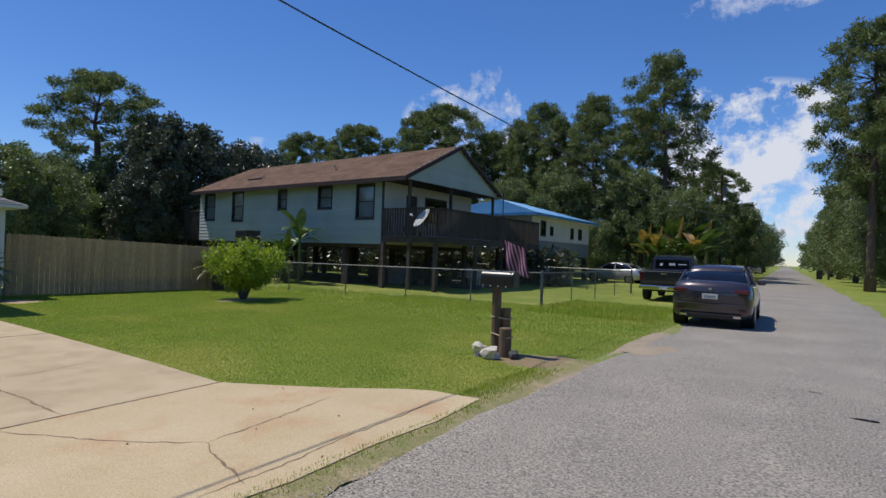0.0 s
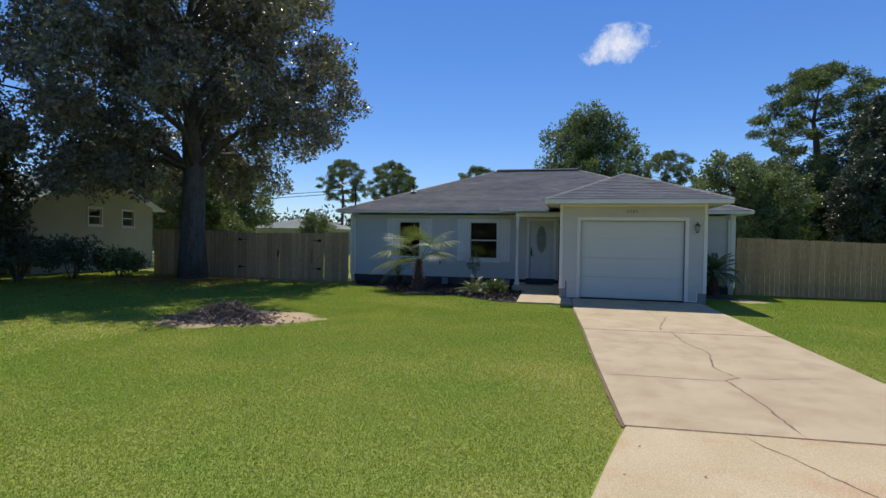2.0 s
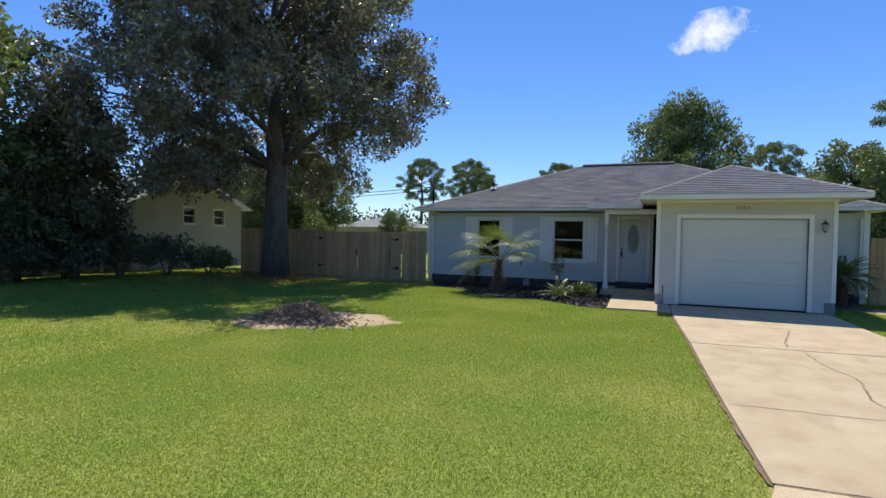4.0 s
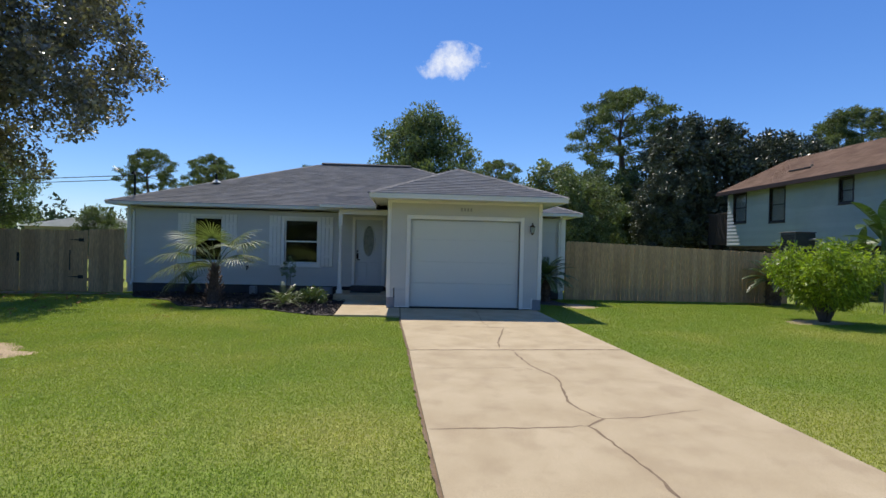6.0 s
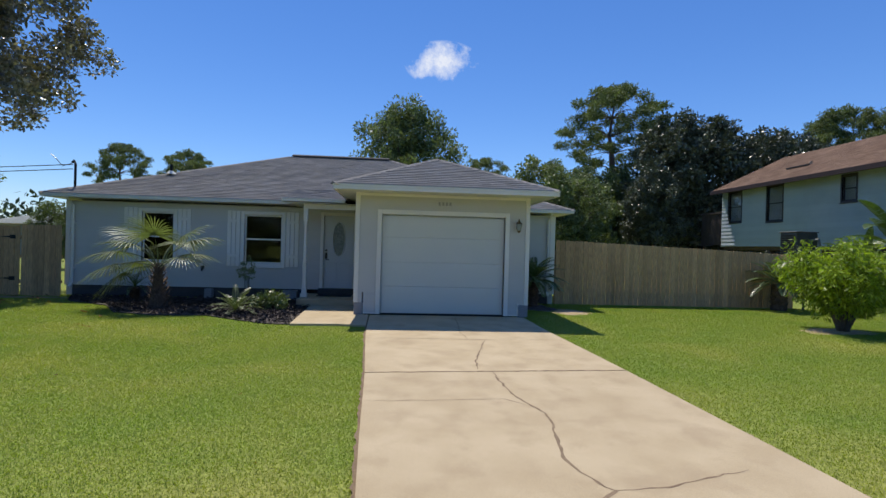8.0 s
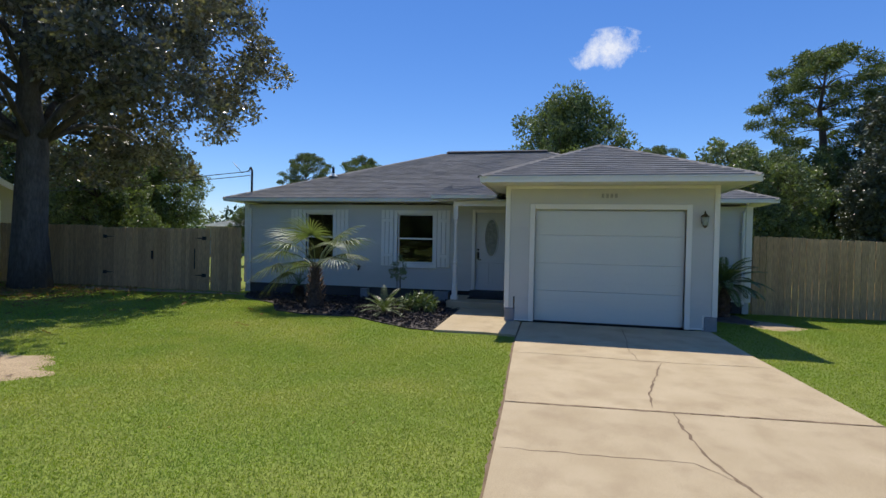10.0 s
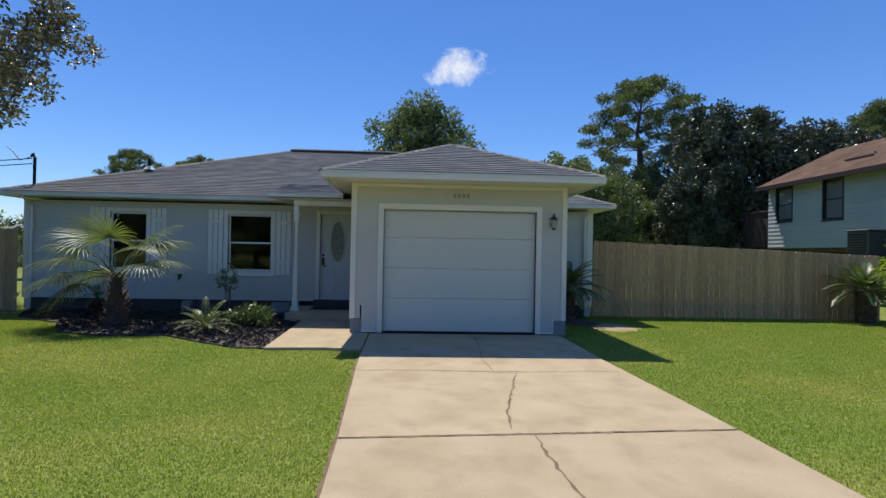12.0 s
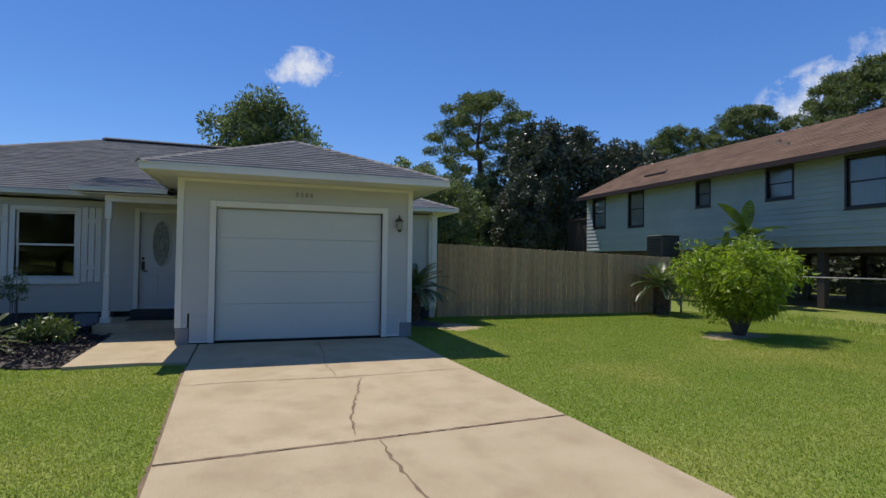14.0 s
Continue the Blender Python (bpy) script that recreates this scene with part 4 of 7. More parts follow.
for i in range(N):
    a = 2 * math.pi * i / N
    c, s = math.cos(a), math.sin(a)
    k = min((DOOR[1] - DOOR[0]) / 2 / max(abs(c), 1e-6), (DOOR[3] - cz if s > 0 else cz - DOOR[2]) / max(abs(s), 1e-6))
    outer.append((cy + c * k, cz + s * k))
corners = [(DOOR[0], DOOR[2]), (DOOR[1], DOOR[2]), (DOOR[1], DOOR[3]), (DOOR[0], DOOR[3])]
vi = [bm.verts.new((D0, cy + math.cos(2 * math.pi * i / N) * ry, cz + math.sin(2 * math.pi * i / N) * rz)) for i in range(N)]
vo = [bm.verts.new((D0, y, z)) for y, z in outer]
for i in range(N):
    bm.faces.new((vi[i], vo[i], vo[(i + 1) % N], vi[(i + 1) % N]))
for cx_, cz_ in corners:
    near = sorted(range(N), key=lambda i: math.dist(outer[i], (cx_, cz_)))[:2]
    i, j = sorted(near)
    if j - i > 1:
        i, j = j, i
    same = abs(outer[i][0] - cx_) < 1e-6 or abs(outer[i][1] - cz_) < 1e-6
    v = bm.verts.new((D0, cx_, cz_))
    bm.faces.new((vo[i], v, vo[j]))
ext = bmesh.ops.extrude_face_region(bm, geom=bm.faces[:])
bmesh.ops.translate(bm, verts=[g for g in ext["geom"] if isinstance(g, bmesh.types.BMVert)], vec=(-0.045, 0, 0))
bmesh.ops.recalc_face_normals(bm, faces=bm.faces[:])
part("door_leaf", bm, M["door"], fd)
bm = bmesh.new()
pts = [(D0 + 0.012, cy + math.cos(2 * math.pi * i / N) * (ry + 0.012), cz + math.sin(2 * math.pi * i / N) * (rz + 0.012)) for i in range(N + 1)]
tube(bm, pts, 0.018, 6)
part("oval_moulding", bm, M["door"], fd)
bm = bmesh.new()
a = [bm.verts.new((D0 - 0.02, cy + math.cos(2 * math.pi * i / N) * ry, cz + math.sin(2 * math.pi * i / N) * rz)) for i in range(N)]
bm.faces.new(a)
part("leaded_pane", bm, M["frost"], fd)
bm = bmesh.new()
for k in (0.35, 0.7):
    tube(bm, [(D0 - 0.012, cy + math.cos(2 * math.pi * i / 24) * ry * k, cz + math.sin(2 * math.pi * i / 24) * rz * k) for i in range(25)], 0.005, 4)
for a in range(0, 360, 45):
    tube(bm, [(D0 - 0.012, cy + math.cos(radians(a)) * ry * 0.35, cz + math.sin(radians(a)) * rz * 0.35), (D0 - 0.012, cy + math.cos(radians(a)) * ry, cz + math.sin(radians(a)) * rz)], 0.004, 4)
part("leading", bm, M["pipe"], fd)
for z0, z1 in ((0.45, 1.02),):
    for y0, y1 in ((-0.62, -0.34), (-0.24, 0.04)):
        bm = bmesh.new()
        box(bm, D0 - 0.002, D0 + 0.01, y0, y1, z0, z1, 0.008)
        part("raised_panel", bm, M["door"], fd)
bm = bmesh.new()
box(bm, D0, D0 + 0.035, -0.66, -0.60, 1.12, 1.30, 0.012)
part("keypad_lock", bm, M["black"], fd)
bm = bmesh.new()
tube(bm, [(D0, -0.63, 1.36), (D0 + 0.03, -0.63, 1.36)], 0.028, 10)
tube(bm, [(D0, -0.63, 1.10), (D0 + 0.05, -0.63, 1.10), (D0 + 0.055, -0.54, 1.10)], 0.012, 6)
part("handle", bm, M["dark"], fd)
for u0, u1, z0, z1 in ((DOOR[0] - 0.09, DOOR[0], 0.31, 2.41), (DOOR[1], DOOR[1] + 0.09, 0.31, 2.41), (DOOR[0], DOOR[1], 2.322, 2.41)):
    trimbox("door_casing", front, u0, u1, -0.13, 0.035, z0, z1)
mat_ = boxes("door_mat", [(-18.35, -17.85, -0.75, 0.15, 0.163, 0.178)], M["mat"], None, "", "", 0.004)
tagged(mat_, "thin dark door mat on the porch slab", "mat")

# porch post, beam and the small porch roof
PX, PY = -17.6, -1.01
bm = bmesh.new()
box(bm, PX - 0.085, PX + 0.085, PY - 0.085, PY + 0.085, 0.16, 0.26, 0.008)
box(bm, PX - 0.06, PX + 0.06, PY - 0.06, PY + 0.06, 0.26, 0.40, 0.006)
box(bm, PX - 0.05, PX + 0.05, PY - 0.05, PY + 0.05, 0.40, 1.02, 0.012)
tube(bm, [(PX, PY, 1.02), (PX, PY, 1.06), (PX, PY, 1.10), (PX, PY, 2.0), (PX, PY, 2.05), (PX, PY, 2.1)], [0.05, 0.06, 0.043, 0.036, 0.05, 0.045], 12)
box(bm, PX - 0.055, PX + 0.055, PY - 0.055, PY + 0.055, 2.1, 2.42, 0.008)
part("porch_post", bm, M["trim"], house, "turned white porch post")
boxes("porch_beam", [(PX - 0.06, PX + 0.06, PY - 0.06, 0.41, 2.42, 2.54)], M["trim"], house, "", "", 0.006)
boxes("porch_ceiling", [(FX + 0.01, -17.36, -1.45, 0.41, 2.545, 2.56)], M["soffit"], house)

# roofs
EX, EZ, RX, RZ, YL, YR = -18.2, 2.66, -23.5, 4.70, -7.85, 6.22
BX = 2 * RX - EX
roof = boxes("main_roof", [(BX + 0.03, EX - 0.03, YL + 0.03, YR - 0.03, 2.57, 2.585)], M["soffit"], house, "grey shingle hip roof with a dark ridge vent")
HIP = EX - RX
L, R = (RX, YL + HIP, RZ), (RX, YR - HIP, RZ)
shingled("shingles", (EX, YL, EZ), (EX, YR, EZ), L, R, M["shingle"], roof, seed=1)
shingled("shingles", (EX, YL, EZ), (BX, YL, EZ), L, L, M["shingle"], roof, seed=2)
shingled("shingles", (EX, YR, EZ), (BX, YR, EZ), R, R, M["shingle"], roof, 0.2, 0.4, seed=3)
shingled("shingles", (BX, YL, EZ), (BX, YR, EZ), L, R, M["shingle"], roof, 0.3, 0.6, seed=4)
bm = bmesh.new()
vs = [bm.verts.new((p[0], p[1], p[2] - 0.02)) for p in ((EX, YL, EZ), (EX, YR, EZ), (BX, YR, EZ), (BX, YL, EZ), L, R)]
for f in ((0, 1, 5, 4), (1, 2, 5), (2, 3, 4, 5), (3, 0, 4)):
    bm.faces.new([vs[i] for i in f])
part("roof_deck", bm, M["ridge"], roof)
bm = bmesh.new()
for side in (-1, 1):
    v = [bm.verts.new(p) for p in ((RX, L[1], RZ + 0.075), (RX, R[1], RZ + 0.075), (RX + side * 0.17, R[1] + 0.02, RZ + 0.01), (RX + side * 0.17, L[1] - 0.02, RZ + 0.01))]
    bm.faces.new(v)
    w = [bm.verts.new((p.co.x, p.co.y, p.co.z - 0.04)) for p in v[2:]]
    bm.faces.new((v[2], v[3], w[1], w[0]))
part("ridge_vent", bm, M["ridge"], roof, "dark ridge vent")


def cap(a, b, parent, w=0.10):
    """Lapped cap shingles along a hip."""
    a, b = Vector(a), Vector(b)
    n = int((b - a).length / 0.2)
    d = (b - a).normalized()
    s = d.cross(Vector((0, 0, 1))).normalized()
    bm = bmesh.new()
    for i in range(n):
        p, q = a + d * 0.2 * i, a + d * 0.2 * (i + 1.15)
        v = [bm.verts.new(x) for x in (p + s * w - Vector((0, 0, 0.022)), p + Vector((0, 0, 0.026)), p - s * w - Vector((0, 0, 0.022)),
                                       q + s * w - Vector((0, 0, 0.03)), q + Vector((0, 0, 0.016)), q - s * w - Vector((0, 0, 0.03)))]
        bm.faces.new((v[0], v[1], v[4], v[3]))
        bm.faces.new((v[1], v[2], v[5], v[4]))
    return part("hip_cap", bm, M["shingle"], parent)


for c in ((EX, YL, EZ), (BX, YL, EZ)):
    cap(c, L, roof)
for c in ((EX, YR, EZ), (BX, YR, EZ)):
    cap(c, R, roof)


def eaves(rows, parent):
    for x0, x1, y0, y1, z0, z1 in rows:
        boxes("fascia", [(x0, x1, y0, y1, z0, z1 - 0.035)], M["trim"], parent, "", "", 0.004)
        boxes("drip_edge", [(x0 - 0.008, x1 + 0.012, y0 - 0.008, y1 + 0.008, z1 - 0.033, z1 - 0.004)], M["trim"], parent)


eaves([(EX - 0.03, EX, YL, -1.55, 2.573, EZ), (EX - 0.03, EX, 4.78, YR, 2.573, EZ), (BX, EX - 0.035, YL, YL + 0.03, 2.573, EZ), (BX, EX - 0.035, YR - 0.03, YR, 2.573, EZ)], roof)

GEX, GEZ, GYL, GYR = -14.77, 2.785, 0.005, 4.735
GH = (GYR - GYL) / 2
GP = (GEX - GH, (GYL + GYR) / 2 - 0.09, GEZ + GH * 0.405)
GB = (RX + (RZ - GP[2]) / ((RZ - EZ) / HIP), GP[1], GP[2])
groof = boxes("garage_roof", [(FX, GEX - 0.03, GYL + 0.03, GYR - 0.03, 2.70, 2.715)], M["soffit"], house, "grey shingle hip roof over the garage")
slope_m = (RZ - EZ) / HIP
back_x = EX - (GEZ - EZ) / slope_m
shingled("shingles", (GEX, GYL, GEZ), (GEX, GYR, GEZ), GP, GP, M["shingle"], groof, seed=5)
shingled("shingles", (GEX, GYL, GEZ), (back_x, GYL, GEZ), GP, GB, M["shingle"], groof, seed=6)
shingled("shingles", (GEX, GYR, GEZ), (back_x, GYR, GEZ), GP, GB, M["shingle"], groof, seed=7)
cap((GEX, GYL, GEZ), GP, groof)
cap((GEX, GYR, GEZ), GP, groof)
cap(GP, GB, groof)
eaves([(GEX - 0.03, GEX, GYL, GYR, 2.668, GEZ), (-18.2, GEX - 0.035, GYL, GYL + 0.03, 2.668, GEZ), (-18.2, GEX - 0.035, GYR - 0.03, GYR, 2.668, GEZ)], groof)
# sloping cream underside of the garage eave
boxes("soffit", [(GX + 0.04, GEX - 0.035, GYL + 0.035, GYR - 0.035, 2.69, 2.699)], M["soffit"], groof)
proof = boxes("porch_roof", [(-18.6, -17.335, -1.54, 0.0, 2.583, 2.596)], M["soffit"], house, "small shingled porch roof")
shingled("shingles", (-17.3, -1.57, 2.66), (-17.3, 0.1, 2.66), (-19.2, -1.57, 3.07), (-19.2, 0.1, 3.07), M["shingle"], proof, seed=8)
eaves([(-17.33, -17.30, -1.57, 0.0, 2.582, 2.665), (-18.2, -17.335, -1.57, -1.54, 2.582, 2.665)], proof)

vent = thing("vent_pipe", (-20.3, -5.48, 3.45), "short dark plumbing vent pipe on the shingle roof", "pipe")
bm = bmesh.new()
tube(bm, [(-20.3, -5.48, 3.45), (-20.3, -5.48, 3.79)], 0.04, 10)
part("pipe", bm, M["dark"], vent)
bm = bmesh.new()
tube(bm, [(-20.3, -5.48, 3.50), (-20.3, -5.48, 3.60)], [0.15, 0.05], 10)
part("flashing", bm, M["trim"], vent)

mast = thing("service_mast", (-18.75, -7.3, 2.7), "dark electric service mast with drooping cables", "mast")
bm = bmesh.new()
tube(bm, [(-18.75, -7.3, 2.6), (-18.75, -7.3, 3.5), (-18.78, -7.36, 3.58), (-18.82, -7.42, 3.54)], 0.032, 8)
part("mast_pipe", bm, M["dark"], mast)
for k, (z, end) in enumerate(((3.48, (-30, -42, 6.2)), (3.36, (-30, -42, 6.0)))):
    bm = bmesh.new()
    a, b = Vector((-18.8, -7.4, z)), Vector(end)
    tube(bm, [a.lerp(b, t / 16) - Vector((0, 0, 1.1 * math.sin(math.pi * t / 16))) for t in range(17)], 0.011, 4)
    part("cable", bm, M["black"], mast)
bm = bmesh.new()
tube(bm, [(-18.8, -7.4, 3.52), (-18.7, -7.6, 3.42), (-18.75, -7.8, 3.62), (-18.85, -8.0, 3.75)], 0.01, 5)
part("cable_loop", bm, M["black"], mast)

for y, name in ((-7.25, "downspout"), (5.62, "downspout")):
    ds = thing("downspout", (FX + 0.08, y, 0.2), "white metal downspout at the house corner", "downspout", "downspouts")
    bm = bmesh.new()
    tube(bm, [(EX - 0.12, y, 2.55), (FX + 0.09, y, 2.38), (FX + 0.08, y, 0.35), (FX + 0.2, y, 0.22)], 0.035, 8)
    part("pipe", bm, M["trim"], ds)
    for z in (0.7, 1.9):
        boxes("strap", [(FX + 0.02, FX + 0.125, y - 0.045, y + 0.045, z, z + 0.03)], M["trim"], ds)
fau = thing("hose_bib", (FX + 0.06, -3.9, 0.77), "small dark hose bib on the wall", "tap")
bm = bmesh.new()
tube(bm, [(FX + 0.02, -3.9, 0.78), (FX + 0.12, -3.9, 0.78), (FX + 0.15, -3.9, 0.72)], 0.022, 6)
tube(bm, [(FX + 0.08, -3.94, 0.83), (FX + 0.08, -3.86, 0.83)], 0.03, 6)
part("valve", bm, M["dark"], fau)

# ---- wooden fences ----
def board_fence(name, x, y0, y1, top0, top1, gaps, seed, label):
    r = random.Random(seed)
    f = thing(name, (x, (y0 + y1) / 2, 0), label, "fence")
    proto = None
    y = y0
    while y < y1 - 0.03:
        w = (y1 - y0) / max(1, round((y1 - y0) / 0.14)) - 0.002
        if not any(a < y + w / 2 < b for a, b in gaps):
            t = (y - y0) / (y1 - y0)
            h = top0 + (top1 - top0) * t + r.uniform(-0.008, 0.008)
            if proto is None:
                bm = bmesh.new()
                v = [(-0.009, 0.0, 0), (-0.009, w - 0.006, 0), (-0.009, w - 0.006, 0.985), (-0.009, w - 0.028, 1.0), (-0.009, 0.022, 1.0), (-0.009, 0, 0.985)]
                a = [bm.verts.new(p) for p in v]
                b = [bm.verts.new((0.009, p[1], p[2])) for p in v]
                bm.faces.new(a[::-1])
                bm.faces.new(b)
                for i in range(6):
                    bm.faces.new((a[i], a[(i + 1) % 6], b[(i + 1) % 6], b[i]))
                bmesh.ops.recalc_face_normals(bm, faces=bm.faces[:])
                proto = part("board", bm, M["fence"], f).data
                ob = f.children[-1]
            else:
                ob = attach(new("board", proto), f)
            ob.location = (x + r.uniform(-0.003, 0.003), y, -0.03)
            ob.scale = (1, 1, h + 0.03)
            ob.rotation_euler = (r.uniform(-0.003, 0.003), 0, 0)
        y += w + 0.002
    for z in (0.3, 0.95, 1.45):
        t1 = min(top0, top1)
        boxes("rail", [(x - 0.05, x - 0.012, y0, y1, z, z + 0.085)], M["fence"], f)
    k = y0
    while k < y1 + 0.1:
        boxes("post", [(x - 0.14, x - 0.051, min(k, y1 - 0.09), min(k, y1 - 0.09) + 0.09, -0.1, min(top0, top1) - 0.06)], M["fence"], f)
        k += 2.2
    return f


board_fence("wooden_fence", -18.95, 5.95, 13.35, 1.84, 1.60, [], 1, "tall tan wooden privacy fence of vertical boards")
board_fence("wooden_fence", -18.5, -16.2, -12.22, 1.86, 1.83, [], 2, "tall tan wooden privacy fence in the tree's shade")
board_fence("wooden_fence", -18.5, -8.44, -7.44, 1.83, 1.84, [], 3, "short piece of tan wooden fence beside the house")
for y0, y1, seed, hinge in ((-12.21, -10.35, 4, -12.0), (-10.34, -8.45, 5, -8.72)):
    g = board_fence("fence_gate", -18.47, y0, y1, 1.78, 1.78, [], seed, "tan wooden fence gate with black strap hinges")
    g["category"] = "gate"
    for z in (0.42, 1.50):
        bm = bmesh.new()
        s = 1 if hinge < -10 else -1
        v = [(hinge - s * 0.16, z - 0.05), (hinge - s * 0.02, z - 0.05), (hinge - s * 0.02, z - 0.02), (hinge + s * 0.28, z), (hinge - s * 0.02, z + 0.02), (hinge - s * 0.02, z + 0.05), (hinge - s * 0.16, z + 0.05)]
        a = [bm.verts.new((-18.455, y, q)) for y, q in v]
        b = [bm.verts.new((-18.447, y, q)) for y, q in v]
        bm.faces.new(a)
        bm.faces.new(b[::-1])
        for i in range(7):
            bm.faces.new((a[i], b[i], b[(i + 1) % 7], a[(i + 1) % 7]))
        bmesh.ops.recalc_face_normals(bm, faces=bm.faces[:])
        part("strap_hinge", bm, M["black"], g)
    if seed == 4:
        boxes("latch", [(-18.455, -18.43, -10.42, -10.36, 0.85, 1.1)], M["black"], g, "black gate latch")
    else:
        boxes("drop_rod", [(-18.455, -18.435, -8.95, -8.93, 0.6, 1.2)], M["black"], g)

# ---- the raised house on posts ----
nh = thing("raised_house", (-23, 23, 0), "raised pale green house on timber posts with a brown gable roof", "house")
NX0, NX1, NY0, NY1, NZ0, NZ1 = -32.0, -16.1, 19.36, 27.0, 2.03, 5.1
ns = Plane("y", NY0, -1)
nw = [(-31.4, -30.35, 3.37, 4.93), (-28.38, -27.34, 3.28, 4.95), (-23.98, -23.32, 3.88, 4.88), (-20.66, -19.7, 3.85, 4.9), (-17.86, -16.75, 3.3, 4.87)]
wall("south_wall", ns, NX0, NX1, NZ0, NZ1, nw, M["nsiding"], nh, "", 0.2, lap=0.032)
for k, w in enumerate(nw):
    nwin = window(ns, *w, M["ntrim"], nh, "dark-framed double-hung window", 0.08, name="window")
    boxes("blind", [(w[0] + 0.02, w[1] - 0.02, NY0 + 0.10, NY0 + 0.11, w[2] + 0.02, w[3] - 0.02)], M["blind"], nwin, "closed pale blind")
ne = Plane("x", NX1, 1)
DW = [(21.0, 21.9, 2.5, 4.55), (22.6, 24.4, 3.35, 4.5)]
wall("east_wall", ne, NY0, NY1, NZ0, NZ1, DW, M["yellow"], nh, "", 0.25)
window(ne, *DW[1], M["ntrim"], nh, "wide dark-framed window behind the deck", 0.08)
boxes("deck_door", [(NX1 - 0.1, NX1 - 0.04, 21.0, 21.9, 2.5, 4.55)], M["ntrim"], nh, "dark door onto the deck")
boxes("back_walls", [(NX0, NX0 + 0.14, NY0 + 0.15, NY1, NZ0, NZ1), (NX0 + 0.15, NX1 - 0.15, NY1 - 0.14, NY1, NZ0, NZ1)], M["nsiding"], nh, "", "structure")
boxes("floor_frame", [(NX0 + 0.02, NX1 - 0.15, NY0 + 0.15, NY1 - 0.15, 1.85, 2.02)], M["oldwood"], nh, "", "structure")
boxes("corner_board", [(NX1 - 0.1, NX1 + 0.03, NY0 - 0.035, NY0, NZ0 - 0.05, NZ1)], M["ntrim"], nh)
# peeled pale boards near the far corner
for k in range(10):
    boxes("bare_board", [(-31.98, -30.75 - 0.10 * k + 0.06 * (k % 3), NY0 - 0.042, NY0 - 0.031, 2.09 + k * 0.2, 2.20 + k * 0.2)], M["white"], nh)
RY, NRZ, NEZ = 23.1, 7.2, 5.05
YE0, YE1, XE0, XE1 = 18.8, 27.4, -32.2, -14.3
nroof = boxes("roof", [(XE0 + 0.1, XE1 - 0.25, YE0 + 0.06, YE1 - 0.06, 5.0, 5.03)], M["nfascia"], nh, "brown shingle gable roof with lifted patches")
shingled("shingles", (XE0, YE0, NEZ + 0.05), (XE1, YE0, NEZ + 0.05), (XE0, RY, NRZ), (XE1, RY, NRZ), M["nroof"], nroof, 0.2, 0.5, seed=11)
shingled("shingles", (XE0, YE1, NEZ + 0.05), (XE1, YE1, NEZ + 0.05), (XE0, RY, NRZ), (XE1, RY, NRZ), M["nroof"], nroof, 0.4, 0.8, seed=12)
bm = bmesh.new()
for ya, side in ((YE0, 1), (YE1, -1)):
    v = [bm.verts.new(p) for p in ((XE0, ya, NEZ), (XE1, ya, NEZ), (XE1, RY, NRZ - 0.04), (XE0, RY, NRZ - 0.04))]
    bm.faces.new(v)
part("roof_deck", bm, M["nfascia"], nroof)
boxes("eave_fascia", [(XE0, XE1, YE0 - 0.06, YE0, NEZ - 0.15, NEZ + 0.04)], M["nfascia"], nroof)
for ya in (YE0, YE1):
    bm = bmesh.new()
    s = 1 if ya == YE0 else -1
    v = [(XE1, ya - s * 0.02, NEZ - 0.13), (XE1, RY, NRZ - 0.19), (XE1, RY, NRZ + 0.02), (XE1, ya - s * 0.02, NEZ + 0.08)]
    a = [bm.verts.new(p) for p in v]
    b = [bm.verts.new((p[0] + 0.04, p[1], p[2])) for p in v]
    bm.faces.new(a)
    bm.faces.new(b)
    for i in range(4):
        bm.faces.new((a[i], a[(i + 1) % 4], b[(i + 1) % 4], b[i]))
    bmesh.ops.recalc_face_normals(bm, faces=bm.faces[:])
    part("rake_board", bm, M["nfascia"], nroof)
# gable face above the deck, of lap boards
gz = NEZ + 0.02
gable = boxes("gable_wall", [(XE1 - 0.22, XE1 - 0.16, YE0 + 0.25, YE1 - 0.25, gz - 0.06, gz)], M["nsiding"], nh, "pale gable over the deck")
z = gz
while z < NRZ - 0.15:
    f = (z + 0.1 - NEZ) / (NRZ - NEZ)
    half = (YE1 - YE0) / 2 * (1 - f) - 0.02
    boxes("siding_board", [(XE1 - 0.2, XE1 - 0.17 + 0.012, RY - half, RY + half, z, z + 0.199)], M["nsiding"], gable)
    z += 0.2
for x, y, z in ((-27.2, 20.6, 5.95), (-21.8, 21.4, 6.35), (-20.9, 20.7, 6.0)):
    rv = thing("roof_vent", (x, y, z), "small pale roof vent on brown shingles", "vent", "roof vents")
    bm = bmesh.new()
    tube(bm, [(x, y, z - 0.1), (x, y, z + 0.12)], 0.06, 8)
    box(bm, x - 0.16, x + 0.16, y - 0.1, y + 0.1, z - 0.03, z + 0.02)
    part("cap", bm, M["sand"], rv)
boxes("lifted_shingles", [(-28.3, -26.9, 20.2, 20.32, 5.84, 5.9)], M["ridge"], nroof, "dark torn edge in the shingles")

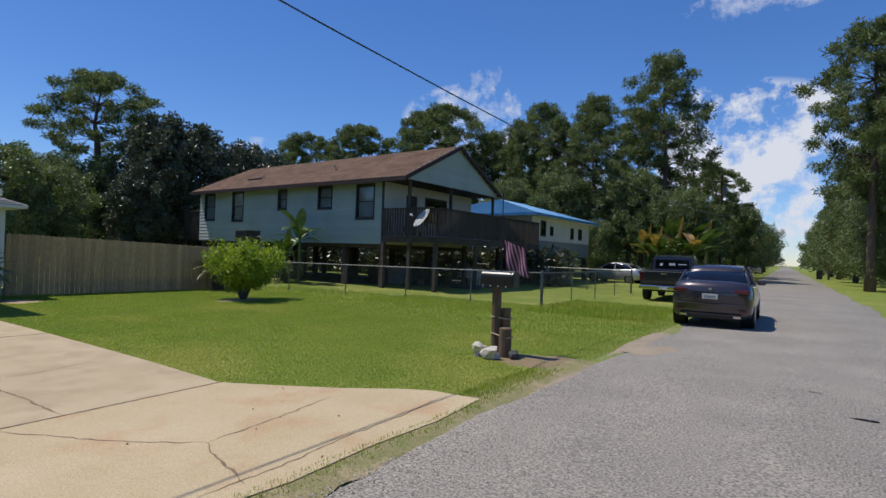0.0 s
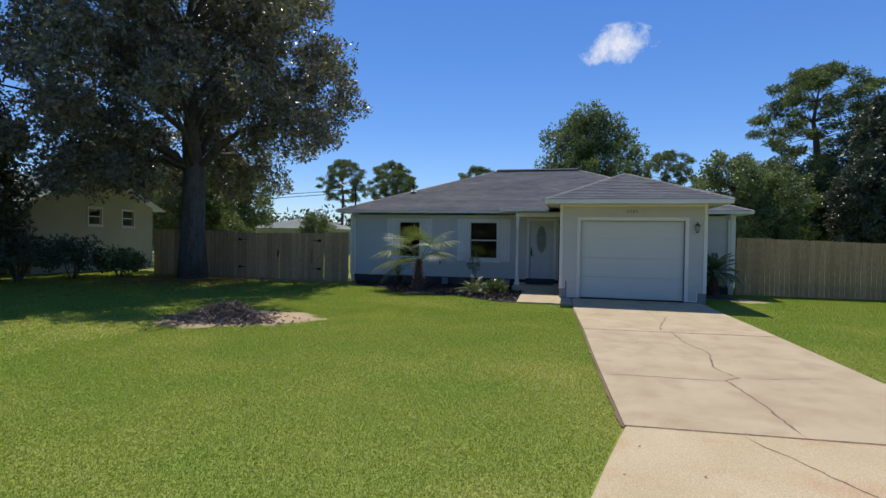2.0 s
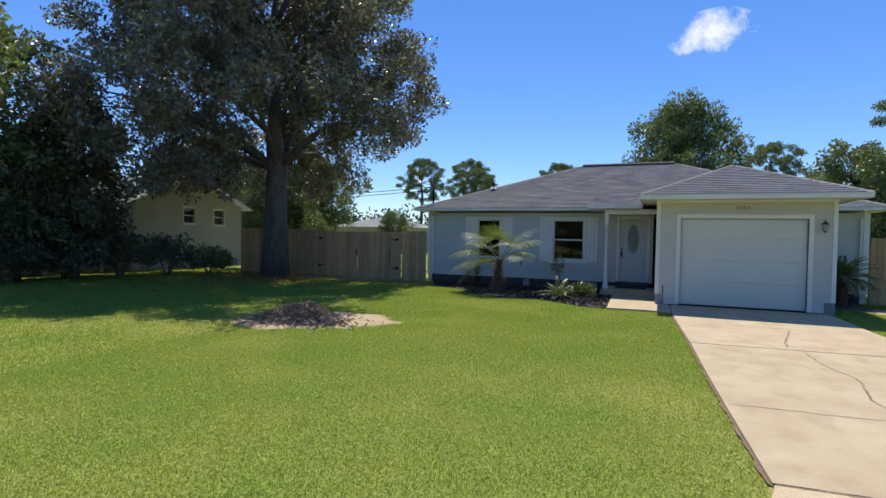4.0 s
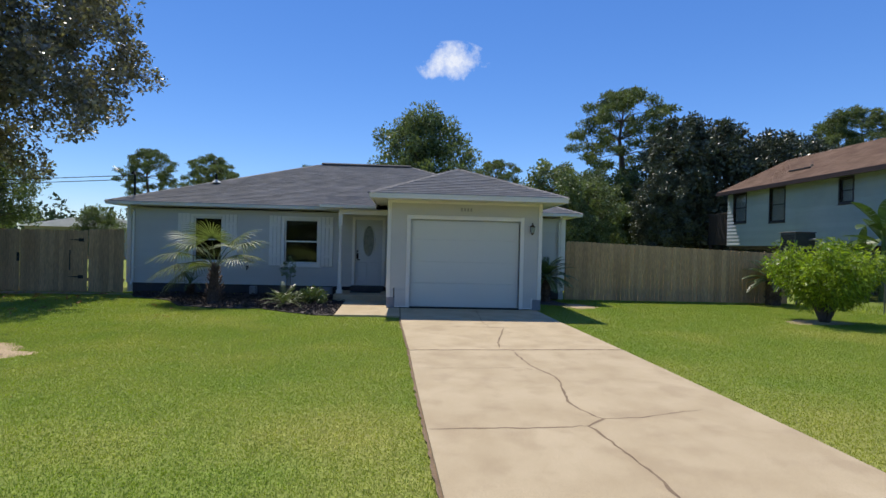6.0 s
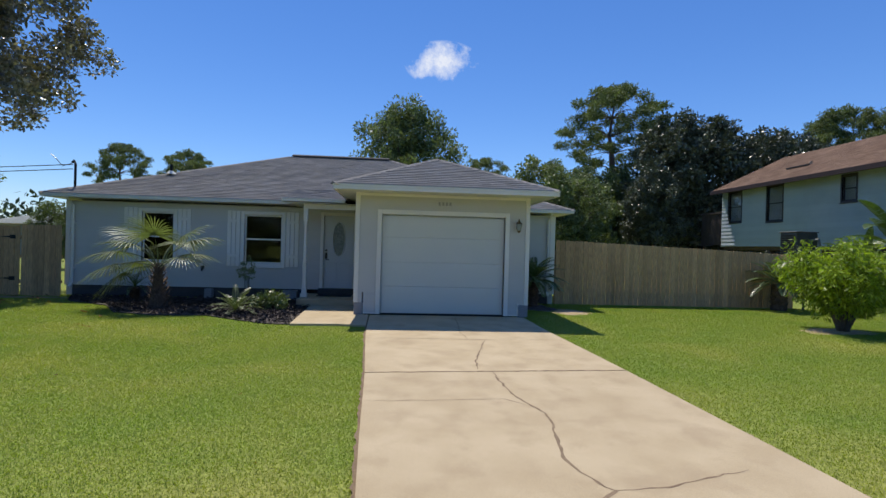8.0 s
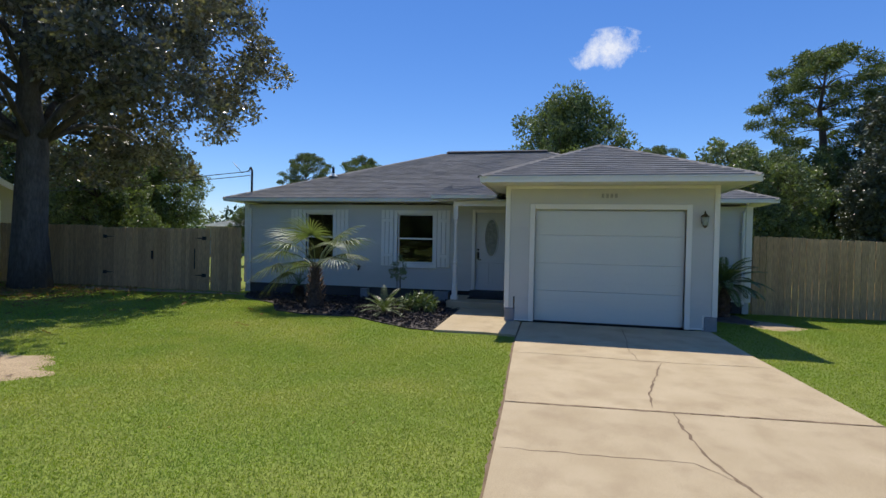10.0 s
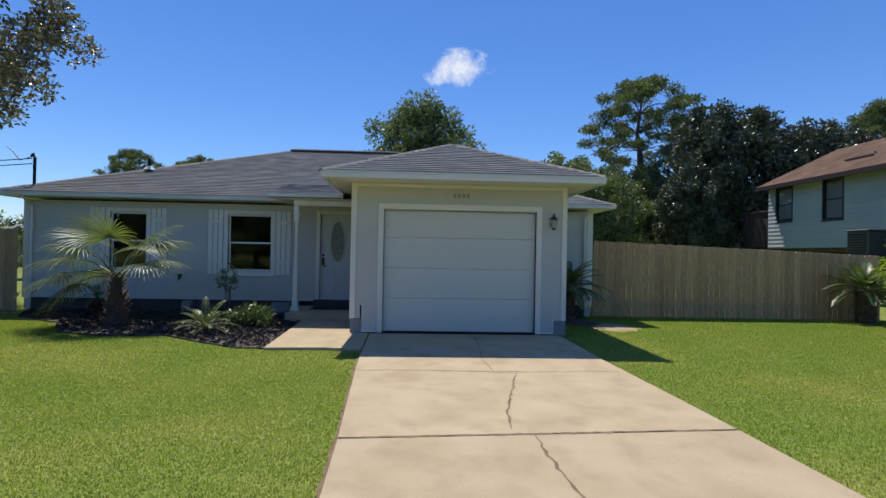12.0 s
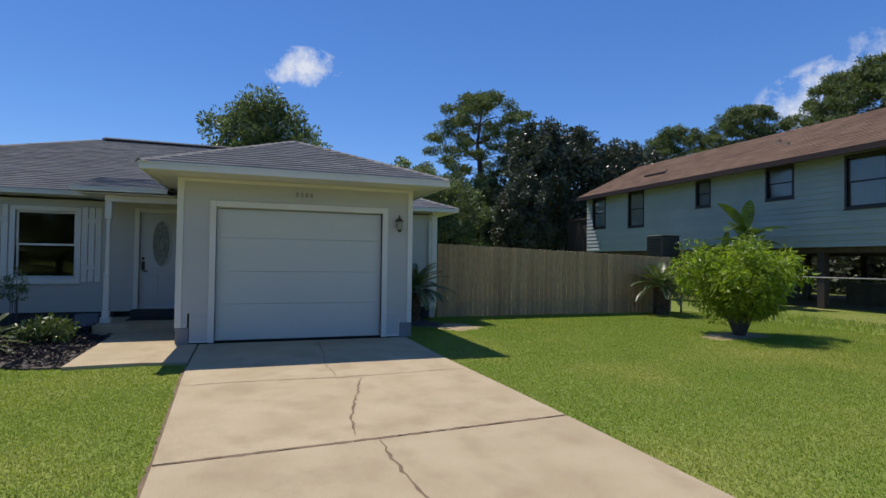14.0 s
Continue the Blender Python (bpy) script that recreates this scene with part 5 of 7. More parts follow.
# deck round the end, with balusters
deck = thing("deck", (-14.5, 24, 0), "dark weathered timber deck with railing on tall posts", "deck")
DX, DY0, DY1, DZ, DT = -12.95, 19.3, 29.6, 2.4, 3.7
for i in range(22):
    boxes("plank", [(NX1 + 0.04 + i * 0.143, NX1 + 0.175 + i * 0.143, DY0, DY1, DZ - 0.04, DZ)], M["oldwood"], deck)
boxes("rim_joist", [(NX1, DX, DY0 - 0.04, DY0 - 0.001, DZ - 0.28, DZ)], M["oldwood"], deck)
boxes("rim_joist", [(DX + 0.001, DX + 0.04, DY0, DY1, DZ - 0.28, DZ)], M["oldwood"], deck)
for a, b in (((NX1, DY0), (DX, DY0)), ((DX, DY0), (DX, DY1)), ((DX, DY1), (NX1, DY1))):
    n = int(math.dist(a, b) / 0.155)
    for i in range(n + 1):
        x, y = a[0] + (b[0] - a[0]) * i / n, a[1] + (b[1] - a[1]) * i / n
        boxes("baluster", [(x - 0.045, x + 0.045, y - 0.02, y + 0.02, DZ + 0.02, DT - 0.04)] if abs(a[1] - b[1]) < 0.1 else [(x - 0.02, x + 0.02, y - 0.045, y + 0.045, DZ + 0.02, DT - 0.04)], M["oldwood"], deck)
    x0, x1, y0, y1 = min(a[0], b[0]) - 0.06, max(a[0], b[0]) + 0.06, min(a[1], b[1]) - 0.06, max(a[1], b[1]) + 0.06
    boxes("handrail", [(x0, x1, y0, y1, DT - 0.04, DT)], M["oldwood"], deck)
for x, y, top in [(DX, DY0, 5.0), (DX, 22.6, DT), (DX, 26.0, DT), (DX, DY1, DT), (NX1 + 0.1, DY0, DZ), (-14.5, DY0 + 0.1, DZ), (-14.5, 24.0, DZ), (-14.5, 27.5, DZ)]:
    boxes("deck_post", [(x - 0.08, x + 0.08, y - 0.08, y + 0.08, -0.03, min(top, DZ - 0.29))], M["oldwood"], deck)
boxes("roof_post", [(XE1 - 0.3, XE1 - 0.18, 19.3, 19.42, DZ, NEZ - 0.06)], M["oldwood"], deck)
boxes("roof_post", [(XE1 - 0.3, XE1 - 0.18, 26.8, 26.92, DZ, NEZ - 0.06)], M["oldwood"], deck)
boxes("roof_post", [(XE1 - 0.3, XE1 - 0.18, 22.6, 22.72, DZ, NEZ - 0.06)], M["oldwood"], deck)
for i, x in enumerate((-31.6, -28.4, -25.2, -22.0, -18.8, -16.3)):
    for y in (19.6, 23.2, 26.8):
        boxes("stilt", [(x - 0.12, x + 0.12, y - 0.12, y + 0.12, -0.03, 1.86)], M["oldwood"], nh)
for z in (0.55, 1.05, 1.5):
    boxes("lattice_rail", [(-22.0, -16.4, 26.7, 26.74, z, z + 0.1)], M["found_lit"], nh)
ladder = thing("step_ladder", (-15.0, 20.2, DZ), "old wooden step ladder standing on the deck", "ladder")
for dx in (-0.25, 0.25):
    bm = bmesh.new()
    tube(bm, [(-15.2 + dx, 20.0, DZ), (-15.2 + dx * 0.5, 20.4, DZ + 1.7)], 0.025, 5)
    tube(bm, [(-15.2 + dx, 20.8, DZ), (-15.2 + dx * 0.5, 20.42, DZ + 1.7)], 0.025, 5)
    part("leg", bm, M["oldwood"], ladder)
for k in range(5):
    z = DZ + 0.3 + k * 0.28
    boxes("rung", [(-15.42 + k * 0.02, -14.98 - k * 0.02, 20.05 + k * 0.07, 20.13 + k * 0.07, z, z + 0.025)], M["oldwood"], ladder)
lumber = thing("stored_lumber", (-17, 23.5, 0), "piled boards and clutter stored under the raised house", "lumber")
r = random.Random(9)
for k in range(16):
    x, y = r.uniform(-21, -14.0), r.uniform(21.5, 26)
    l, h = r.uniform(0.5, 2.4), r.uniform(0.15, 0.9)
    bm = bmesh.new()
    box(bm, x, x + l, y, y + r.uniform(0.1, 0.5), -0.03, h, 0.01)
    part("timber_piece", bm, M[r.choice(("oldwood", "found_lit", "oldwood", "pipe", "found"))], lumber)
chairs = thing("patio_table", (-12.2, 24.5, 0), "white patio chairs and table stacked below the deck", "furniture")
for k in range(3):
    x, y = -13.6 - 0.8 * k, 24.0 + 0.5 * k
    bm = bmesh.new()
    for dx in (-0.22, 0.22):
        for dy in (-0.22, 0.22):
            tube(bm, [(x + dx, y + dy, 0), (x + dx * 0.9, y + dy * 0.9, 0.45)], 0.02, 5)
    box(bm, x - 0.25, x + 0.25, y - 0.25, y + 0.25, 0.45, 0.48)
    box(bm, x - 0.25, x + 0.25, y + 0.22, y + 0.25, 0.5, 0.95)
    part("plastic_chair", bm, M["white"], chairs)

dish = thing("satellite_dish", (-13.1, 19.2, 3.1), "white satellite dish on the deck corner", "satellite dish")
bm = bmesh.new()
dd = Vector((-0.34, -0.80, 0.62)).normalized()
a1 = dd.cross(Vector((0, 0, 1))).normalized()
b1 = dd.cross(a1)
c0 = Vector((-13.45, 19.0, 3.15))
rings = []
for k in range(5):
    rr = 0.45 * k / 4
    rings.append([bm.verts.new(c0 + (a1 * math.cos(2 * math.pi * i / 20) + b1 * math.sin(2 * math.pi * i / 20) * 1.1) * max(rr, 0.01) + dd * (rr * rr * 0.5)) for i in range(20)])
for p, q in zip(rings, rings[1:]):
    for i in range(20):
        bm.faces.new((p[i], p[(i + 1) % 20], q[(i + 1) % 20], q[i]))
bmesh.ops.solidify(bm, geom=bm.faces[:], thickness=0.012)
part("reflector", bm, M["white"], dish, "", "", True)
bm = bmesh.new()
tube(bm, [c0 - dd * 0.02, c0 - dd * 0.12 - Vector((0, 0, 0.1)), (-13.3, 19.24, 2.75)], 0.022, 6)
part("mast", bm, M["dark"], dish)
feed = c0 + dd * 0.55 - Vector((0.20, 0, 0.12))
bm = bmesh.new()
tube(bm, [c0 + b1 * 0.42 + dd * 0.1, feed], 0.010, 5)
part("feed_arm", bm, M["dark"], dish)
bm = bmesh.new()
tube(bm, [feed, feed - dd * 0.05, feed - dd * 0.13], [0.05, 0.06, 0.035], 8)
part("feed_head", bm, M["white"], dish)

ac = thing("air_conditioner", (-23.8, 17.2, 0), "grey condenser unit on a timber stand beside the raised house", "air conditioner")
boxes("cabinet", [(-24.1, -23.2, 16.8, 17.7, 1.56, 2.5)], M["ac"], ac, "", "", 0.03)
for k in range(9):
    boxes("louvre", [(-24.03, -23.27, 16.78, 16.799, 1.64 + k * 0.09, 1.675 + k * 0.09)], M["dark"], ac)
boxes("top_cover", [(-24.13, -23.17, 16.77, 17.73, 2.505, 2.55)], M["ac"], ac, "", "", 0.02)
boxes("shelf", [(-24.6, -23.0, 16.6, 17.9, 1.46, 1.555)], M["oldwood"], ac)
bm = bmesh.new()
tube(bm, [(-23.3, 17.4, 2.2), (-22.95, 17.5, 2.25), (-22.9, 17.55, 1.9), (-22.9, 17.6, 0.0)], 0.05, 6)
part("line_set", bm, M["pipe"], ac)
for x in (-24.5, -23.2):
    boxes("shelf_post", [(x - 0.06, x + 0.06, 16.8, 16.92, -0.03, 1.459)], M["oldwood"], ac)
shed = thing("rear_deck", (-33.5, 20.5, 0), "dark timber deck behind the raised house", "deck")
for k in range(14):
    boxes("board", [(-34.9 + k * 0.2, -34.72 + k * 0.2, 19.9, 19.94, 2.1, 3.95)], M["oldwood"], shed)
boxes("cap_rail", [(-35.0, -32.05, 19.84, 20.0, 3.95, 4.05)], M["oldwood"], shed)
for x in (-34.8, -32.3):
    boxes("post", [(x - 0.06, x + 0.06, 19.95, 20.07, -0.03, 3.94)], M["oldwood"], shed)

# ---- blue-roofed house ----
bh = thing("blue_roofed_house", (-18, 36, 0), "raised cream house with a blue metal hip roof", "house")
by = Plane("x", -14.1, 1)
bw = [(32.4, 33.1, 3.1, 4.0), (33.9, 34.3, 3.2, 3.7), (37.5, 37.95, 3.1, 3.8), (39.0, 39.6, 3.1, 3.8)]
wall("east_wall", by, 31.1, 41.2, 2.75, 4.45, bw, M["yellow"], bh, "", boards=False)
wall("lower_east_wall", by, 31.1, 41.2, 1.75, 2.745, [], M["pipe"], bh, "", boards=False)
for w in bw:
    window(by, *w, M["ntrim"], bh, "small dark window", 0.05, True)
wall("south_wall", Plane("y", 31.1, -1), -22.5, -14.24, 1.75, 4.45, [], M["yellow"], bh, "", boards=False)
boxes("back_walls", [(-22.5, -22.3, 31.3, 41.2, 1.75, 4.45), (-22.3, -14.3, 41.0, 41.2, 1.75, 4.45)], M["yellow"], bh)
boxes("floor", [(-22.3, -14.3, 31.3, 41.0, 1.6, 1.74)], M["found"], bh)
for x in (-22, -18, -14.3):
    for y in (31.4, 36, 40.9):
        boxes("stilt", [(x - 0.15, x + 0.15, y - 0.15, y + 0.15, -0.03, 1.6)], M["oldwood"], bh)
bm = bmesh.new()
c = [(-13.5, 30.5, 4.4), (-13.5, 41.8, 4.4), (-23.1, 41.8, 4.4), (-23.1, 30.5, 4.4), (-18.3, 34.2, 5.75), (-18.3, 38.1, 5.75)]
v = [bm.verts.new(p) for p in c]
for f in ((0, 1, 5, 4), (1, 2, 5), (2, 3, 4, 5), (3, 0, 4)):
    bm.faces.new([v[i] for i in f])
bmesh.ops.solidify(bm, geom=bm.faces[:], thickness=0.08)
broof = part("roof", bm, M["blueroof"], bh, "blue standing-seam metal roof")
for k in range(24):
    y = 30.9 + k * 0.45
    t = min(1, (y - 30.5) / 3.7, (41.8 - y) / 3.7)
    bm = bmesh.new()
    tube(bm, [(-13.5, y, 4.42), (-13.5 - 4.8 * t, y, 4.42 + 1.35 * t)], 0.02, 4)
    part("seam", bm, M["blueroof"], broof)
boxes("fascia", [(-13.52, -13.46, 30.5, 41.8, 4.26, 4.43), (-23.1, -13.525, 30.45, 30.5, 4.26, 4.43)], M["blueroof"], broof)
boxes("soffit", [(-23.0, -13.53, 30.52, 41.7, 4.27, 4.30)], M["trim"], bh)

# ---- beige house beyond the big tree ----
lh = thing("beige_house", (-16, -24, 0), "beige stucco house with a pale gable roof in deep shade", "house")
lp = Plane("y", -20.0, 1)
lw = [(-19.5, -18.85, 2.03, 2.78), (-21.3, -20.65, 2.0, 2.75)]
wall("gable_end", lp, -22.5, -16.3, -0.03, 2.95, lw, M["beige"], lh, boards=False)
for w in lw:
    window(lp, *w, M["trim"], lh, "small white-framed window", 0.05)
bm = bmesh.new()
v = [(-22.5, -20.0, 2.95), (-16.3, -20.0, 2.95), (-19.4, -20.0, 4.25)]
a = [bm.verts.new(p) for p in v]
b = [bm.verts.new((p[0], -20.14, p[2])) for p in v]
bm.faces.new(a)
bm.faces.new(b)
for i in range(3):
    bm.faces.new((a[i], a[(i + 1) % 3], b[(i + 1) % 3], b[i]))
bmesh.ops.recalc_face_normals(bm, faces=bm.faces[:])
part("gable", bm, M["beige"], lh)
bm = bmesh.new()
for x in (-23.0, -15.8):
    v = [bm.verts.new(p) for p in ((x, -19.6, 2.8), (x, -30, 2.8), (-19.4, -30, 4.36), (-19.4, -19.6, 4.36))]
    bm.faces.new(v)
bmesh.ops.solidify(bm, geom=bm.faces[:], thickness=0.1)
part("gable_roof", bm, M["paleroof"], lh)
lw2 = [(-12.5, -11.75, 1.2, 2.5), (-14.6, -13.9, 1.2, 2.4)]
wall("front_wing", Plane("y", -21.2, 1), -16.3, -5.0, -0.03, 2.7, lw2, M["beige"], lh, boards=False)
for w in lw2:
    window(Plane("y", -21.2, 1), *w, M["trim"], lh, "white-framed window under the porch roof", 0.08)
bm = bmesh.new()
v = [bm.verts.new(p) for p in ((-16.2, -19.9, 2.75), (-4.5, -19.9, 2.75), (-4.5, -25, 3.95), (-16.2, -25, 3.95))]
bm.faces.new(v)
v = [bm.verts.new(p) for p in ((-16.2, -30, 2.75), (-4.5, -30, 2.75), (-4.5, -25, 3.95), (-16.2, -25, 3.95))]
bm.faces.new(v)
bmesh.ops.solidify(bm, geom=bm.faces[:], thickness=0.1)
part("wing_roof", bm, M["paleroof"], lh)
boxes("back_walls", [(-22.5, -22.36, -29.8, -20.15, -0.03, 2.8), (-22.3, -5.0, -29.9, -29.75, -0.03, 2.7), (-5.14, -5.0, -29.7, -21.35, -0.03, 2.7)], M["beige"], lh)
for x in (-15.0, -12.9, -10.4, -8):
    boxes("porch_post", [(x - 0.06, x + 0.06, -20.1, -19.98, -0.03, 2.7)], M["trim"], lh)

gh = thing("distant_bungalow", (-47, -26, 0), "low pale-roofed bungalow beyond the fence", "house")
boxes("wall", [(-52, -46, -29.5, -21.8, -0.03, 2.5)], M["beige"], gh)
bm = bmesh.new()
c = [(-45.4, -30, 2.45), (-45.4, -21.3, 2.45), (-52.6, -21.3, 2.45), (-52.6, -30, 2.45), (-49, -26.8, 3.45), (-49, -24.5, 3.45)]
v = [bm.verts.new(p) for p in c]
for f in ((0, 1, 5, 4), (1, 2, 5), (2, 3, 4, 5), (3, 0, 4)):
    bm.faces.new([v[i] for i in f])
bmesh.ops.solidify(bm, geom=bm.faces[:], thickness=0.12)
part("roof", bm, M["paleroof"], gh)

# ---- chain-link fence ----
def chain_fence(a, b, posts, height, label, top_drop=0.0):
    f = thing("chain_link_fence", ((a[0] + b[0]) / 2, (a[1] + b[1]) / 2, 0), label, "fence")
    A, B = Vector((*a, 0)), Vector((*b, 0))
    d = (B - A).normalized()
    n = (B - A).length
    for i in range(posts + 1):
        p = A.lerp(B, i / posts)
        big = i in (0, posts)
        bm = bmesh.new()
        r = 0.032 if big else 0.022
        tube(bm, [(p.x, p.y, -0.1), (p.x, p.y, height + (0.05 if big else -0.01)), (p.x, p.y, height + (0.08 if big else 0.0))], [r, r, r * 0.5], 8)
        part("fence_post", bm, M["steel"], f)
    bm = bmesh.new()
    tube(bm, [(A.x, A.y, height), (B.x, B.y, height)], 0.021, 6)
    part("top_rail", bm, M["steel"], f)
    V, F = [], []
    s = d.cross(Vector((0, 0, 1))) * 0.0025
    h, pitch, w = height - 0.04, 0.075, 0.0022
    k = -h
    while k < n:
        for sgn in (1, -1):
            u0, z0, u1, z1 = (k, 0.02, k + h, h) if sgn == 1 else (k + h, 0.02, k, h)
            for _ in range(2):
                if u0 > u1:
                    u0, z0, u1, z1 = u1, z1, u0, z0
                if u0 < 0:
                    z0 += (z1 - z0) * (0 - u0) / (u1 - u0)
                    u0 = 0
                if u1 > n:
                    z1 = z0 + (z1 - z0) * (n - u0) / (u1 - u0)
                    u1 = n
            if u1 - u0 < 0.02:
                continue
            o = s * sgn
            P = [A + d * u0 + Vector((0, 0, z0 - w)), A + d * u1 + Vector((0, 0, z1 - w)), A + d * u1 + Vector((0, 0, z1 + w)), A + d * u0 + Vector((0, 0, z0 + w))]
            kk = len(V)
            V += [tuple(q + o) for q in P]
            F.append((kk, kk + 1, kk + 2, kk + 3))
        k += pitch
    bulk("wire_mesh", V, F, M["steel"], f, "galvanised diamond wire mesh", "stuff")
    return f


chain_fence((-18.6, 13.4), (-6.95, 17.3), 5, 1.12, "galvanised chain-link fence along the lawn")
chain_fence((-6.95, 17.4), (-7.0, 28.0), 4, 1.12, "galvanised chain-link fence beside the road verge")
chain_fence((-7.0, 28.1), (-16.5, 28.4), 4, 1.12, "galvanised chain-link fence behind the yard")

# ---- mailbox ----
mb = thing("mailbox", (-3.64, 8.6, 0), "black curved-top mailbox on timber posts bound with rope", "mailbox")
bm = bmesh.new()
prof = [(-0.10, 1.16), (-0.10, 1.28)] + [(-0.10 * math.cos(a), 1.28 + 0.115 * math.sin(a)) for a in [math.pi * k / 10 for k in range(1, 10)]] + [(0.10, 1.28), (0.10, 1.16)]
x0, x1 = -4.0, -3.38
A = [bm.verts.new((x0, 8.6 + y, z)) for y, z in prof]
B = [bm.verts.new((x1, 8.6 + y, z)) for y, z in prof]
bm.faces.new(A)
bm.faces.new(B[::-1])
for i in range(len(prof)):
    j = (i + 1) % len(prof)
    bm.faces.new((A[i], B[i], B[j], A[j]))
bmesh.ops.recalc_face_normals(bm, faces=bm.faces[:])
part("box", bm, M["black"], mb)
boxes("door", [(x1 + 0.001, x1 + 0.015, 8.49, 8.71, 1.15, 1.38)], M["black"], mb, "", "", 0.01)
boxes("tray", [(x0 - 0.01, x1 + 0.01, 8.49, 8.71, 1.13, 1.158)], M["black"], mb)
for k in range(4):
    boxes("bolt", [(x0 + 0.04 + k * 0.15, x0 + 0.06 + k * 0.15, 8.483, 8.489, 1.135, 1.152)], M["white"], mb)
for x, y, r_, top, label in ((-3.74, 8.62, 0.08, 1.13, "round timber mailbox post"), (-3.62, 8.74, 0.085, 0.76, "short dark round timber post"), (-3.49, 8.50, 0.105, 0.46, "shortest round timber post")):
    bm = bmesh.new()
    tube(bm, [(x, y, -0.1), (x, y, top * 0.5), (x, y, top - 0.01), (x, y, top)], [r_ * 1.02, r_, r_ * 0.98, r_ * 0.85], 14)
    part("post", bm, M["post"], mb, label)
for z, pts in ((0.62, ((-3.74, 8.62, 0.08), (-3.60, 8.74, 0.09))), (0.34, ((-3.74, 8.62, 0.08), (-3.47, 8.52, 0.10)))):
    bm = bmesh.new()
    (xa, ya, ra), (xb, yb, rb) = pts
    loop = [(xa + ra * math.cos(t), ya + ra * math.sin(t), z) for t in np.linspace(1.9, 4.6, 9)] + [(xb + rb * math.cos(t), yb + rb * math.sin(t), z - 0.03) for t in np.linspace(4.9, 8.0, 9)]
    loop.append(loop[0])
    tube(bm, loop, 0.014, 6)
    part("rope_band", bm, M["rope"], mb)

flag = thing("garden_flag", (-3.55, 8.9, 0), "small red and white striped flag on a thin black pole", "flag")
bm = bmesh.new()
tube(bm, [(-3.86, 8.95, 1.1), (-3.86, 8.95, 2.75)], 0.010, 6)
part("pole", bm, M["black"], flag)
for k in range(13):
    bm = bmesh.new()
    n = 8
    rows = []
    for i in range(n + 1):
        t = i / n
        x = -3.86 + 0.034 * k + 0.13 * t
        z = 1.95 - 0.52 * t - 0.012 * k
        y = 8.95 + 0.03 * math.sin(t * 5 + k * 0.7)
        rows.append((bm.verts.new((x, y, z)), bm.verts.new((x + 0.034, y + 0.004, z - 0.012))))
    for p, q in zip(rows, rows[1:]):
        bm.faces.new((p[0], p[1], q[1], q[0]))
    part("stripe", bm, M["flag" if k % 2 else "flagdark"], flag)


def boulder(name, x, y, z, rx, ry, rz, seed, mat, label):
    r = random.Random(seed)
    bm = bmesh.new()
    bmesh.ops.create_icosphere(bm, subdivisions=2, radius=1)
    off = Vector((r.uniform(0, 50), r.uniform(0, 50), 0))
    for v in bm.verts:
        k = 1 + 0.75 * noise.noise(v.co * 0.9 + off) + 0.22 * noise.noise(v.co * 3 + off)
        v.co = Vector((v.co.x * rx, v.co.y * ry, v.co.z * rz)) * k + Vector((x, y, z))
    t = thing(name, (x, y, 0), label, "rock")
    part("stone", bm, mat, t)
    return t


boulder("rock", -3.84, 8.30, 0.08, 0.14, 0.12, 0.13, 1, M["rock"], "pale rough rock at the mailbox posts")
boulder("rock", -3.60, 8.22, 0.06, 0.18, 0.11, 0.12, 2, M["rock"], "pale flat-topped rock in front of the mailbox")
boulder("rock", -3.28, 8.42, 0.03, 0.09, 0.10, 0.10, 3, M["found"], "grey rock in the mailbox's shade")
boulder("litter", 1.15, 8.0, 0.025, 0.12, 0.03, 0.012, 5, M["dark"], "dark scrap lying on the asphalt")
boulder("litter", 0.70, 9.1, 0.02, 0.09, 0.03, 0.01, 6, M["dark"], "small dark leaf on the asphalt")


# ---- vehicles ----
def loft(name, stations, mat, parent, label="", close=True, smooth=True):
    """A skin through rings of places with the same count."""
    bm = bmesh.new()
    rings = [[bm.verts.new(p) for p in s] for s in stations]
    n = len(rings[0])
    for a, b in zip(rings, rings[1:]):
        for i in range(n - (0 if close else 1)):
            bm.faces.new((a[i], a[(i + 1) % n], b[(i + 1) % n], b[i]))
    if close:
        bm.faces.new(rings[0][::-1])
        bm.faces.new(rings[-1])
    bmesh.ops.recalc_face_normals(bm, faces=bm.faces[:])
    return part(name, bm, mat, parent, label, "", smooth)


def wheel(parent, x, y, r, w, side):
    bm = bmesh.new()
    tube(bm, [(x - side * w, y, r), (x - side * w * 0.9, y, r), (x - side * 0.02, y, r), (x, y, r)], [r * 0.9, r, r, r * 0.92], 28)
    wh = part("wheel", bm, M["rubber"], parent, "black tyre on an alloy rim")
    bm = bmesh.new()
    tube(bm, [(x - side * 0.02, y, r), (x + side * 0.008, y, r)], [r * 0.68, r * 0.66], 24)
    part("rim", bm, M["rim"], wh)
    return wh


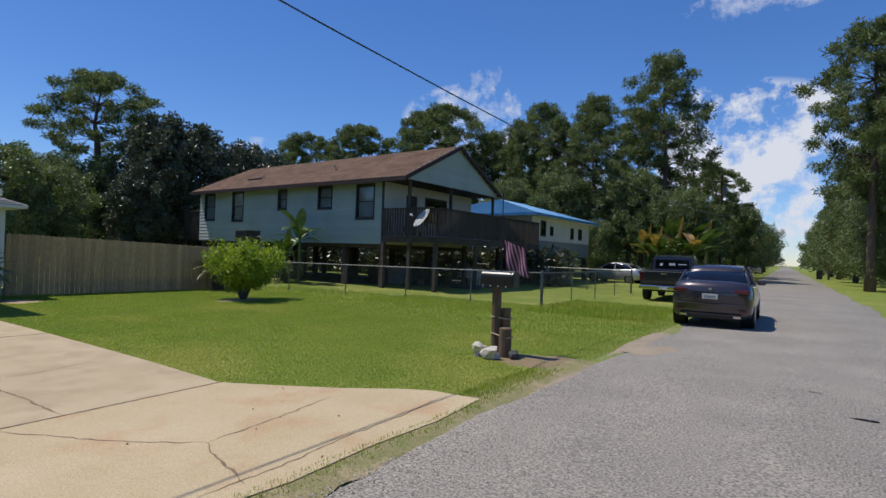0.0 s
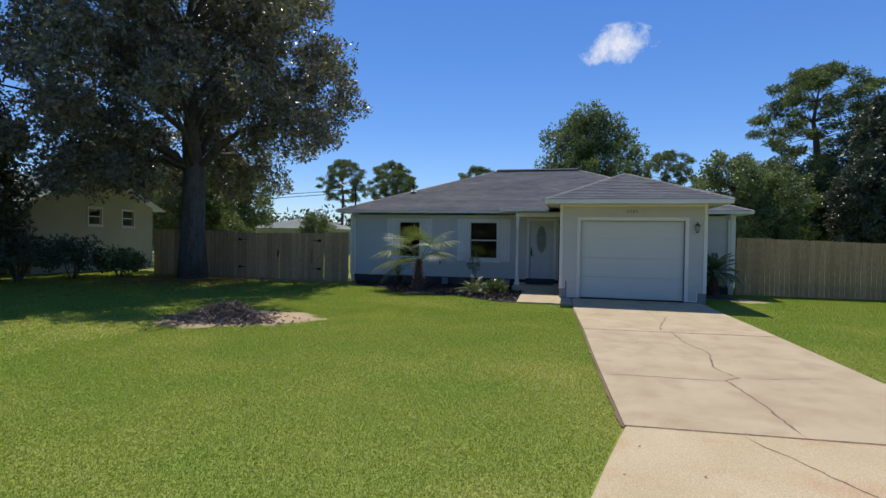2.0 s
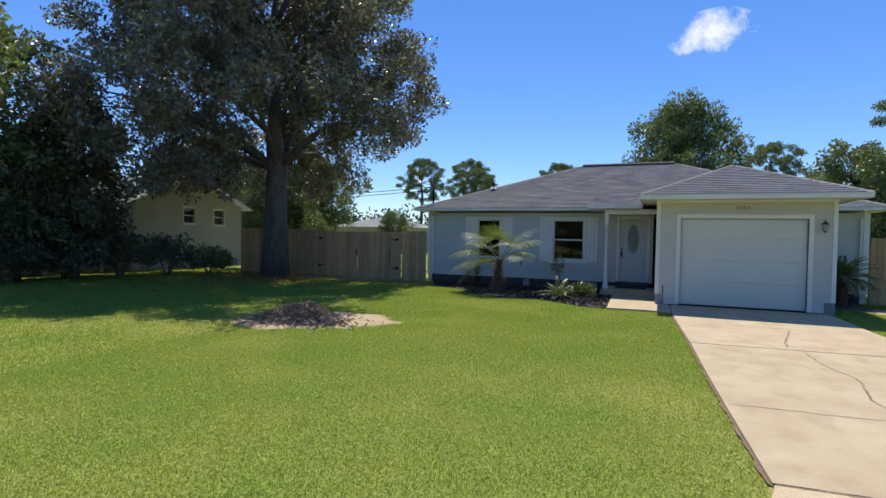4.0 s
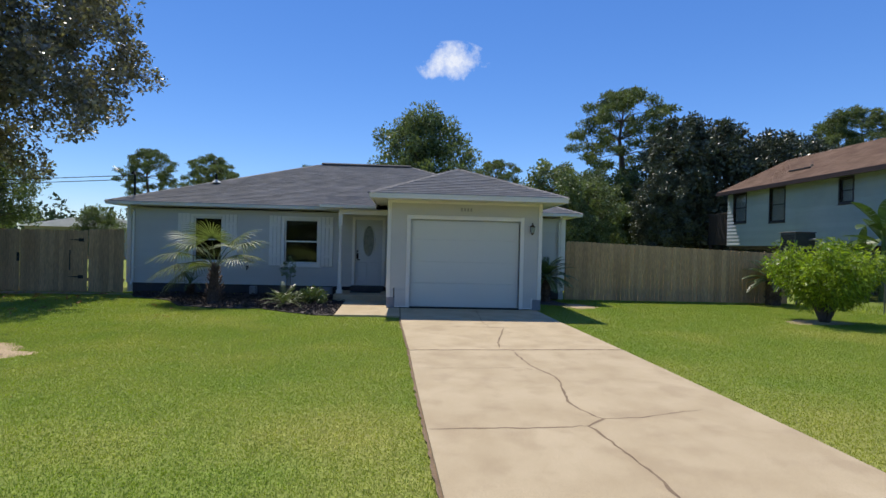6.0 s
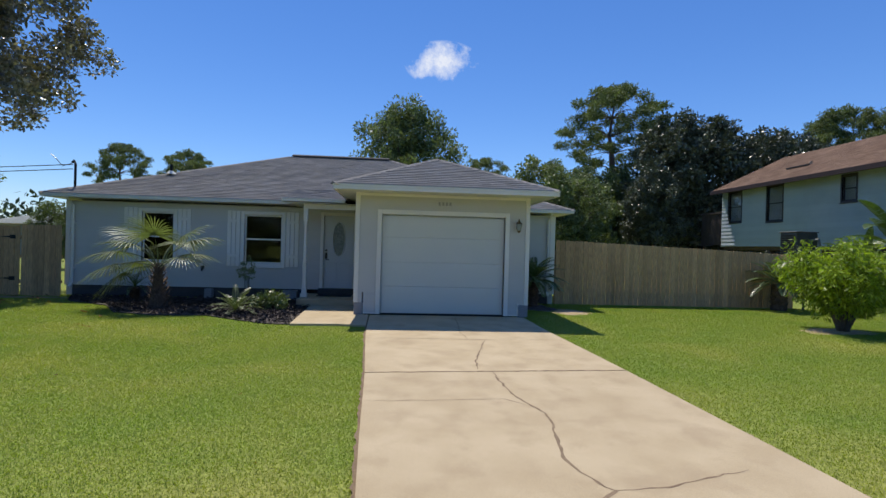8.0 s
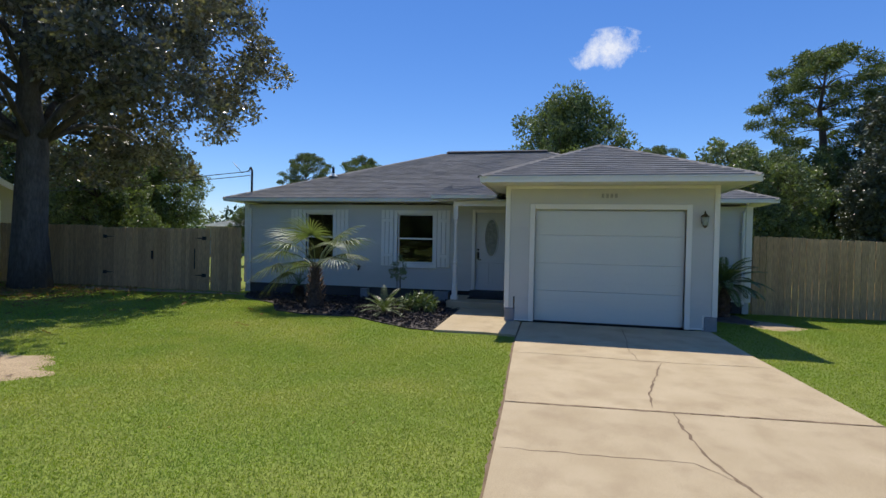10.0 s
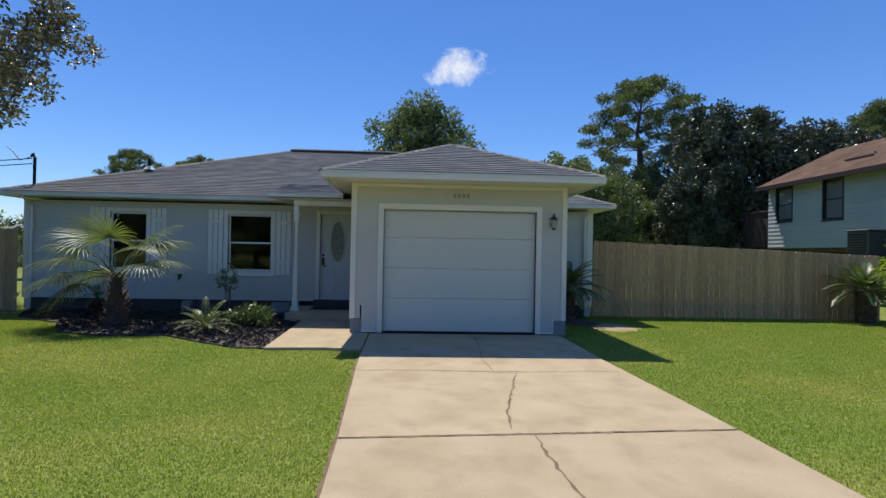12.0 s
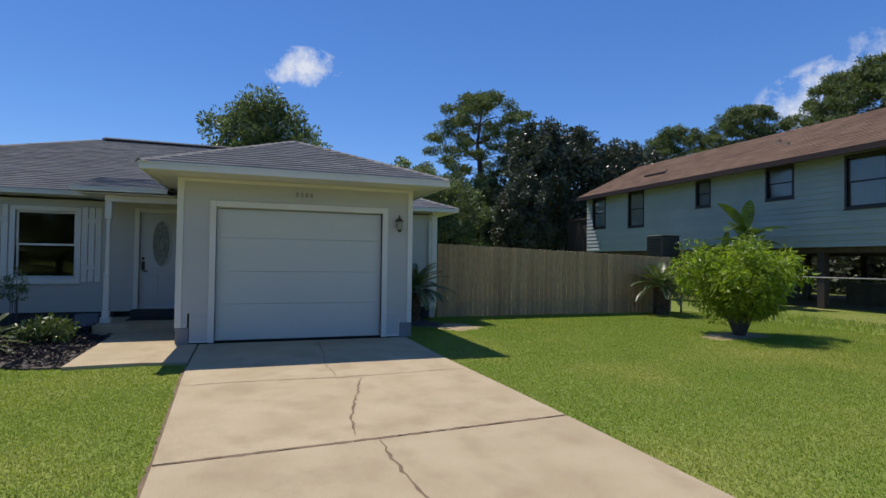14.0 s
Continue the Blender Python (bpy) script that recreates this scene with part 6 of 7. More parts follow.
def sedan(name, label, paint):
    """A four-door saloon, tail at the origin, nose towards +y."""
    c = thing(name, (0, 0, 0), label, "car")
    W = 0.91
    # y, half width, sill z, bulge z, belt z
    st = [(0.0, 0.70, 0.42, 0.62, 0.80), (0.04, 0.80, 0.32, 0.62, 0.93), (0.12, 0.86, 0.25, 0.62, 1.04), (0.45, 0.90, 0.22, 0.62, 1.07), (0.9, W, 0.20, 0.62, 1.04), (1.6, W, 0.20, 0.62, 1.0),
          (2.6, W, 0.20, 0.62, 0.97), (3.3, W, 0.20, 0.62, 0.95), (3.9, 0.90, 0.20, 0.60, 0.90), (4.35, 0.86, 0.22, 0.58, 0.80), (4.6, 0.76, 0.28, 0.52, 0.68), (4.68, 0.62, 0.36, 0.48, 0.58)]
    rings = []
    for y, w, s, b, t in st:
        half = [(w * 0.80, s), (w * 0.96, s + 0.05), (w, b - 0.05), (w * 0.995, b + 0.08), (w * 0.94, t - 0.08), (w * 0.86, t - 0.01), (w * 0.5, t + 0.025)]
        ring = [(x, y + (0.10 * (abs(x) / w) ** 3 if y < 0.3 else -0.10 * (abs(x) / w) ** 3 if y > 4.3 else 0), z) for x, z in half]
        ring = ring + [(0, y, t + 0.03)] + [(-x, yy, z) for x, yy, z in ring[::-1]]
        rings.append(ring)
    loft("body", rings, paint, c)
    gs = [(0.62, 0.64, 1.05, 1.06), (1.05, 0.62, 1.03, 1.32), (1.55, 0.60, 1.0, 1.44), (2.1, 0.60, 0.98, 1.46), (2.6, 0.60, 0.97, 1.43), (3.05, 0.62, 0.95, 1.25), (3.5, 0.66, 0.93, 0.97)]
    rings = []
    for y, w, b, t in gs:
        lo = 0.80
        f = (t - b) / 0.46
        half = [(lo, b - 0.04), (lo - (lo - w) * f * 0.9, t - 0.08 * f - 0.01), (w * 0.9, t - 0.015), (w * 0.5, t)]
        rings.append([(x, y, z) for x, z in half] + [(0, y, t + 0.006)] + [(-x, y, z) for x, z in half[::-1]])
    loft("cabin_glass", rings, M["carglass"], c, "dark tinted windows")
    rr = []
    for y, w, b, t in gs[1:-1]:
        half = [(w * 1.02, t - 0.055), (w * 0.93, t), (w * 0.5, t + 0.014)]
        rr.append([(x, y, z) for x, z in half] + [(0, y, t + 0.02)] + [(-x, y, z) for x, z in half[::-1]] + [(0, y, t - 0.06)])
    loft("roof_panel", rr, paint, c)
    for s in (-1, 1):
        for (ya, za), (yb, zb) in (((0.62, 1.05), (1.05, 1.31)), ((2.02, 1.0), (2.05, 1.42)), ((3.5, 0.96), (2.62, 1.42))):
            bm = bmesh.new()
            f = (zb - 1.0) / 0.46
            tube(bm, [(s * 0.79, ya, za - 0.02), (s * (0.80 - 0.17 * f), yb, zb)], 0.035, 6)
            part("pillar", bm, paint, c)
        for y in (0.88, 3.72):
            wheel(c, s * 0.905, y, 0.325, 0.21, s)
            bm = bmesh.new()
            tube(bm, [(s * 0.62, y, 0.34), (s * 0.897, y, 0.34)], 0.375, 24)
            part("wheel_arch", bm, M["rubber"], c)
        bm = bmesh.new()
        box(bm, min(s * 0.86, s * 1.06), max(s * 0.86, s * 1.06), 2.95, 3.06, 0.96, 1.10, 0.03)
        part("door_mirror", bm, paint, c)
        boxes("tail_lamp", [(min(s * 0.42, s * 0.83), max(s * 0.42, s * 0.83), -0.005 + 0.06, 0.2, 0.80, 0.92)], M["lens"], c, "dark red tail lamp", "", 0.03)
        boxes("reflector", [(min(s * 0.62, s * 0.78), max(s * 0.62, s * 0.78), -0.0, 0.1, 0.42, 0.455)], M["lens"], c)
        boxes("exhaust", [(min(s * 0.5, s * 0.66), max(s * 0.5, s * 0.66), -0.01, 0.2, 0.27, 0.32)], M["chrome"], c)
    boxes("licence_plate", [(-0.17, 0.17, -0.028, -0.012, 0.68, 0.80)], M["plate"], c, "pale licence plate", "", 0.004)
    boxes("plate_bars", [(-0.12 + k * 0.042, -0.095 + k * 0.042, -0.032, -0.029, 0.71, 0.765) for k in range(6)], M["pipe"], c)
    boxes("chrome_strip", [(-0.45, 0.45, -0.022, 0.05, 0.845, 0.862)], M["truckpaint"], c, "dark trim strip", "", 0.004)
    boxes("bumper_strip", [(-0.78, 0.78, -0.005, 0.12, 0.555, 0.575)], paint, c, "thin bumper crease", "", 0.004)
    boxes("lower_bumper", [(-0.66, 0.66, 0.02, 0.3, 0.22, 0.36)], M["rubber"], c, "black lower bumper", "", 0.03)
    bm = bmesh.new()
    tube(bm, [(0, -0.03, 0.915), (0, -0.012, 0.915)], 0.035, 12)
    part("badge", bm, M["chrome"], c)
    boxes("brake_light", [(-0.14, 0.14, 0.70, 0.72, 1.10, 1.12)], M["lens"], c)
    return c


car = sedan("car", "metallic dark grey saloon car parked on the asphalt edge", M["carpaint"])
car.matrix_basis = place_at(-1.5, 15.5, 0.0, 2.5, 1.05, 1.09)


def pickup():
    c = thing("pickup_truck", (0, 0, 0), "dark pickup truck parked on the grass verge", "truck")
    P = M["truckpaint"]
    boxes("cargo_bed", [(-0.97, 0.97, 0.0, 1.85, 0.62, 1.22)], P, c, "", "", 0.05)
    boxes("tailgate", [(-0.80, 0.80, -0.03, -0.001, 0.70, 1.20)], P, c, "", "", 0.01)
    boxes("tailgate_handle", [(-0.12, 0.12, -0.045, -0.031, 1.08, 1.14)], M["chrome"], c)
    boxes("bed_cover", [(-0.92, 0.92, 0.05, 1.83, 1.221, 1.25)], M["black"], c)
    boxes("bumper", [(-0.95, 0.95, -0.18, -0.035, 0.48, 0.64)], M["chrome"], c, "dull chrome bumper", "", 0.03)
    boxes("licence_plate", [(-0.16, 0.16, -0.19, -0.181, 0.5, 0.6)], M["plate"], c)
    loft("cab", [[(x * w, y, z) for x, z in ((1, 0.55), (1.0, 1.22), (0.80, t), (-0.80, t), (-1.0, 1.22), (-1, 0.55))] for y, w, t in ((1.86, 0.97, 1.25), (1.98, 0.97, 1.82), (2.6, 0.97, 1.90), (3.3, 0.97, 1.86), (3.9, 0.97, 1.24))], P, c, "", True, False)
    boxes("rear_window", [(-0.70, 0.70, 1.86, 1.90, 1.30, 1.70)], M["carglass"], c, "", "", 0.01)
    for k, (x, z, w, h) in enumerate(((-0.45, 1.48, 0.06, 0.12), (0.0, 1.5, 0.13, 0.1), (0.42, 1.5, 0.16, 0.04))):
        boxes("sticker", [(x - w, x + w, 1.852, 1.858, z - h / 2, z + h / 2)], M["white"], c)
    boxes("hood", [(-0.95, 0.95, 3.9, 5.2, 0.62, 1.15)], P, c, "", "", 0.08)
    boxes("frame", [(-0.7, 0.7, 0.1, 5.0, 0.4, 0.61)], M["rubber"], c)
    for s in (-1, 1):
        for y in (0.95, 4.3):
            wheel(c, s * 0.97, y, 0.39, 0.27, s)
        boxes("tail_lamp", [(min(s * 0.81, s * 0.965), max(s * 0.81, s * 0.965), -0.025, -0.002, 0.82, 1.15)], M["lens"], c, "", "", 0.005)
        boxes("side_window", [(min(s * 0.93, s * 0.945), max(s * 0.93, s * 0.945), 2.1, 3.4, 1.3, 1.45)], M["carglass"], c)
        boxes("door_mirror", [(min(s * 0.98, s * 1.2), max(s * 0.98, s * 1.2), 3.2, 3.3, 1.2, 1.42)], M["black"], c, "", "", 0.02)
    return c


truck = pickup()
truck.matrix_basis = place_at(-4.5, 23.9, -0.03, 3, 1.0, 1.04)
far_car = sedan("car", "silver saloon car parked beside the blue-roofed house", M["car_silver"])
far_car.matrix_basis = place_at(-9.5, 40.5, -0.03, 80)
far_car2 = copy_thing(far_car, place_at(-8.2, 105, -0.03, 5))
far_car2["label"] = "silver car parked on the road verge far down the street"
bin_ = thing("rubbish_bin", (0.75, 84, 0), "dark wheeled rubbish bin at the road edge", "bin")
boxes("bin_body", [(0.45, 1.1, 83.7, 84.4, 0.02, 1.05)], M["black"], bin_, "", "", 0.05)
boxes("lid", [(0.43, 1.13, 83.65, 84.45, 1.055, 1.12)], M["black"], bin_, "", "", 0.02)

# ---- poles and overhead cable ----
def pole(x, y, h, label, arm=True):
    p = thing("utility_pole", (x, y, 0), label, "utility pole", "utility poles")
    bm = bmesh.new()
    tube(bm, [(x, y, -0.3), (x, y, h)], [0.15, 0.10], 10)
    part("pole", bm, M["oldwood"], p)
    if arm:
        boxes("crossarm", [(x - 0.9, x + 0.9, y - 0.06, y + 0.06, h - 0.7, h - 0.58)], M["oldwood"], p)
        bm = bmesh.new()
        tube(bm, [(x + 0.3, y - 0.25, h - 1.9), (x + 0.3, y - 0.25, h - 1.2)], 0.2, 10)
        part("transformer", bm, M["pipe"], p)
    return p


pole(-7.4, 60.1, 10.5, "dark timber utility pole among the pines")
pole(-7.2, 82, 7.5, "timber utility pole far along the road")
pole(-7.6, 112, 7.5, "timber utility pole far along the road")
pole(1.75, 85, 7.0, "pale timber utility pole on the far verge", False)
pole(1.3, 120, 7.5, "pale timber utility pole far along the road", False)
cable = thing("overhead_cable", (-7.2, 40, 6), "black overhead utility cable parallel to the road", "cable")
bm = bmesh.new()
pts = [(-5.05, y, 4.47 + 0.0014 * (y - 22) ** 2) for y in range(-36, 61, 3)]
tube(bm, pts, 0.012, 6)
part("cable", bm, M["black"], cable)
pole(-4.9, -36.3, 9.0, "timber utility pole behind the yard")

# ---- trees ----
def limb_tree(name, label, category, height, fork, radius, trunk_r, mats, leaf, per, clumps, clump_r, seed, lean=0.0, low=0.35, flat=0.75, kind="round", sub=None, aspect=0.45, shift=(0, 0), limbs=60, cut=None):
    """A trunk with tapering limbs and a ragged crown of small leaves set in clumps, round the origin."""
    r = random.Random(seed)
    g = np.random.default_rng(seed)
    t = thing(name, (0, 0, 0), label, category)
    bm = bmesh.new()
    top = Vector((lean * height, r.uniform(-0.3, 0.3), height * (0.93 if kind == "pine" else 0.7)))
    trunk = [Vector((0, 0, -0.2)), Vector((r.uniform(-0.1, 0.1), 0, fork * 0.4)), Vector((lean * fork, r.uniform(-0.15, 0.15), fork))]
    trunk += [trunk[-1].lerp(top, k / 4) + Vector((r.uniform(-0.25, 0.25), r.uniform(-0.25, 0.25), 0)) for k in range(1, 5)]
    tube(bm, trunk, [trunk_r * 1.35, trunk_r * 1.02, trunk_r * 0.9, trunk_r * 0.7, trunk_r * 0.5, trunk_r * 0.3, trunk_r * 0.12], 10)
    centres = []
    for k in range(clumps):
        u = (k + 0.5) / clumps
        a = k * 2.399 + r.uniform(-0.4, 0.4)
        if kind == "pine":
            z = fork + (height - fork) * (u ** 0.85)
            reach = radius * (math.sin(math.pi * min(1, 0.18 + 0.80 * u)) ** 0.7) * r.uniform(0.45, 1.05)
        else:
            z = height * low + height * (1 - low) * u
            reach = radius * math.sqrt(max(0.02, 1 - (2 * u - 0.85) ** 2 / 1.35)) * r.uniform(0.5, 1.0) * (1 + 0.14 * math.sin(3 * a + seed) * math.sin(5 * u + seed))
        c = Vector((lean * z + math.cos(a) * reach + shift[0], math.sin(a) * reach + shift[1], z))
        if cut and c.y > cut[0] and c.z < cut[1]:
            continue
        centres.append(c)
        if kind == "round" and k % 3 == 0:
            centres.append(Vector((c.x * 0.5, c.y * 0.5, z * 0.95)))
        if k % max(1, clumps // limbs):
            continue
        start_z = max(fork * 0.98, min(z - reach * (0.25 if kind == "pine" else 0.75), top.z * 0.98))
        i = 2
        while i < len(trunk) - 1 and trunk[i].z < start_z:
            i += 1
        s = trunk[i]
        mid = s.lerp(c, 0.55) + Vector((r.uniform(-0.3, 0.3), r.uniform(-0.3, 0.3), 0.12 * reach))
        br = trunk_r * (0.16 if kind == "pine" else 0.3) * r.uniform(0.6, 1.1)
        tube(bm, [s, s.lerp(mid, 0.5) + Vector((0, 0, 0.05 * reach)), mid, c], [br, br * 0.8, br * 0.5, br * 0.12], 5)
    part("trunk", bm, M[mats[0]], t, "", "", True)
    pts, rad = [], []
    for c in centres:
        for _ in range(sub or 5):
            o = g.normal(size=3)
            o /= np.linalg.norm(o)
            pts.append(np.array(c) + o * clump_r * g.uniform(0.3, 1.0) * np.array([1, 1, flat]))
            rad.append(clump_r * g.uniform(0.35, 0.7))
    V, F = leaves(pts, rad, per, leaf, g, flat=flat, aspect=aspect)
    bulk("crown", V, F, M[mats[1]], t)
    return t


mag = limb_tree("magnolia_tree", "large dark glossy magnolia tree shading the lawn", "tree", 13.2, 4.0, 7.5, 0.42, ("bark", "magleaf"), 0.17, 78, 215, 0.84, 21, 0.0, 0.27, 0.85, "round", 8, 0.5, (-0.5, -1.3), 40, (0.4, 5.4))
mag.matrix_basis = place_at(-16.9, -13.0, 0, 0)

pineA = limb_tree("pine_tree", "tall pine with a broad flat-topped crown", "tree", 15, 8.2, 4.2, 0.26, ("pinebark", "pineleaf"), 0.30, 66, 66, 0.62, 31, 0.02, 0.5, 0.55, "pine", 6, 0.22)
pineB = limb_tree("pine_tree", "tall pine with a dense dark green crown", "tree", 18, 6.5, 3.9, 0.26, ("pinebark", "pineleaf"), 0.32, 60, 84, 0.68, 32, -0.02, 0.5, 0.6, "pine", 6, 0.22)
pineC = limb_tree("pine_tree", "slender pine with a narrow open crown", "tree", 17, 5.0, 3.0, 0.2, ("pinebark", "pineleaf"), 0.32, 60, 62, 0.6, 33, 0.03, 0.5, 0.6, "pine", 6, 0.22)
roundA = limb_tree("oak_tree", "broad green oak rising behind the house", "tree", 11, 3.2, 4.2, 0.25, ("bark", "oakleaf"), 0.24, 60, 90, 0.9, 34, 0.0, 0.3, 0.85, "round", 6)
roundB = limb_tree("broadleaf_tree", "dense mid-green broadleaf tree", "tree", 8, 1.6, 3.2, 0.2, ("bark", "oakleaf"), 0.2, 50, 70, 0.75, 35, 0.0, 0.15, 0.85, "round", 6)
darkA = limb_tree("magnolia_tree", "dark glossy magnolia behind the fence", "tree", 11, 1.4, 3.0, 0.25, ("bark", "darkleaf"), 0.26, 60, 80, 0.8, 36, 0.0, 0.12, 0.9, "round", 6, 0.5)
brightA = limb_tree("young_tree", "mid-green leafy young tree beyond the fence", "tree", 6.5, 1.2, 2.6, 0.14, ("bark", "oakleaf"), 0.18, 46, 50, 0.6, 37, 0.0, 0.2, 0.85, "round", 6)

spread_out(pineA, [place_at(-46, 18.6, 0, 20, 1.12, 0.99), place_at(-57, -25.5, 0, 80, 0.7), place_at(-64, -22, 0, 200, 0.75), place_at(-70, -12, 0, 120, 0.75), place_at(-62, 10.6, 0, 10, 0.76, 0.76),
                   place_at(-37, 52.6, 0, 50, 1.3), place_at(-58, -19, 0, 300, 0.62), place_at(-50, 43, 0, 130, 1.03), place_at(-45, 47.5, 0, 260, 1.12), place_at(-41, 54, 0, 10, 1.3), place_at(-9.6, 70, 0, 33, 0.85)])
spread_out(pineB, [place_at(-11.6, 55, 0, 0, 1.2), place_at(-24.5, 55, 0, 70, 1.03), place_at(-20.4, 59, 0, 140, 1.1), place_at(-14.5, 57.5, 0, 210, 0.95), place_at(-28.5, 57, 0, 280, 0.98), place_at(-33, 59, 0, 15, 0.95), place_at(-17, 50, 0, 35, 0.85),
                   place_at(3.7, 49, 0, 80, 1.06), place_at(5.6, 57, 0, 160, 0.95), place_at(7, 50, 0, 40, 1.0), place_at(4.2, 78, 0, 200, 0.8), place_at(3.6, 100, 0, 20, 0.75)])
spread_out(pineC, [place_at(-22, 52, 0, 0, 0.95), place_at(-9, 62, 0, 60, 0.72), place_at(-44, 44, 0, 120, 0.95), place_at(-47, 39, 0, 180, 0.85), place_at(5.2, 68, 0, 20, 0.9), place_at(6.3, 44, 0, 90, 0.95), place_at(3.0, 90, 0, 130, 0.75),
                   place_at(-31, 55, 0, 250, 0.95), place_at(-26, 52, 0, 310, 0.9), place_at(2.2, 125, 0, 60, 0.8)])
spread_out(roundA, [place_at(-39, 1.7, 0, 0, 0.86, 0.96), place_at(-43, 14.6, 0, 90, 0.68), place_at(-43.5, 17.9, 0, 150, 0.7), place_at(-32.5, -22.6, 0, 45, 0.62), place_at(-40, -34, 0, 10, 0.7), place_at(-13.4, 49.5, 0, 20, 0.85), place_at(-19.5, 48, 0, 200, 0.85), place_at(-24, 46.5, 0, 70, 0.8),
                    place_at(-27, -27, 0, 70, 0.7), place_at(-8.5, 48, 0, 80, 0.68), place_at(-10, 66, 0, 40, 0.72), place_at(-8.2, 78, 0, 140, 0.85)])
spread_out(roundB, [place_at(-33, -25.5, 0, 0, 0.75), place_at(-26, -20.5, 0, 70, 0.72), place_at(-28, -23, 0, 120, 0.6), place_at(-32, -30, 0, 200, 0.7), place_at(-15, 46.5, 0, 10, 0.6), place_at(-38.5, 13.0, 0, 220, 0.62), place_at(-42, 22, 0, 30, 0.9),
                    place_at(-9, 92, 0, 15, 1.0), place_at(-8.5, 110, 0, 85, 1.0), place_at(-9, 135, 0, 170, 1.25), place_at(1.2, 130, 0, 30, 1.2), place_at(4.6, 62, 0, 60, 0.95), place_at(5.2, 51, 0, 60, 0.95), place_at(4.0, 74, 0, 240, 1.1), place_at(2.9, 92, 0, 60, 1.1), place_at(2.4, 108, 0, 100, 1.2), 
                    place_at(-36, 42, 0, 60, 1.05), place_at(-40, 36, 0, 160, 1.1), place_at(0.8, 155, 0, 30, 1.3), place_at(-12.5, 165, 0, 90, 1.4), place_at(-12, 74, 0, 50, 0.9)]
           # unseen row across the street, added to darken the window reflections
           + [place_at(14.5 + 1.5 * (k % 3), -26 + 4.6 * k, 0, 40 * k, 0.85 + 0.12 * (k % 2)) for k in range(9)])
spread_out(darkA, [place_at(-38.6, 20.0, 0, 0, 0.97), place_at(-38.8, 23.0, 0, 70, 0.96), place_at(-38.5, 26.8, 0, 140, 0.9), place_at(-40, 30.5, 0, 200, 0.9), place_at(-41, 34.5, 0, 280, 0.8), place_at(-36.5, 17.6, 0, 320, 0.62), place_at(-12.6, -17.9, 0, 45, 0.55), place_at(-11.2, -18.6, 0, 145, 0.42),
                   place_at(-13.0, -46, 0, 10, 0.8)])
spread_out(brightA, [place_at(-35.5, 10.0, 0, 0, 1.06), place_at(-36, 12.6, 0, 80, 0.9), place_at(-31, -15.4, 0, 150, 0.48), place_at(-27.5, -20, 0, 20, 0.7), place_at(-9.3, -19.4, 0, 75, 1.38), place_at(-3.5, -20.5, 0, 75, 1.05)])

# dense woodland edges far off
g = np.random.default_rng(77)
pts, rad = [], []
for k in range(260):
    side = k % 4
    if side == 0:
        x, y, h = g.uniform(-75, -44), g.uniform(-70, 70), g.uniform(3, 6.0)
        if -36 < y < -15:
            x, h = x - 22, 4.0
    elif side == 1:
        x, y, h = g.uniform(-44, -9.5), g.uniform(60, 80), g.uniform(3, 12)
    elif side == 2:
        y, h = g.uniform(50, 170), g.uniform(2.5, 8)
        x = 7.5 + g.uniform(0, 16) + bend(y)
    else:
        y, h = g.uniform(70, 190), g.uniform(3, 9)
        x = -8.0 - g.uniform(0, 20) + bend(y)
    for z in np.arange(0.8, h, 1.6):
        pts.append((x + g.uniform(-1, 1), y + g.uniform(-1, 1), z))
        rad.append(g.uniform(1.2, 2.3))
V, F = leaves(pts, rad, 110, 0.5, g, 0.85)
bulk("far_woodland", V, F, M["oakleaf"], None, "dense green woodland behind the houses and along the road", "stuff")
pts, rad = [], []
for k in range(900):
    a = g.uniform(0, 2 * math.pi)
    d = g.uniform(190, 330)
    x, y = d * math.cos(a), d * math.sin(a)
    if abs(x - 0.4 - bend(y)) < 7 and y > 0:
        continue
    for z in (1.5, 5, g.uniform(7, 11)):
        pts.append((x, y, z))
        rad.append(g.uniform(3, 5))
V, F = leaves(pts, rad, 26, 2.2, g, 0.8)
bulk("horizon_woodland", V, F, M["far"], None, "hazy dark green tree line on the horizon", "stuff")


# ---- shrubs and yard plants ----
def shrub(name, x, y, rx, rz, mat, leaf, n, per, seed, label, base=0.15, stems=9, aspect=0.4, category="bush", lift=0.1, vase=False):
    g = np.random.default_rng(seed)
    t = thing(name, (x, y, 0), label, category)
    pts, rad = [], []
    bm = bmesh.new()
    for k in range(n):
        a, e = g.uniform(0, 6.28), math.asin(g.uniform(-0.35, 1))
        f = g.uniform(0.5, 1.14 if vase else 1.0) * (1 + (0.22 if vase else 0.14) * math.sin(3 * a + seed))
        p = (x + math.cos(a) * math.cos(e) * rx * f, y + math.sin(a) * math.cos(e) * rx * f, base + rz * 0.42 + math.sin(e) * rz * 0.58 * f)
        if vase:
            k2 = 0.22 + 0.78 * min(1, max(0, p[2] - 0.15) / 1.0) ** 1.3
            p = (x + (p[0] - x) * k2, y + (p[1] - y) * k2, p[2])
        p = (p[0], p[1], max(p[2], lift))
        pts.append(p)
        rad.append(g.uniform(0.1, 0.2) * min(rx, 1.1) * 1.3)
        if k < stems:
            tube(bm, [(x + math.cos(a) * 0.08, y + math.sin(a) * 0.08, -0.03), (x + math.cos(a) * rx * 0.3, y + math.sin(a) * rx * 0.3, base + rz * 0.3), p], [0.022 * rx + 0.004, 0.014 * rx + 0.003, 0.004], 5)
    part("stems", bm, M["bark"], t)
    V, F = leaves(pts, rad, per, leaf, g, 0.9, 0.5, aspect, 0.9 if vase else 0.0)
    bulk("foliage", V, F, mat, t)
    return t


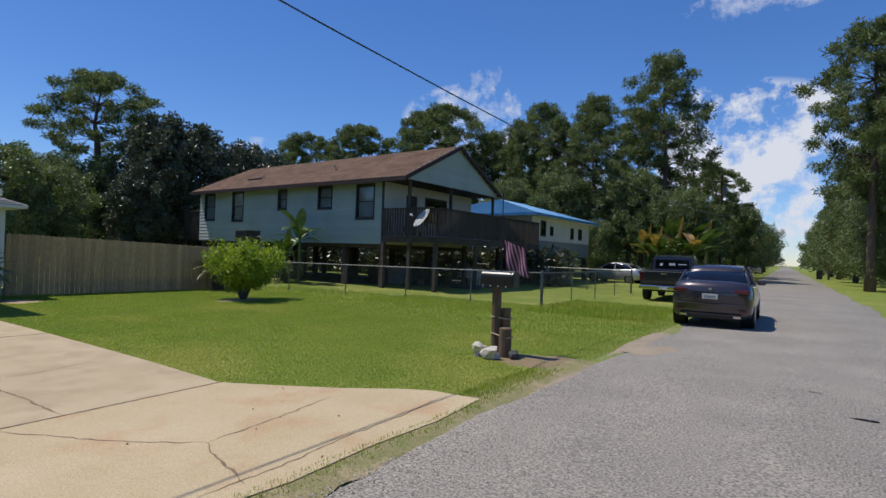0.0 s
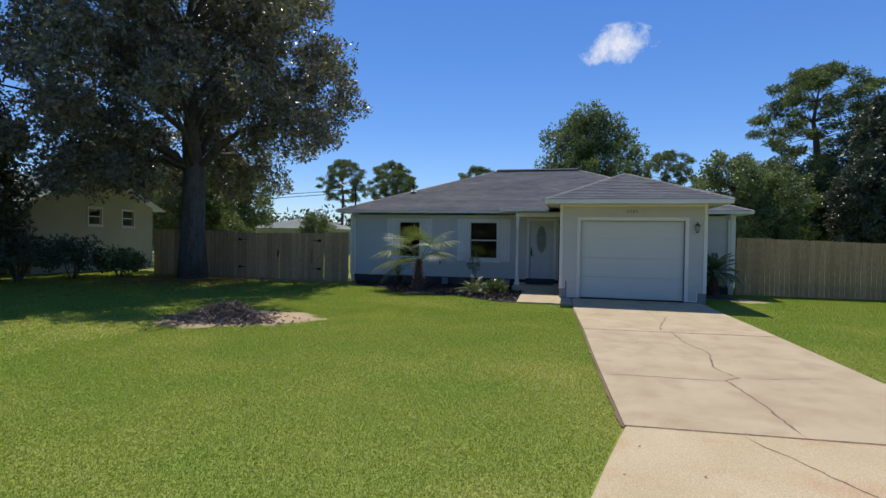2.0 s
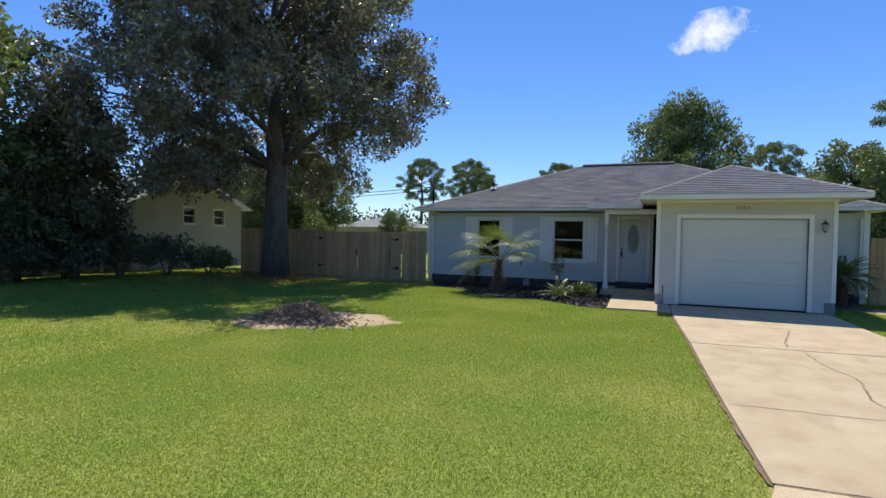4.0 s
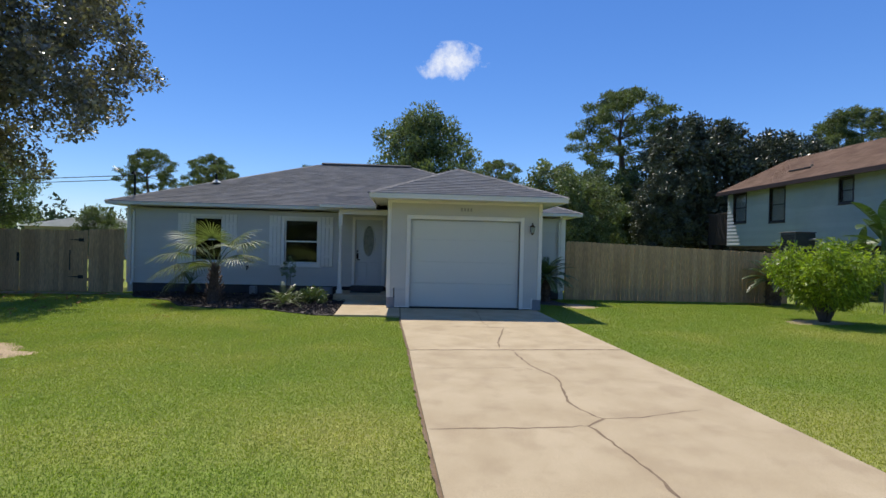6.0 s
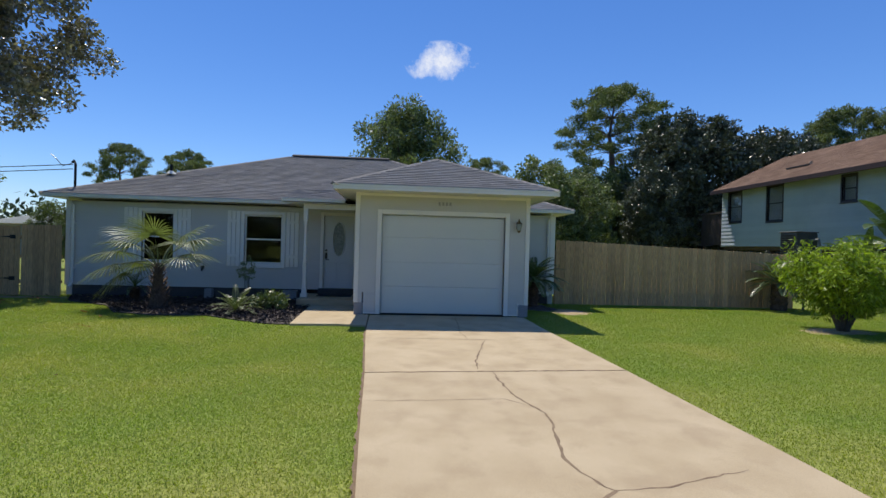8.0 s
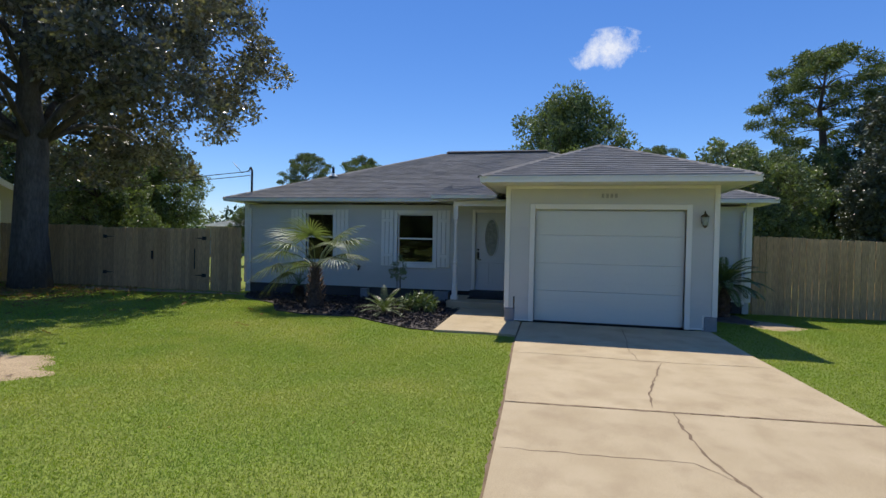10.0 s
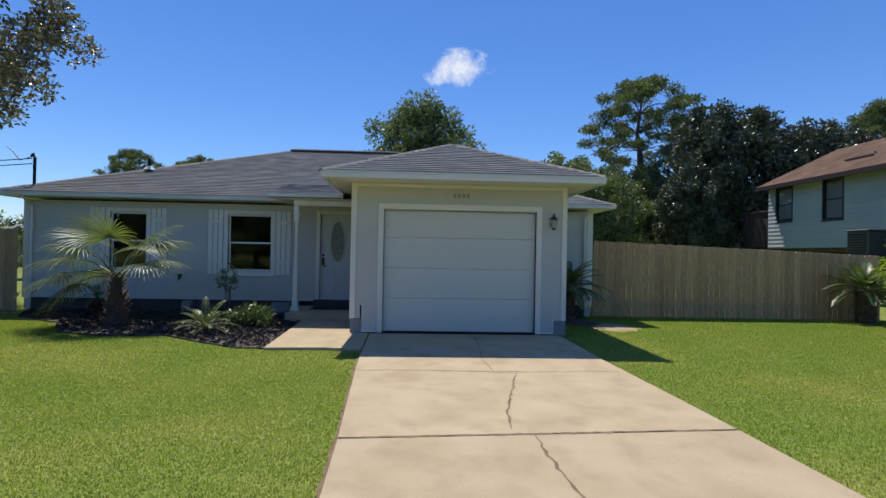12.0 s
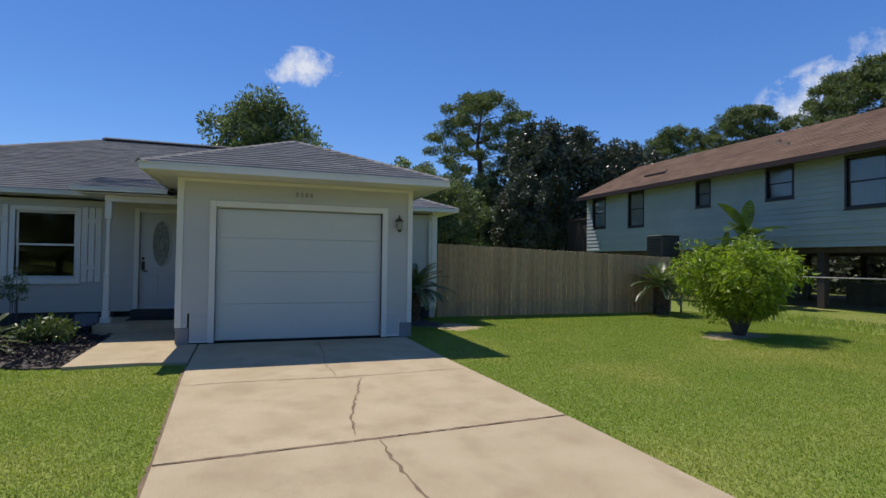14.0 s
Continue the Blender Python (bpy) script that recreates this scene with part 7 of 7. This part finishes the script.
shrub("round_bush", -14.4, 10.9, 1.02, 1.72, M["brightleaf"], 0.115, 330, 70, 41, "spreading bright yellow-green bush on bare soil", 0.05, 80, 0.27, lift=0.2, vase=True)
shrub("rose_bush", -17.7, -2.45, 0.22, 0.85, M["oakleaf"], 0.06, 26, 22, 42, "small rose bush against the house wall", 0.35, 5)
shrub("low_shrub", -16.4, -1.55, 0.42, 0.32, M["sagoleaf"], 0.09, 60, 22, 43, "low green shrub in the mulch bed", 0.02, 8, 0.5)
for k, (x, y, rx, rz, text) in enumerate(((-15.4, -16.9, 1.0, 1.4, "dark leafy shrub in the magnolia's shade"), (-14.0, -17.6, 1.1, 1.6, "dark leafy shrub in front of the beige house"), (-12.4, -18.2, 1.3, 1.9, "dark overgrown shrub beside the magnolia"),
                                            (-10.6, -18.0, 1.2, 1.3, "dark low shrub at the yard's edge"), (-8.6, -18.0, 1.1, 1.0, "low green shrub at the yard's edge"), (-6.4, -17.4, 1.0, 0.9, "pale green low shrub by the lawn"), (-16.5, -15.9, 0.8, 0.9, "dark shrub at the fence end"))):
    shrub("shade_shrub", x, y, rx, rz, M["darkleaf"] if k < 4 else M["oakleaf"], 0.14, 110, 30, 50 + k, text, 0.1, 10)
shrub("low_shrub", -21.0, 17.2, 0.9, 1.1, M["oakleaf"], 0.1, 90, 26, 61, "dark shrub beneath the banana plants", 0.05, 8)
for k, (x, y) in enumerate(((-24.5, 18.6), (-22.5, 18.9), (-21.0, 17.9))):
    shrub("low_shrub", x, y, 0.7, 0.9, M["oakleaf"], 0.1, 60, 24, 65 + k, "small shrub below the raised house", 0.05, 6)


def rosette(name, x, y, z, n, length, width, rise0, rise1, sag, mat, seed, label, trunk=None, count=26, leaf_w=0.02, category="plant", sectors=None):
    g = np.random.default_rng(seed)
    t = thing(name, (x, y, 0), label, category)
    for k in range(n):
        a = k * 2.399 + g.uniform(-0.2, 0.2)
        rise = rise0 + (rise1 - rise0) * (k / max(1, n - 1)) + g.uniform(-0.08, 0.08)
        V, F = frond((x, y, z), a, rise, length * g.uniform(0.85, 1.1), width, count, g, sag * g.uniform(0.8, 1.2), leaf_w)
        bulk("frond", V, F, mat, t)
    if trunk:
        bm = bmesh.new()
        (r0, r1) = trunk
        zs = np.linspace(-0.05, z, 9)
        tube(bm, [(x + 0.02 * math.sin(h * 3), y, h) for h in zs], [r0 + (r1 - r0) * i / 8 + (0.018 if i % 2 else 0) for i in range(9)], 12)
        part("trunk", bm, M["trunkpalm"], t)
        boots = []
        for k in range(70):
            a, h = k * 2.399, 0.05 + (z - 0.1) * k / 70
            rr = r0 + (r1 - r0) * h / z
            c = np.array((x + math.cos(a) * rr, y + math.sin(a) * rr, h))
            o = np.array((math.cos(a), math.sin(a), 0.9)) * 0.07
            s = np.array((-math.sin(a), math.cos(a), 0)) * 0.035
            boots.append(([c - s, c + s, c + s * 0.5 + o, c - s * 0.5 + o], [(0, 1, 2, 3)]))
        V, F = join(boots)
        bulk("leaf_boots", V, F, M["trunkpalm"], t)
    return t


def fan_palm(x, y, label):
    """A young fan palm: a cone of old leaf bases, and stalked leaves that open into fans of narrow drooping strips."""
    g = np.random.default_rng(71)
    t = thing("fan_palm", (x, y, 0), label, "palm")
    bm = bmesh.new()
    tube(bm, [(x, y, -0.05), (x, y, 0.2), (x + 0.03, y, 0.5), (x + 0.04, y + 0.03, 1.0)], [0.22, 0.175, 0.115, 0.07], 12)
    part("trunk", bm, M["trunkpalm"], t)
    for k in range(90):
        a, h = k * 2.399, 0.02 + 0.93 * k / 90
        rr = 0.205 - 0.135 * h / 0.95
        c = np.array((x + 0.03 + math.cos(a) * rr, y + 0.02 + math.sin(a) * rr, h))
        o = np.array((math.cos(a), math.sin(a), 1.2)) * g.uniform(0.05, 0.09)
        s = np.array((-math.sin(a), math.cos(a), 0)) * 0.035
        n = np.array((math.cos(a), math.sin(a), 0)) * 0.012
        V = [c - s, c + s, c + s * 0.4 + o, c - s * 0.4 + o, c - s + n, c + s + n, c + s * 0.4 + o + n, c - s * 0.4 + o + n]
        bulk("leaf_base", V, [(0, 1, 2, 3), (7, 6, 5, 4), (3, 2, 6, 7), (1, 5, 6, 2), (0, 3, 7, 4)], M["trunkpalm"], t)
    # turn from +x towards +y, rise, stalk length, fan size
    fans = ((-95, 0.35, 0.95, 0.85), (-60, 0.05, 0.85, 0.8), (-125, 0.1, 0.8, 0.8), (-80, -0.25, 0.75, 0.75), (-100, 0.95, 0.8, 0.8), (85, 0.75, 0.85, 0.8), (60, 0.35, 0.7, 0.7),
            (110, 1.05, 0.8, 0.75), (0, 1.25, 0.75, 0.75), (180, 0.7, 0.8, 0.75), (-30, 0.7, 0.75, 0.75), (140, 0.4, 0.75, 0.7))
    for turn, rise, stalk, size in fans:
        a = radians(turn)
        out, side = np.array((math.cos(a), math.sin(a), 0)), np.array((-math.sin(a), math.cos(a), 0))
        zed = np.array((0, 0, 1.0))
        foot = np.array((x + 0.04, y + 0.03, 0.93)) + out * 0.05
        mid = foot + (out * math.cos(rise + 0.15) + zed * math.sin(rise + 0.15)) * stalk * 0.5
        hub = mid + (out * math.cos(rise - 0.15) + zed * math.sin(rise - 0.15)) * stalk * 0.5
        bm = bmesh.new()
        tube(bm, [tuple(foot), tuple(mid), tuple(hub)], [0.016, 0.012, 0.008], 5)
        stem = part("stalk", bm, M["palmleaf"], t)
        V, F = [], []
        axis = out * math.cos(rise - 0.35) + zed * math.sin(rise - 0.35)
        up = np.cross(side, axis)
        for j in range(34):
            b = (j / 33 - 0.5) * 3.7
            d = axis * math.cos(b) + side * math.sin(b)
            w = np.cross(up, d) * 0.014
            length = size * 1.12 * (0.72 + 0.28 * math.cos(b * 0.7)) * g.uniform(0.9, 1.05)
            p, e = hub, d + up * g.uniform(-0.02, 0.06)
            for i, wide in enumerate((0.35, 0.9, 1.0, 0.7, 0.05)):
                V += [p - w * wide, p + w * wide]
                if i:
                    q = len(V)
                    F.append((q - 4, q - 3, q - 1, q - 2))
                e = e - zed * (0.10 + 0.22 * (i == 3) + 0.12 * (i == 2))
                e = e / np.linalg.norm(e)
                p = p + e * length / 4
        bulk("fan", V, F, M["palmleaf"], t)
    return t


fan_palm(-16.3, -4.03, "young pale green fan palm with a rough dark conical trunk")
rosette("sago_palm", -18.0, 5.05, 0.66, 34, 0.98, 0.17, 0.15, 1.4, 0.75, M["sagoleaf"], 72, "dark green sago palm at the garage corner", (0.15, 0.14), 34, 0.034)
rosette("sago_palm", -18.3, 12.4, 0.74, 36, 0.95, 0.18, 0.0, 1.3, 0.6, M["sagoleaf"], 73, "dark sago palm on a short trunk at the fence end", (0.20, 0.21), 34, 0.036)
rosette("sago_palm", -17.7, -5.2, 0.32, 18, 0.6, 0.1, 0.3, 1.3, 0.7, M["sagoleaf"], 74, "small sago palm in shade behind the feather palm", (0.09, 0.08), 20, 0.014)
rosette("low_sago", -15.5, -2.08, 0.06, 26, 0.62, 0.12, 0.25, 1.3, 0.6, M["sagoleaf"], 75, "spreading low sago plant in the mulch bed", None, 22, 0.016)


def banana(name, x, y, h, n, seed, label, length=1.8, dry=2, scale=1.0):
    g = np.random.default_rng(seed)
    t = thing(name, (x, y, 0), label, "plant")
    bm = bmesh.new()
    tube(bm, [(x, y, -0.05), (x + 0.03, y, h * 0.6), (x, y, h)], [0.11, 0.08, 0.05], 10)
    part("stem", bm, M["banana"], t)
    for k in range(n):
        a = k * 2.399 + g.uniform(-0.3, 0.3)
        rise = 1.5 if k == 0 else g.uniform(0.35, 1.2)
        ln = length * g.uniform(0.7, 1.1)
        m = 12
        tt = np.linspace(0, 1, m)
        el = rise - (0.15 if k == 0 else g.uniform(0.5, 1.2)) * tt ** 1.3
        stp = ln / (m - 1)
        out = np.concatenate([[0], np.cumsum(np.cos(el[:-1]) * stp)])
        up = np.concatenate([[0], np.cumsum(np.sin(el[:-1]) * stp)])
        hd, sd = np.array((math.cos(a), math.sin(a), 0)), np.array((-math.sin(a), math.cos(a), 0))
        rib = np.array((x, y, h * g.uniform(0.75, 1.0))) + out[:, None] * hd + up[:, None] * np.array((0, 0, 1.0))
        V, F = [], []
        for i in range(m - 1):
            wa, wb = (0.27 * scale * math.sin(math.pi * min(1, max(0.02, (v - 0.12) / 0.88))) ** 0.6 if v > 0.13 else 0.015 for v in (tt[i], tt[i + 1]))
            for s in (-1, 1):
                fold = np.array((0, 0, 0.22))
                kk = len(V)
                gap = 0.93 if g.uniform() < 0.6 else 1.0
                V += [rib[i], rib[i] + (rib[i + 1] - rib[i]) * gap, rib[i] + (rib[i + 1] - rib[i]) * gap + (sd * s + fold) * wb, rib[i] + (sd * s + fold) * wa]
                F.append((kk, kk + 1, kk + 2, kk + 3))
        bulk("leaf", V, F, M["dryleaf"] if k < dry else M["banana"], t)
    return t


banana("banana_plant", -20.3, 17.9, 2.5, 11, 81, "broad-leaved banana plant behind the chain-link fence", 1.6, 0, 1.1)
banana("banana_plant", -21.2, 17.8, 1.6, 8, 82, "torn green banana plant behind the fence", 1.4, 0)
banana("banana_plant", -22.0, 18.2, 1.4, 7, 83, "low banana plant behind the fence", 1.3, 0)
for k, (x, y, h, d) in enumerate(((-9.2, 42.5, 2.4, 3), (-7.9, 43.2, 2.8, 2), (-6.6, 42.2, 2.5, 3), (-8.5, 44.5, 3.4, 2), (-6.2, 44.6, 2.9, 2), (-10.3, 43.6, 2.6, 4), (-7.3, 45.4, 3.6, 1))):
    banana("banana_plant", x, y, h, 12, 90 + k, "large banana plant with some dry orange leaves behind the truck", 2.3, d, 1.3)

# dark hedge and fence closing the view below the raised house
g = np.random.default_rng(5)
pts, rad = [], []
for k in range(420):
    x = g.uniform(-38, -11.5)
    pts.append((x, g.uniform(29.5, 31.5) if x > -32 else g.uniform(22, 31), g.uniform(0.1, 2.0)))
    rad.append(g.uniform(0.4, 0.8))
V, F = leaves(pts, rad, 60, 0.38, g, 0.9)
bulk("shaded_thicket", V, F, M["darkleaf"], None, "dark thicket behind the raised house", "stuff")

# ---- mulch bed, soil mound ----
bed_edge = [(-18.6, -7.2), (-17.4, -6.6), (-16.6, -5.3), (-15.45, -4.55), (-15.1, -3.6), (-15.2, -2.6), (-14.6, -1.8), (-14.15, -1.1), (-14.1, -0.67), (-17.1, -0.79), (-17.1, -1.2), (-18.6, -1.2)]
bm = bmesh.new()
prism(bm, bed_edge, -0.06, -0.006)
bed = part("mulch_bed", bm, M["mulch"], None, "dark bark mulch bed before the house", "structure")


def inside(px, py, poly):
    c = False
    for (x0, y0), (x1, y1) in zip(poly, poly[1:] + poly[:1]):
        if (y0 > py) != (y1 > py) and px < (x1 - x0) * (py - y0) / (y1 - y0) + x0:
            c = not c
    return c


def scatter_chips(name, places, smin, smax, mat, parent, seed, label, steep=0.5):
    """Flat splinters lying at random."""
    g = np.random.default_rng(seed)
    n = len(places)
    p = np.array(places)
    a = g.normal(size=(n, 3)) * np.array([1, 1, steep * 0.5])
    a /= np.linalg.norm(a, axis=1)[:, None]
    b = np.cross(a, np.array([0, 0, 1.0]) + g.normal(size=(n, 3)) * steep * 0.6)
    b /= np.linalg.norm(b, axis=1)[:, None]
    u = np.cross(a, b)
    L_, W_ = g.uniform(smin, smax, n)[:, None], g.uniform(0.25, 0.5, n)[:, None]
    e1, e2, e3 = a * L_, b * L_ * W_, u * L_ * 0.12
    V = np.stack([p - e1 - e2 * 0.6, p + e1 * 0.8 - e2, p + e1 + e2 * 0.7, p - e1 * 0.8 + e2, p - e1 - e2 * 0.6 + e3, p + e1 * 0.8 - e2 + e3, p + e1 + e2 * 0.7 + e3, p - e1 * 0.8 + e2 + e3], 1).reshape(-1, 3)
    F = (np.arange(n)[:, None, None] * 8 + np.array([(4, 5, 6, 7), (0, 1, 5, 4), (1, 2, 6, 5), (2, 3, 7, 6), (3, 0, 4, 7)])).reshape(-1, 4)
    return bulk(name, V, F, mat, parent, label, "stuff")


r = random.Random(12)
places = []
while len(places) < 5200:
    x, y = r.uniform(-18.6, -14.0), r.uniform(-7.2, -0.6)
    if inside(x, y, bed_edge):
        places.append((x, y, abs(r.gauss(0, 0.02))))
scatter_chips("bark_chips", places, 0.02, 0.06, M["mulch"], None, 1, "loose dark bark chips", 0.8)
places = []
mound = thing("soil_mound", (-9.0, -5.4, 0), "low mound of grey-brown wood mulch on bare tan ground", "mound")
MC = (-9.15, -5.88)
bm = bmesh.new()
bmesh.ops.create_grid(bm, x_segments=56, y_segments=56, size=1.0)


def mound_z(dx, dy):
    u = math.hypot(dx / 0.62, dy / 0.82)
    n1 = noise.noise(Vector((dx * 1.6, dy * 1.6, 3.0)))
    n2 = noise.noise(Vector((dx * 6, dy * 6, 9.0)))
    return max(0, 1 - u * u) * 0.27 * (1 + 0.6 * n1) + 0.09 * n2 * max(0, 1 - u)


for v in bm.verts:
    dx, dy = v.co.x * 0.66, v.co.y * 0.87
    v.co = Vector((MC[0] + dx, MC[1] + dy, mound_z(dx, dy) - 0.02 - (0.02 if math.hypot(dx / 0.62, dy / 0.82) > 0.97 else 0)))
part("heap", bm, M["chips"], mound, "", "", True)
while len(places) < 2300:
    dx, dy = r.gauss(0, 0.33), r.gauss(0, 0.46)
    places.append((MC[0] + dx, MC[1] + dy, mound_z(dx, dy) - 0.005 + abs(r.gauss(0, 0.012))))
scatter_chips("wood_chip", places, 0.02, 0.06, M["chips"], mound, 2, "loose grey-brown wood chips", 0.6)
blot("mound_ground", -9.4, -5.6, 1.05, 1.5, -0.02, M["dirt"], 12, "bare tan ground round the mound", 0.35, 0.02)
# leaf litter below the big tree
places = []
while len(places) < 2600:
    a, d = r.uniform(0, 6.28), abs(r.gauss(0, 3.0))
    x, y = -16.4 + math.cos(a) * d, -13.1 + math.sin(a) * d
    if x > -18.3:
        places.append((x, y, 0.03))
scatter_chips("leaf_litter", places, 0.03, 0.07, M["dryleaf"], None, 3, "fallen dry magnolia leaves", 0.6)
places = [(r.uniform(-5.2, -2.4), r.uniform(1, 5), 0.012) for _ in range(14)] + [(r.uniform(-14, -3), r.uniform(-6, 0.8), 0.035) for _ in range(30)]
scatter_chips("fallen_leaves", places, 0.008, 0.02, M["dryleaf"], None, 4, "a few fallen leaves", 0.5)

# ---- grass blades ----
bare = [(-9.4, -5.6, 1.0, 1.45), (-17.0, 5.75, 0.7, 0.45), (-14.35, 10.7, 0.5, 0.75), (-2.75, 8.6, 0.85, 0.75), (-18.0, 5.0, 0.9, 0.7), (-2.12, 7.6, 0.2, 2.4)]


def grass(name, x0, x1, y0, y1, n, hmin, hmax, w, seed, z=-0.032, mat="blade", label="short green lawn grass"):
    g = np.random.default_rng(seed)
    x, y = g.uniform(x0, x1, n), g.uniform(y0, y1, n)
    ok = np.ones(n, bool)
    left, right = np.interp(x, *zip(*EDGE_L)), np.interp(x, *zip(*EDGE_R))
    left = np.where(x > -4.95, 1.28 - (x + 4.95) * 0.235, left)
    right = np.where(x > -5.15, np.minimum(4.43 + (x + 5.15) * 0.70, 5.96), right)
    ok &= ~((y > left - 0.03) & (y < right + 0.03) & (x > -15.7) & (x < -2.4))
    ok &= ~((x < -14.03) & (y > -0.67 + (x + 14.03) * 0.036) & (y < 1.0))
    for cx, cy, rx, ry in bare:
        u = ((x - cx) / rx) ** 2 + ((y - cy) / ry) ** 2
        ok &= (u > 1) | (g.uniform(size=n) < 0.7 * u ** 2)
    ok &= ~((x > -2.5) & (g.uniform(size=n) < (x + 2.5) / 0.35))
    poly = np.array(bed_edge)
    ins = np.zeros(n, bool)
    for (ax, ay), (bx, by_) in zip(poly, np.roll(poly, -1, axis=0)):
        c = ((ay > y) != (by_ > y)) & (x < (bx - ax) * (y - ay) / (by_ - ay + 1e-9) + ax)
        ins ^= c
    ok &= ~ins
    ok &= x > -18.9
    x, y = x[ok], y[ok]
    n = len(x)
    a = g.uniform(0, 2 * math.pi, n)
    tilt = g.uniform(0.1, 1.0, n)
    h = g.uniform(hmin, hmax, n)
    dx, dy = np.cos(a), np.sin(a)
    base = np.stack([x, y, np.full(n, z)], 1)
    s = np.stack([-dy, dx, np.zeros(n)], 1) * (w * g.uniform(0.7, 1.3, n))[:, None]
    tip = base + np.stack([dx * h * tilt, dy * h * tilt, h], 1)
    V = np.stack([base - s, base + s, tip], 1).reshape(-1, 3)
    return bulk(name, V, np.arange(n * 3).reshape(-1, 3), M[mat], None, label, "stuff")


grass("lawn_grass", -12.5, -2.3, -6.5, 1.3, 520000, 0.010, 0.022, 0.0040, 1)
grass("lawn_grass", -18.9, -2.2, -19.0, -6.5, 330000, 0.012, 0.028, 0.0085, 2)
grass("lawn_grass", -18.9, -12.5, -6.5, 1.3, 200000, 0.011, 0.024, 0.0048, 3)
grass("lawn_grass", -12.5, -2.3, 4.2, 12.0, 330000, 0.011, 0.025, 0.0047, 4)
grass("lawn_grass", -18.9, -12.5, 4.2, 14.0, 190000, 0.012, 0.026, 0.0054, 5)
grass("lawn_grass", -12.5, -2.3, 12.0, 17.5, 50000, 0.02, 0.05, 0.008, 6)
grass("tall_grass", -6.9, -3.0, 15.6, 20.5, 12000, 0.06, 0.18, 0.010, 7, mat="blade", label="taller unmown grass along the chain-link fence")
grass("tall_grass", -18.5, -7.0, 13.8, 16.2, 5000, 0.06, 0.16, 0.008, 8, label="rough grass tufts below the fence")
grass("verge_grass", -2.75, -1.95, 0.3, 9.0, 26000, 0.012, 0.045, 0.0045, 9, z=-0.006, label="thin grass creeping over the road edge")
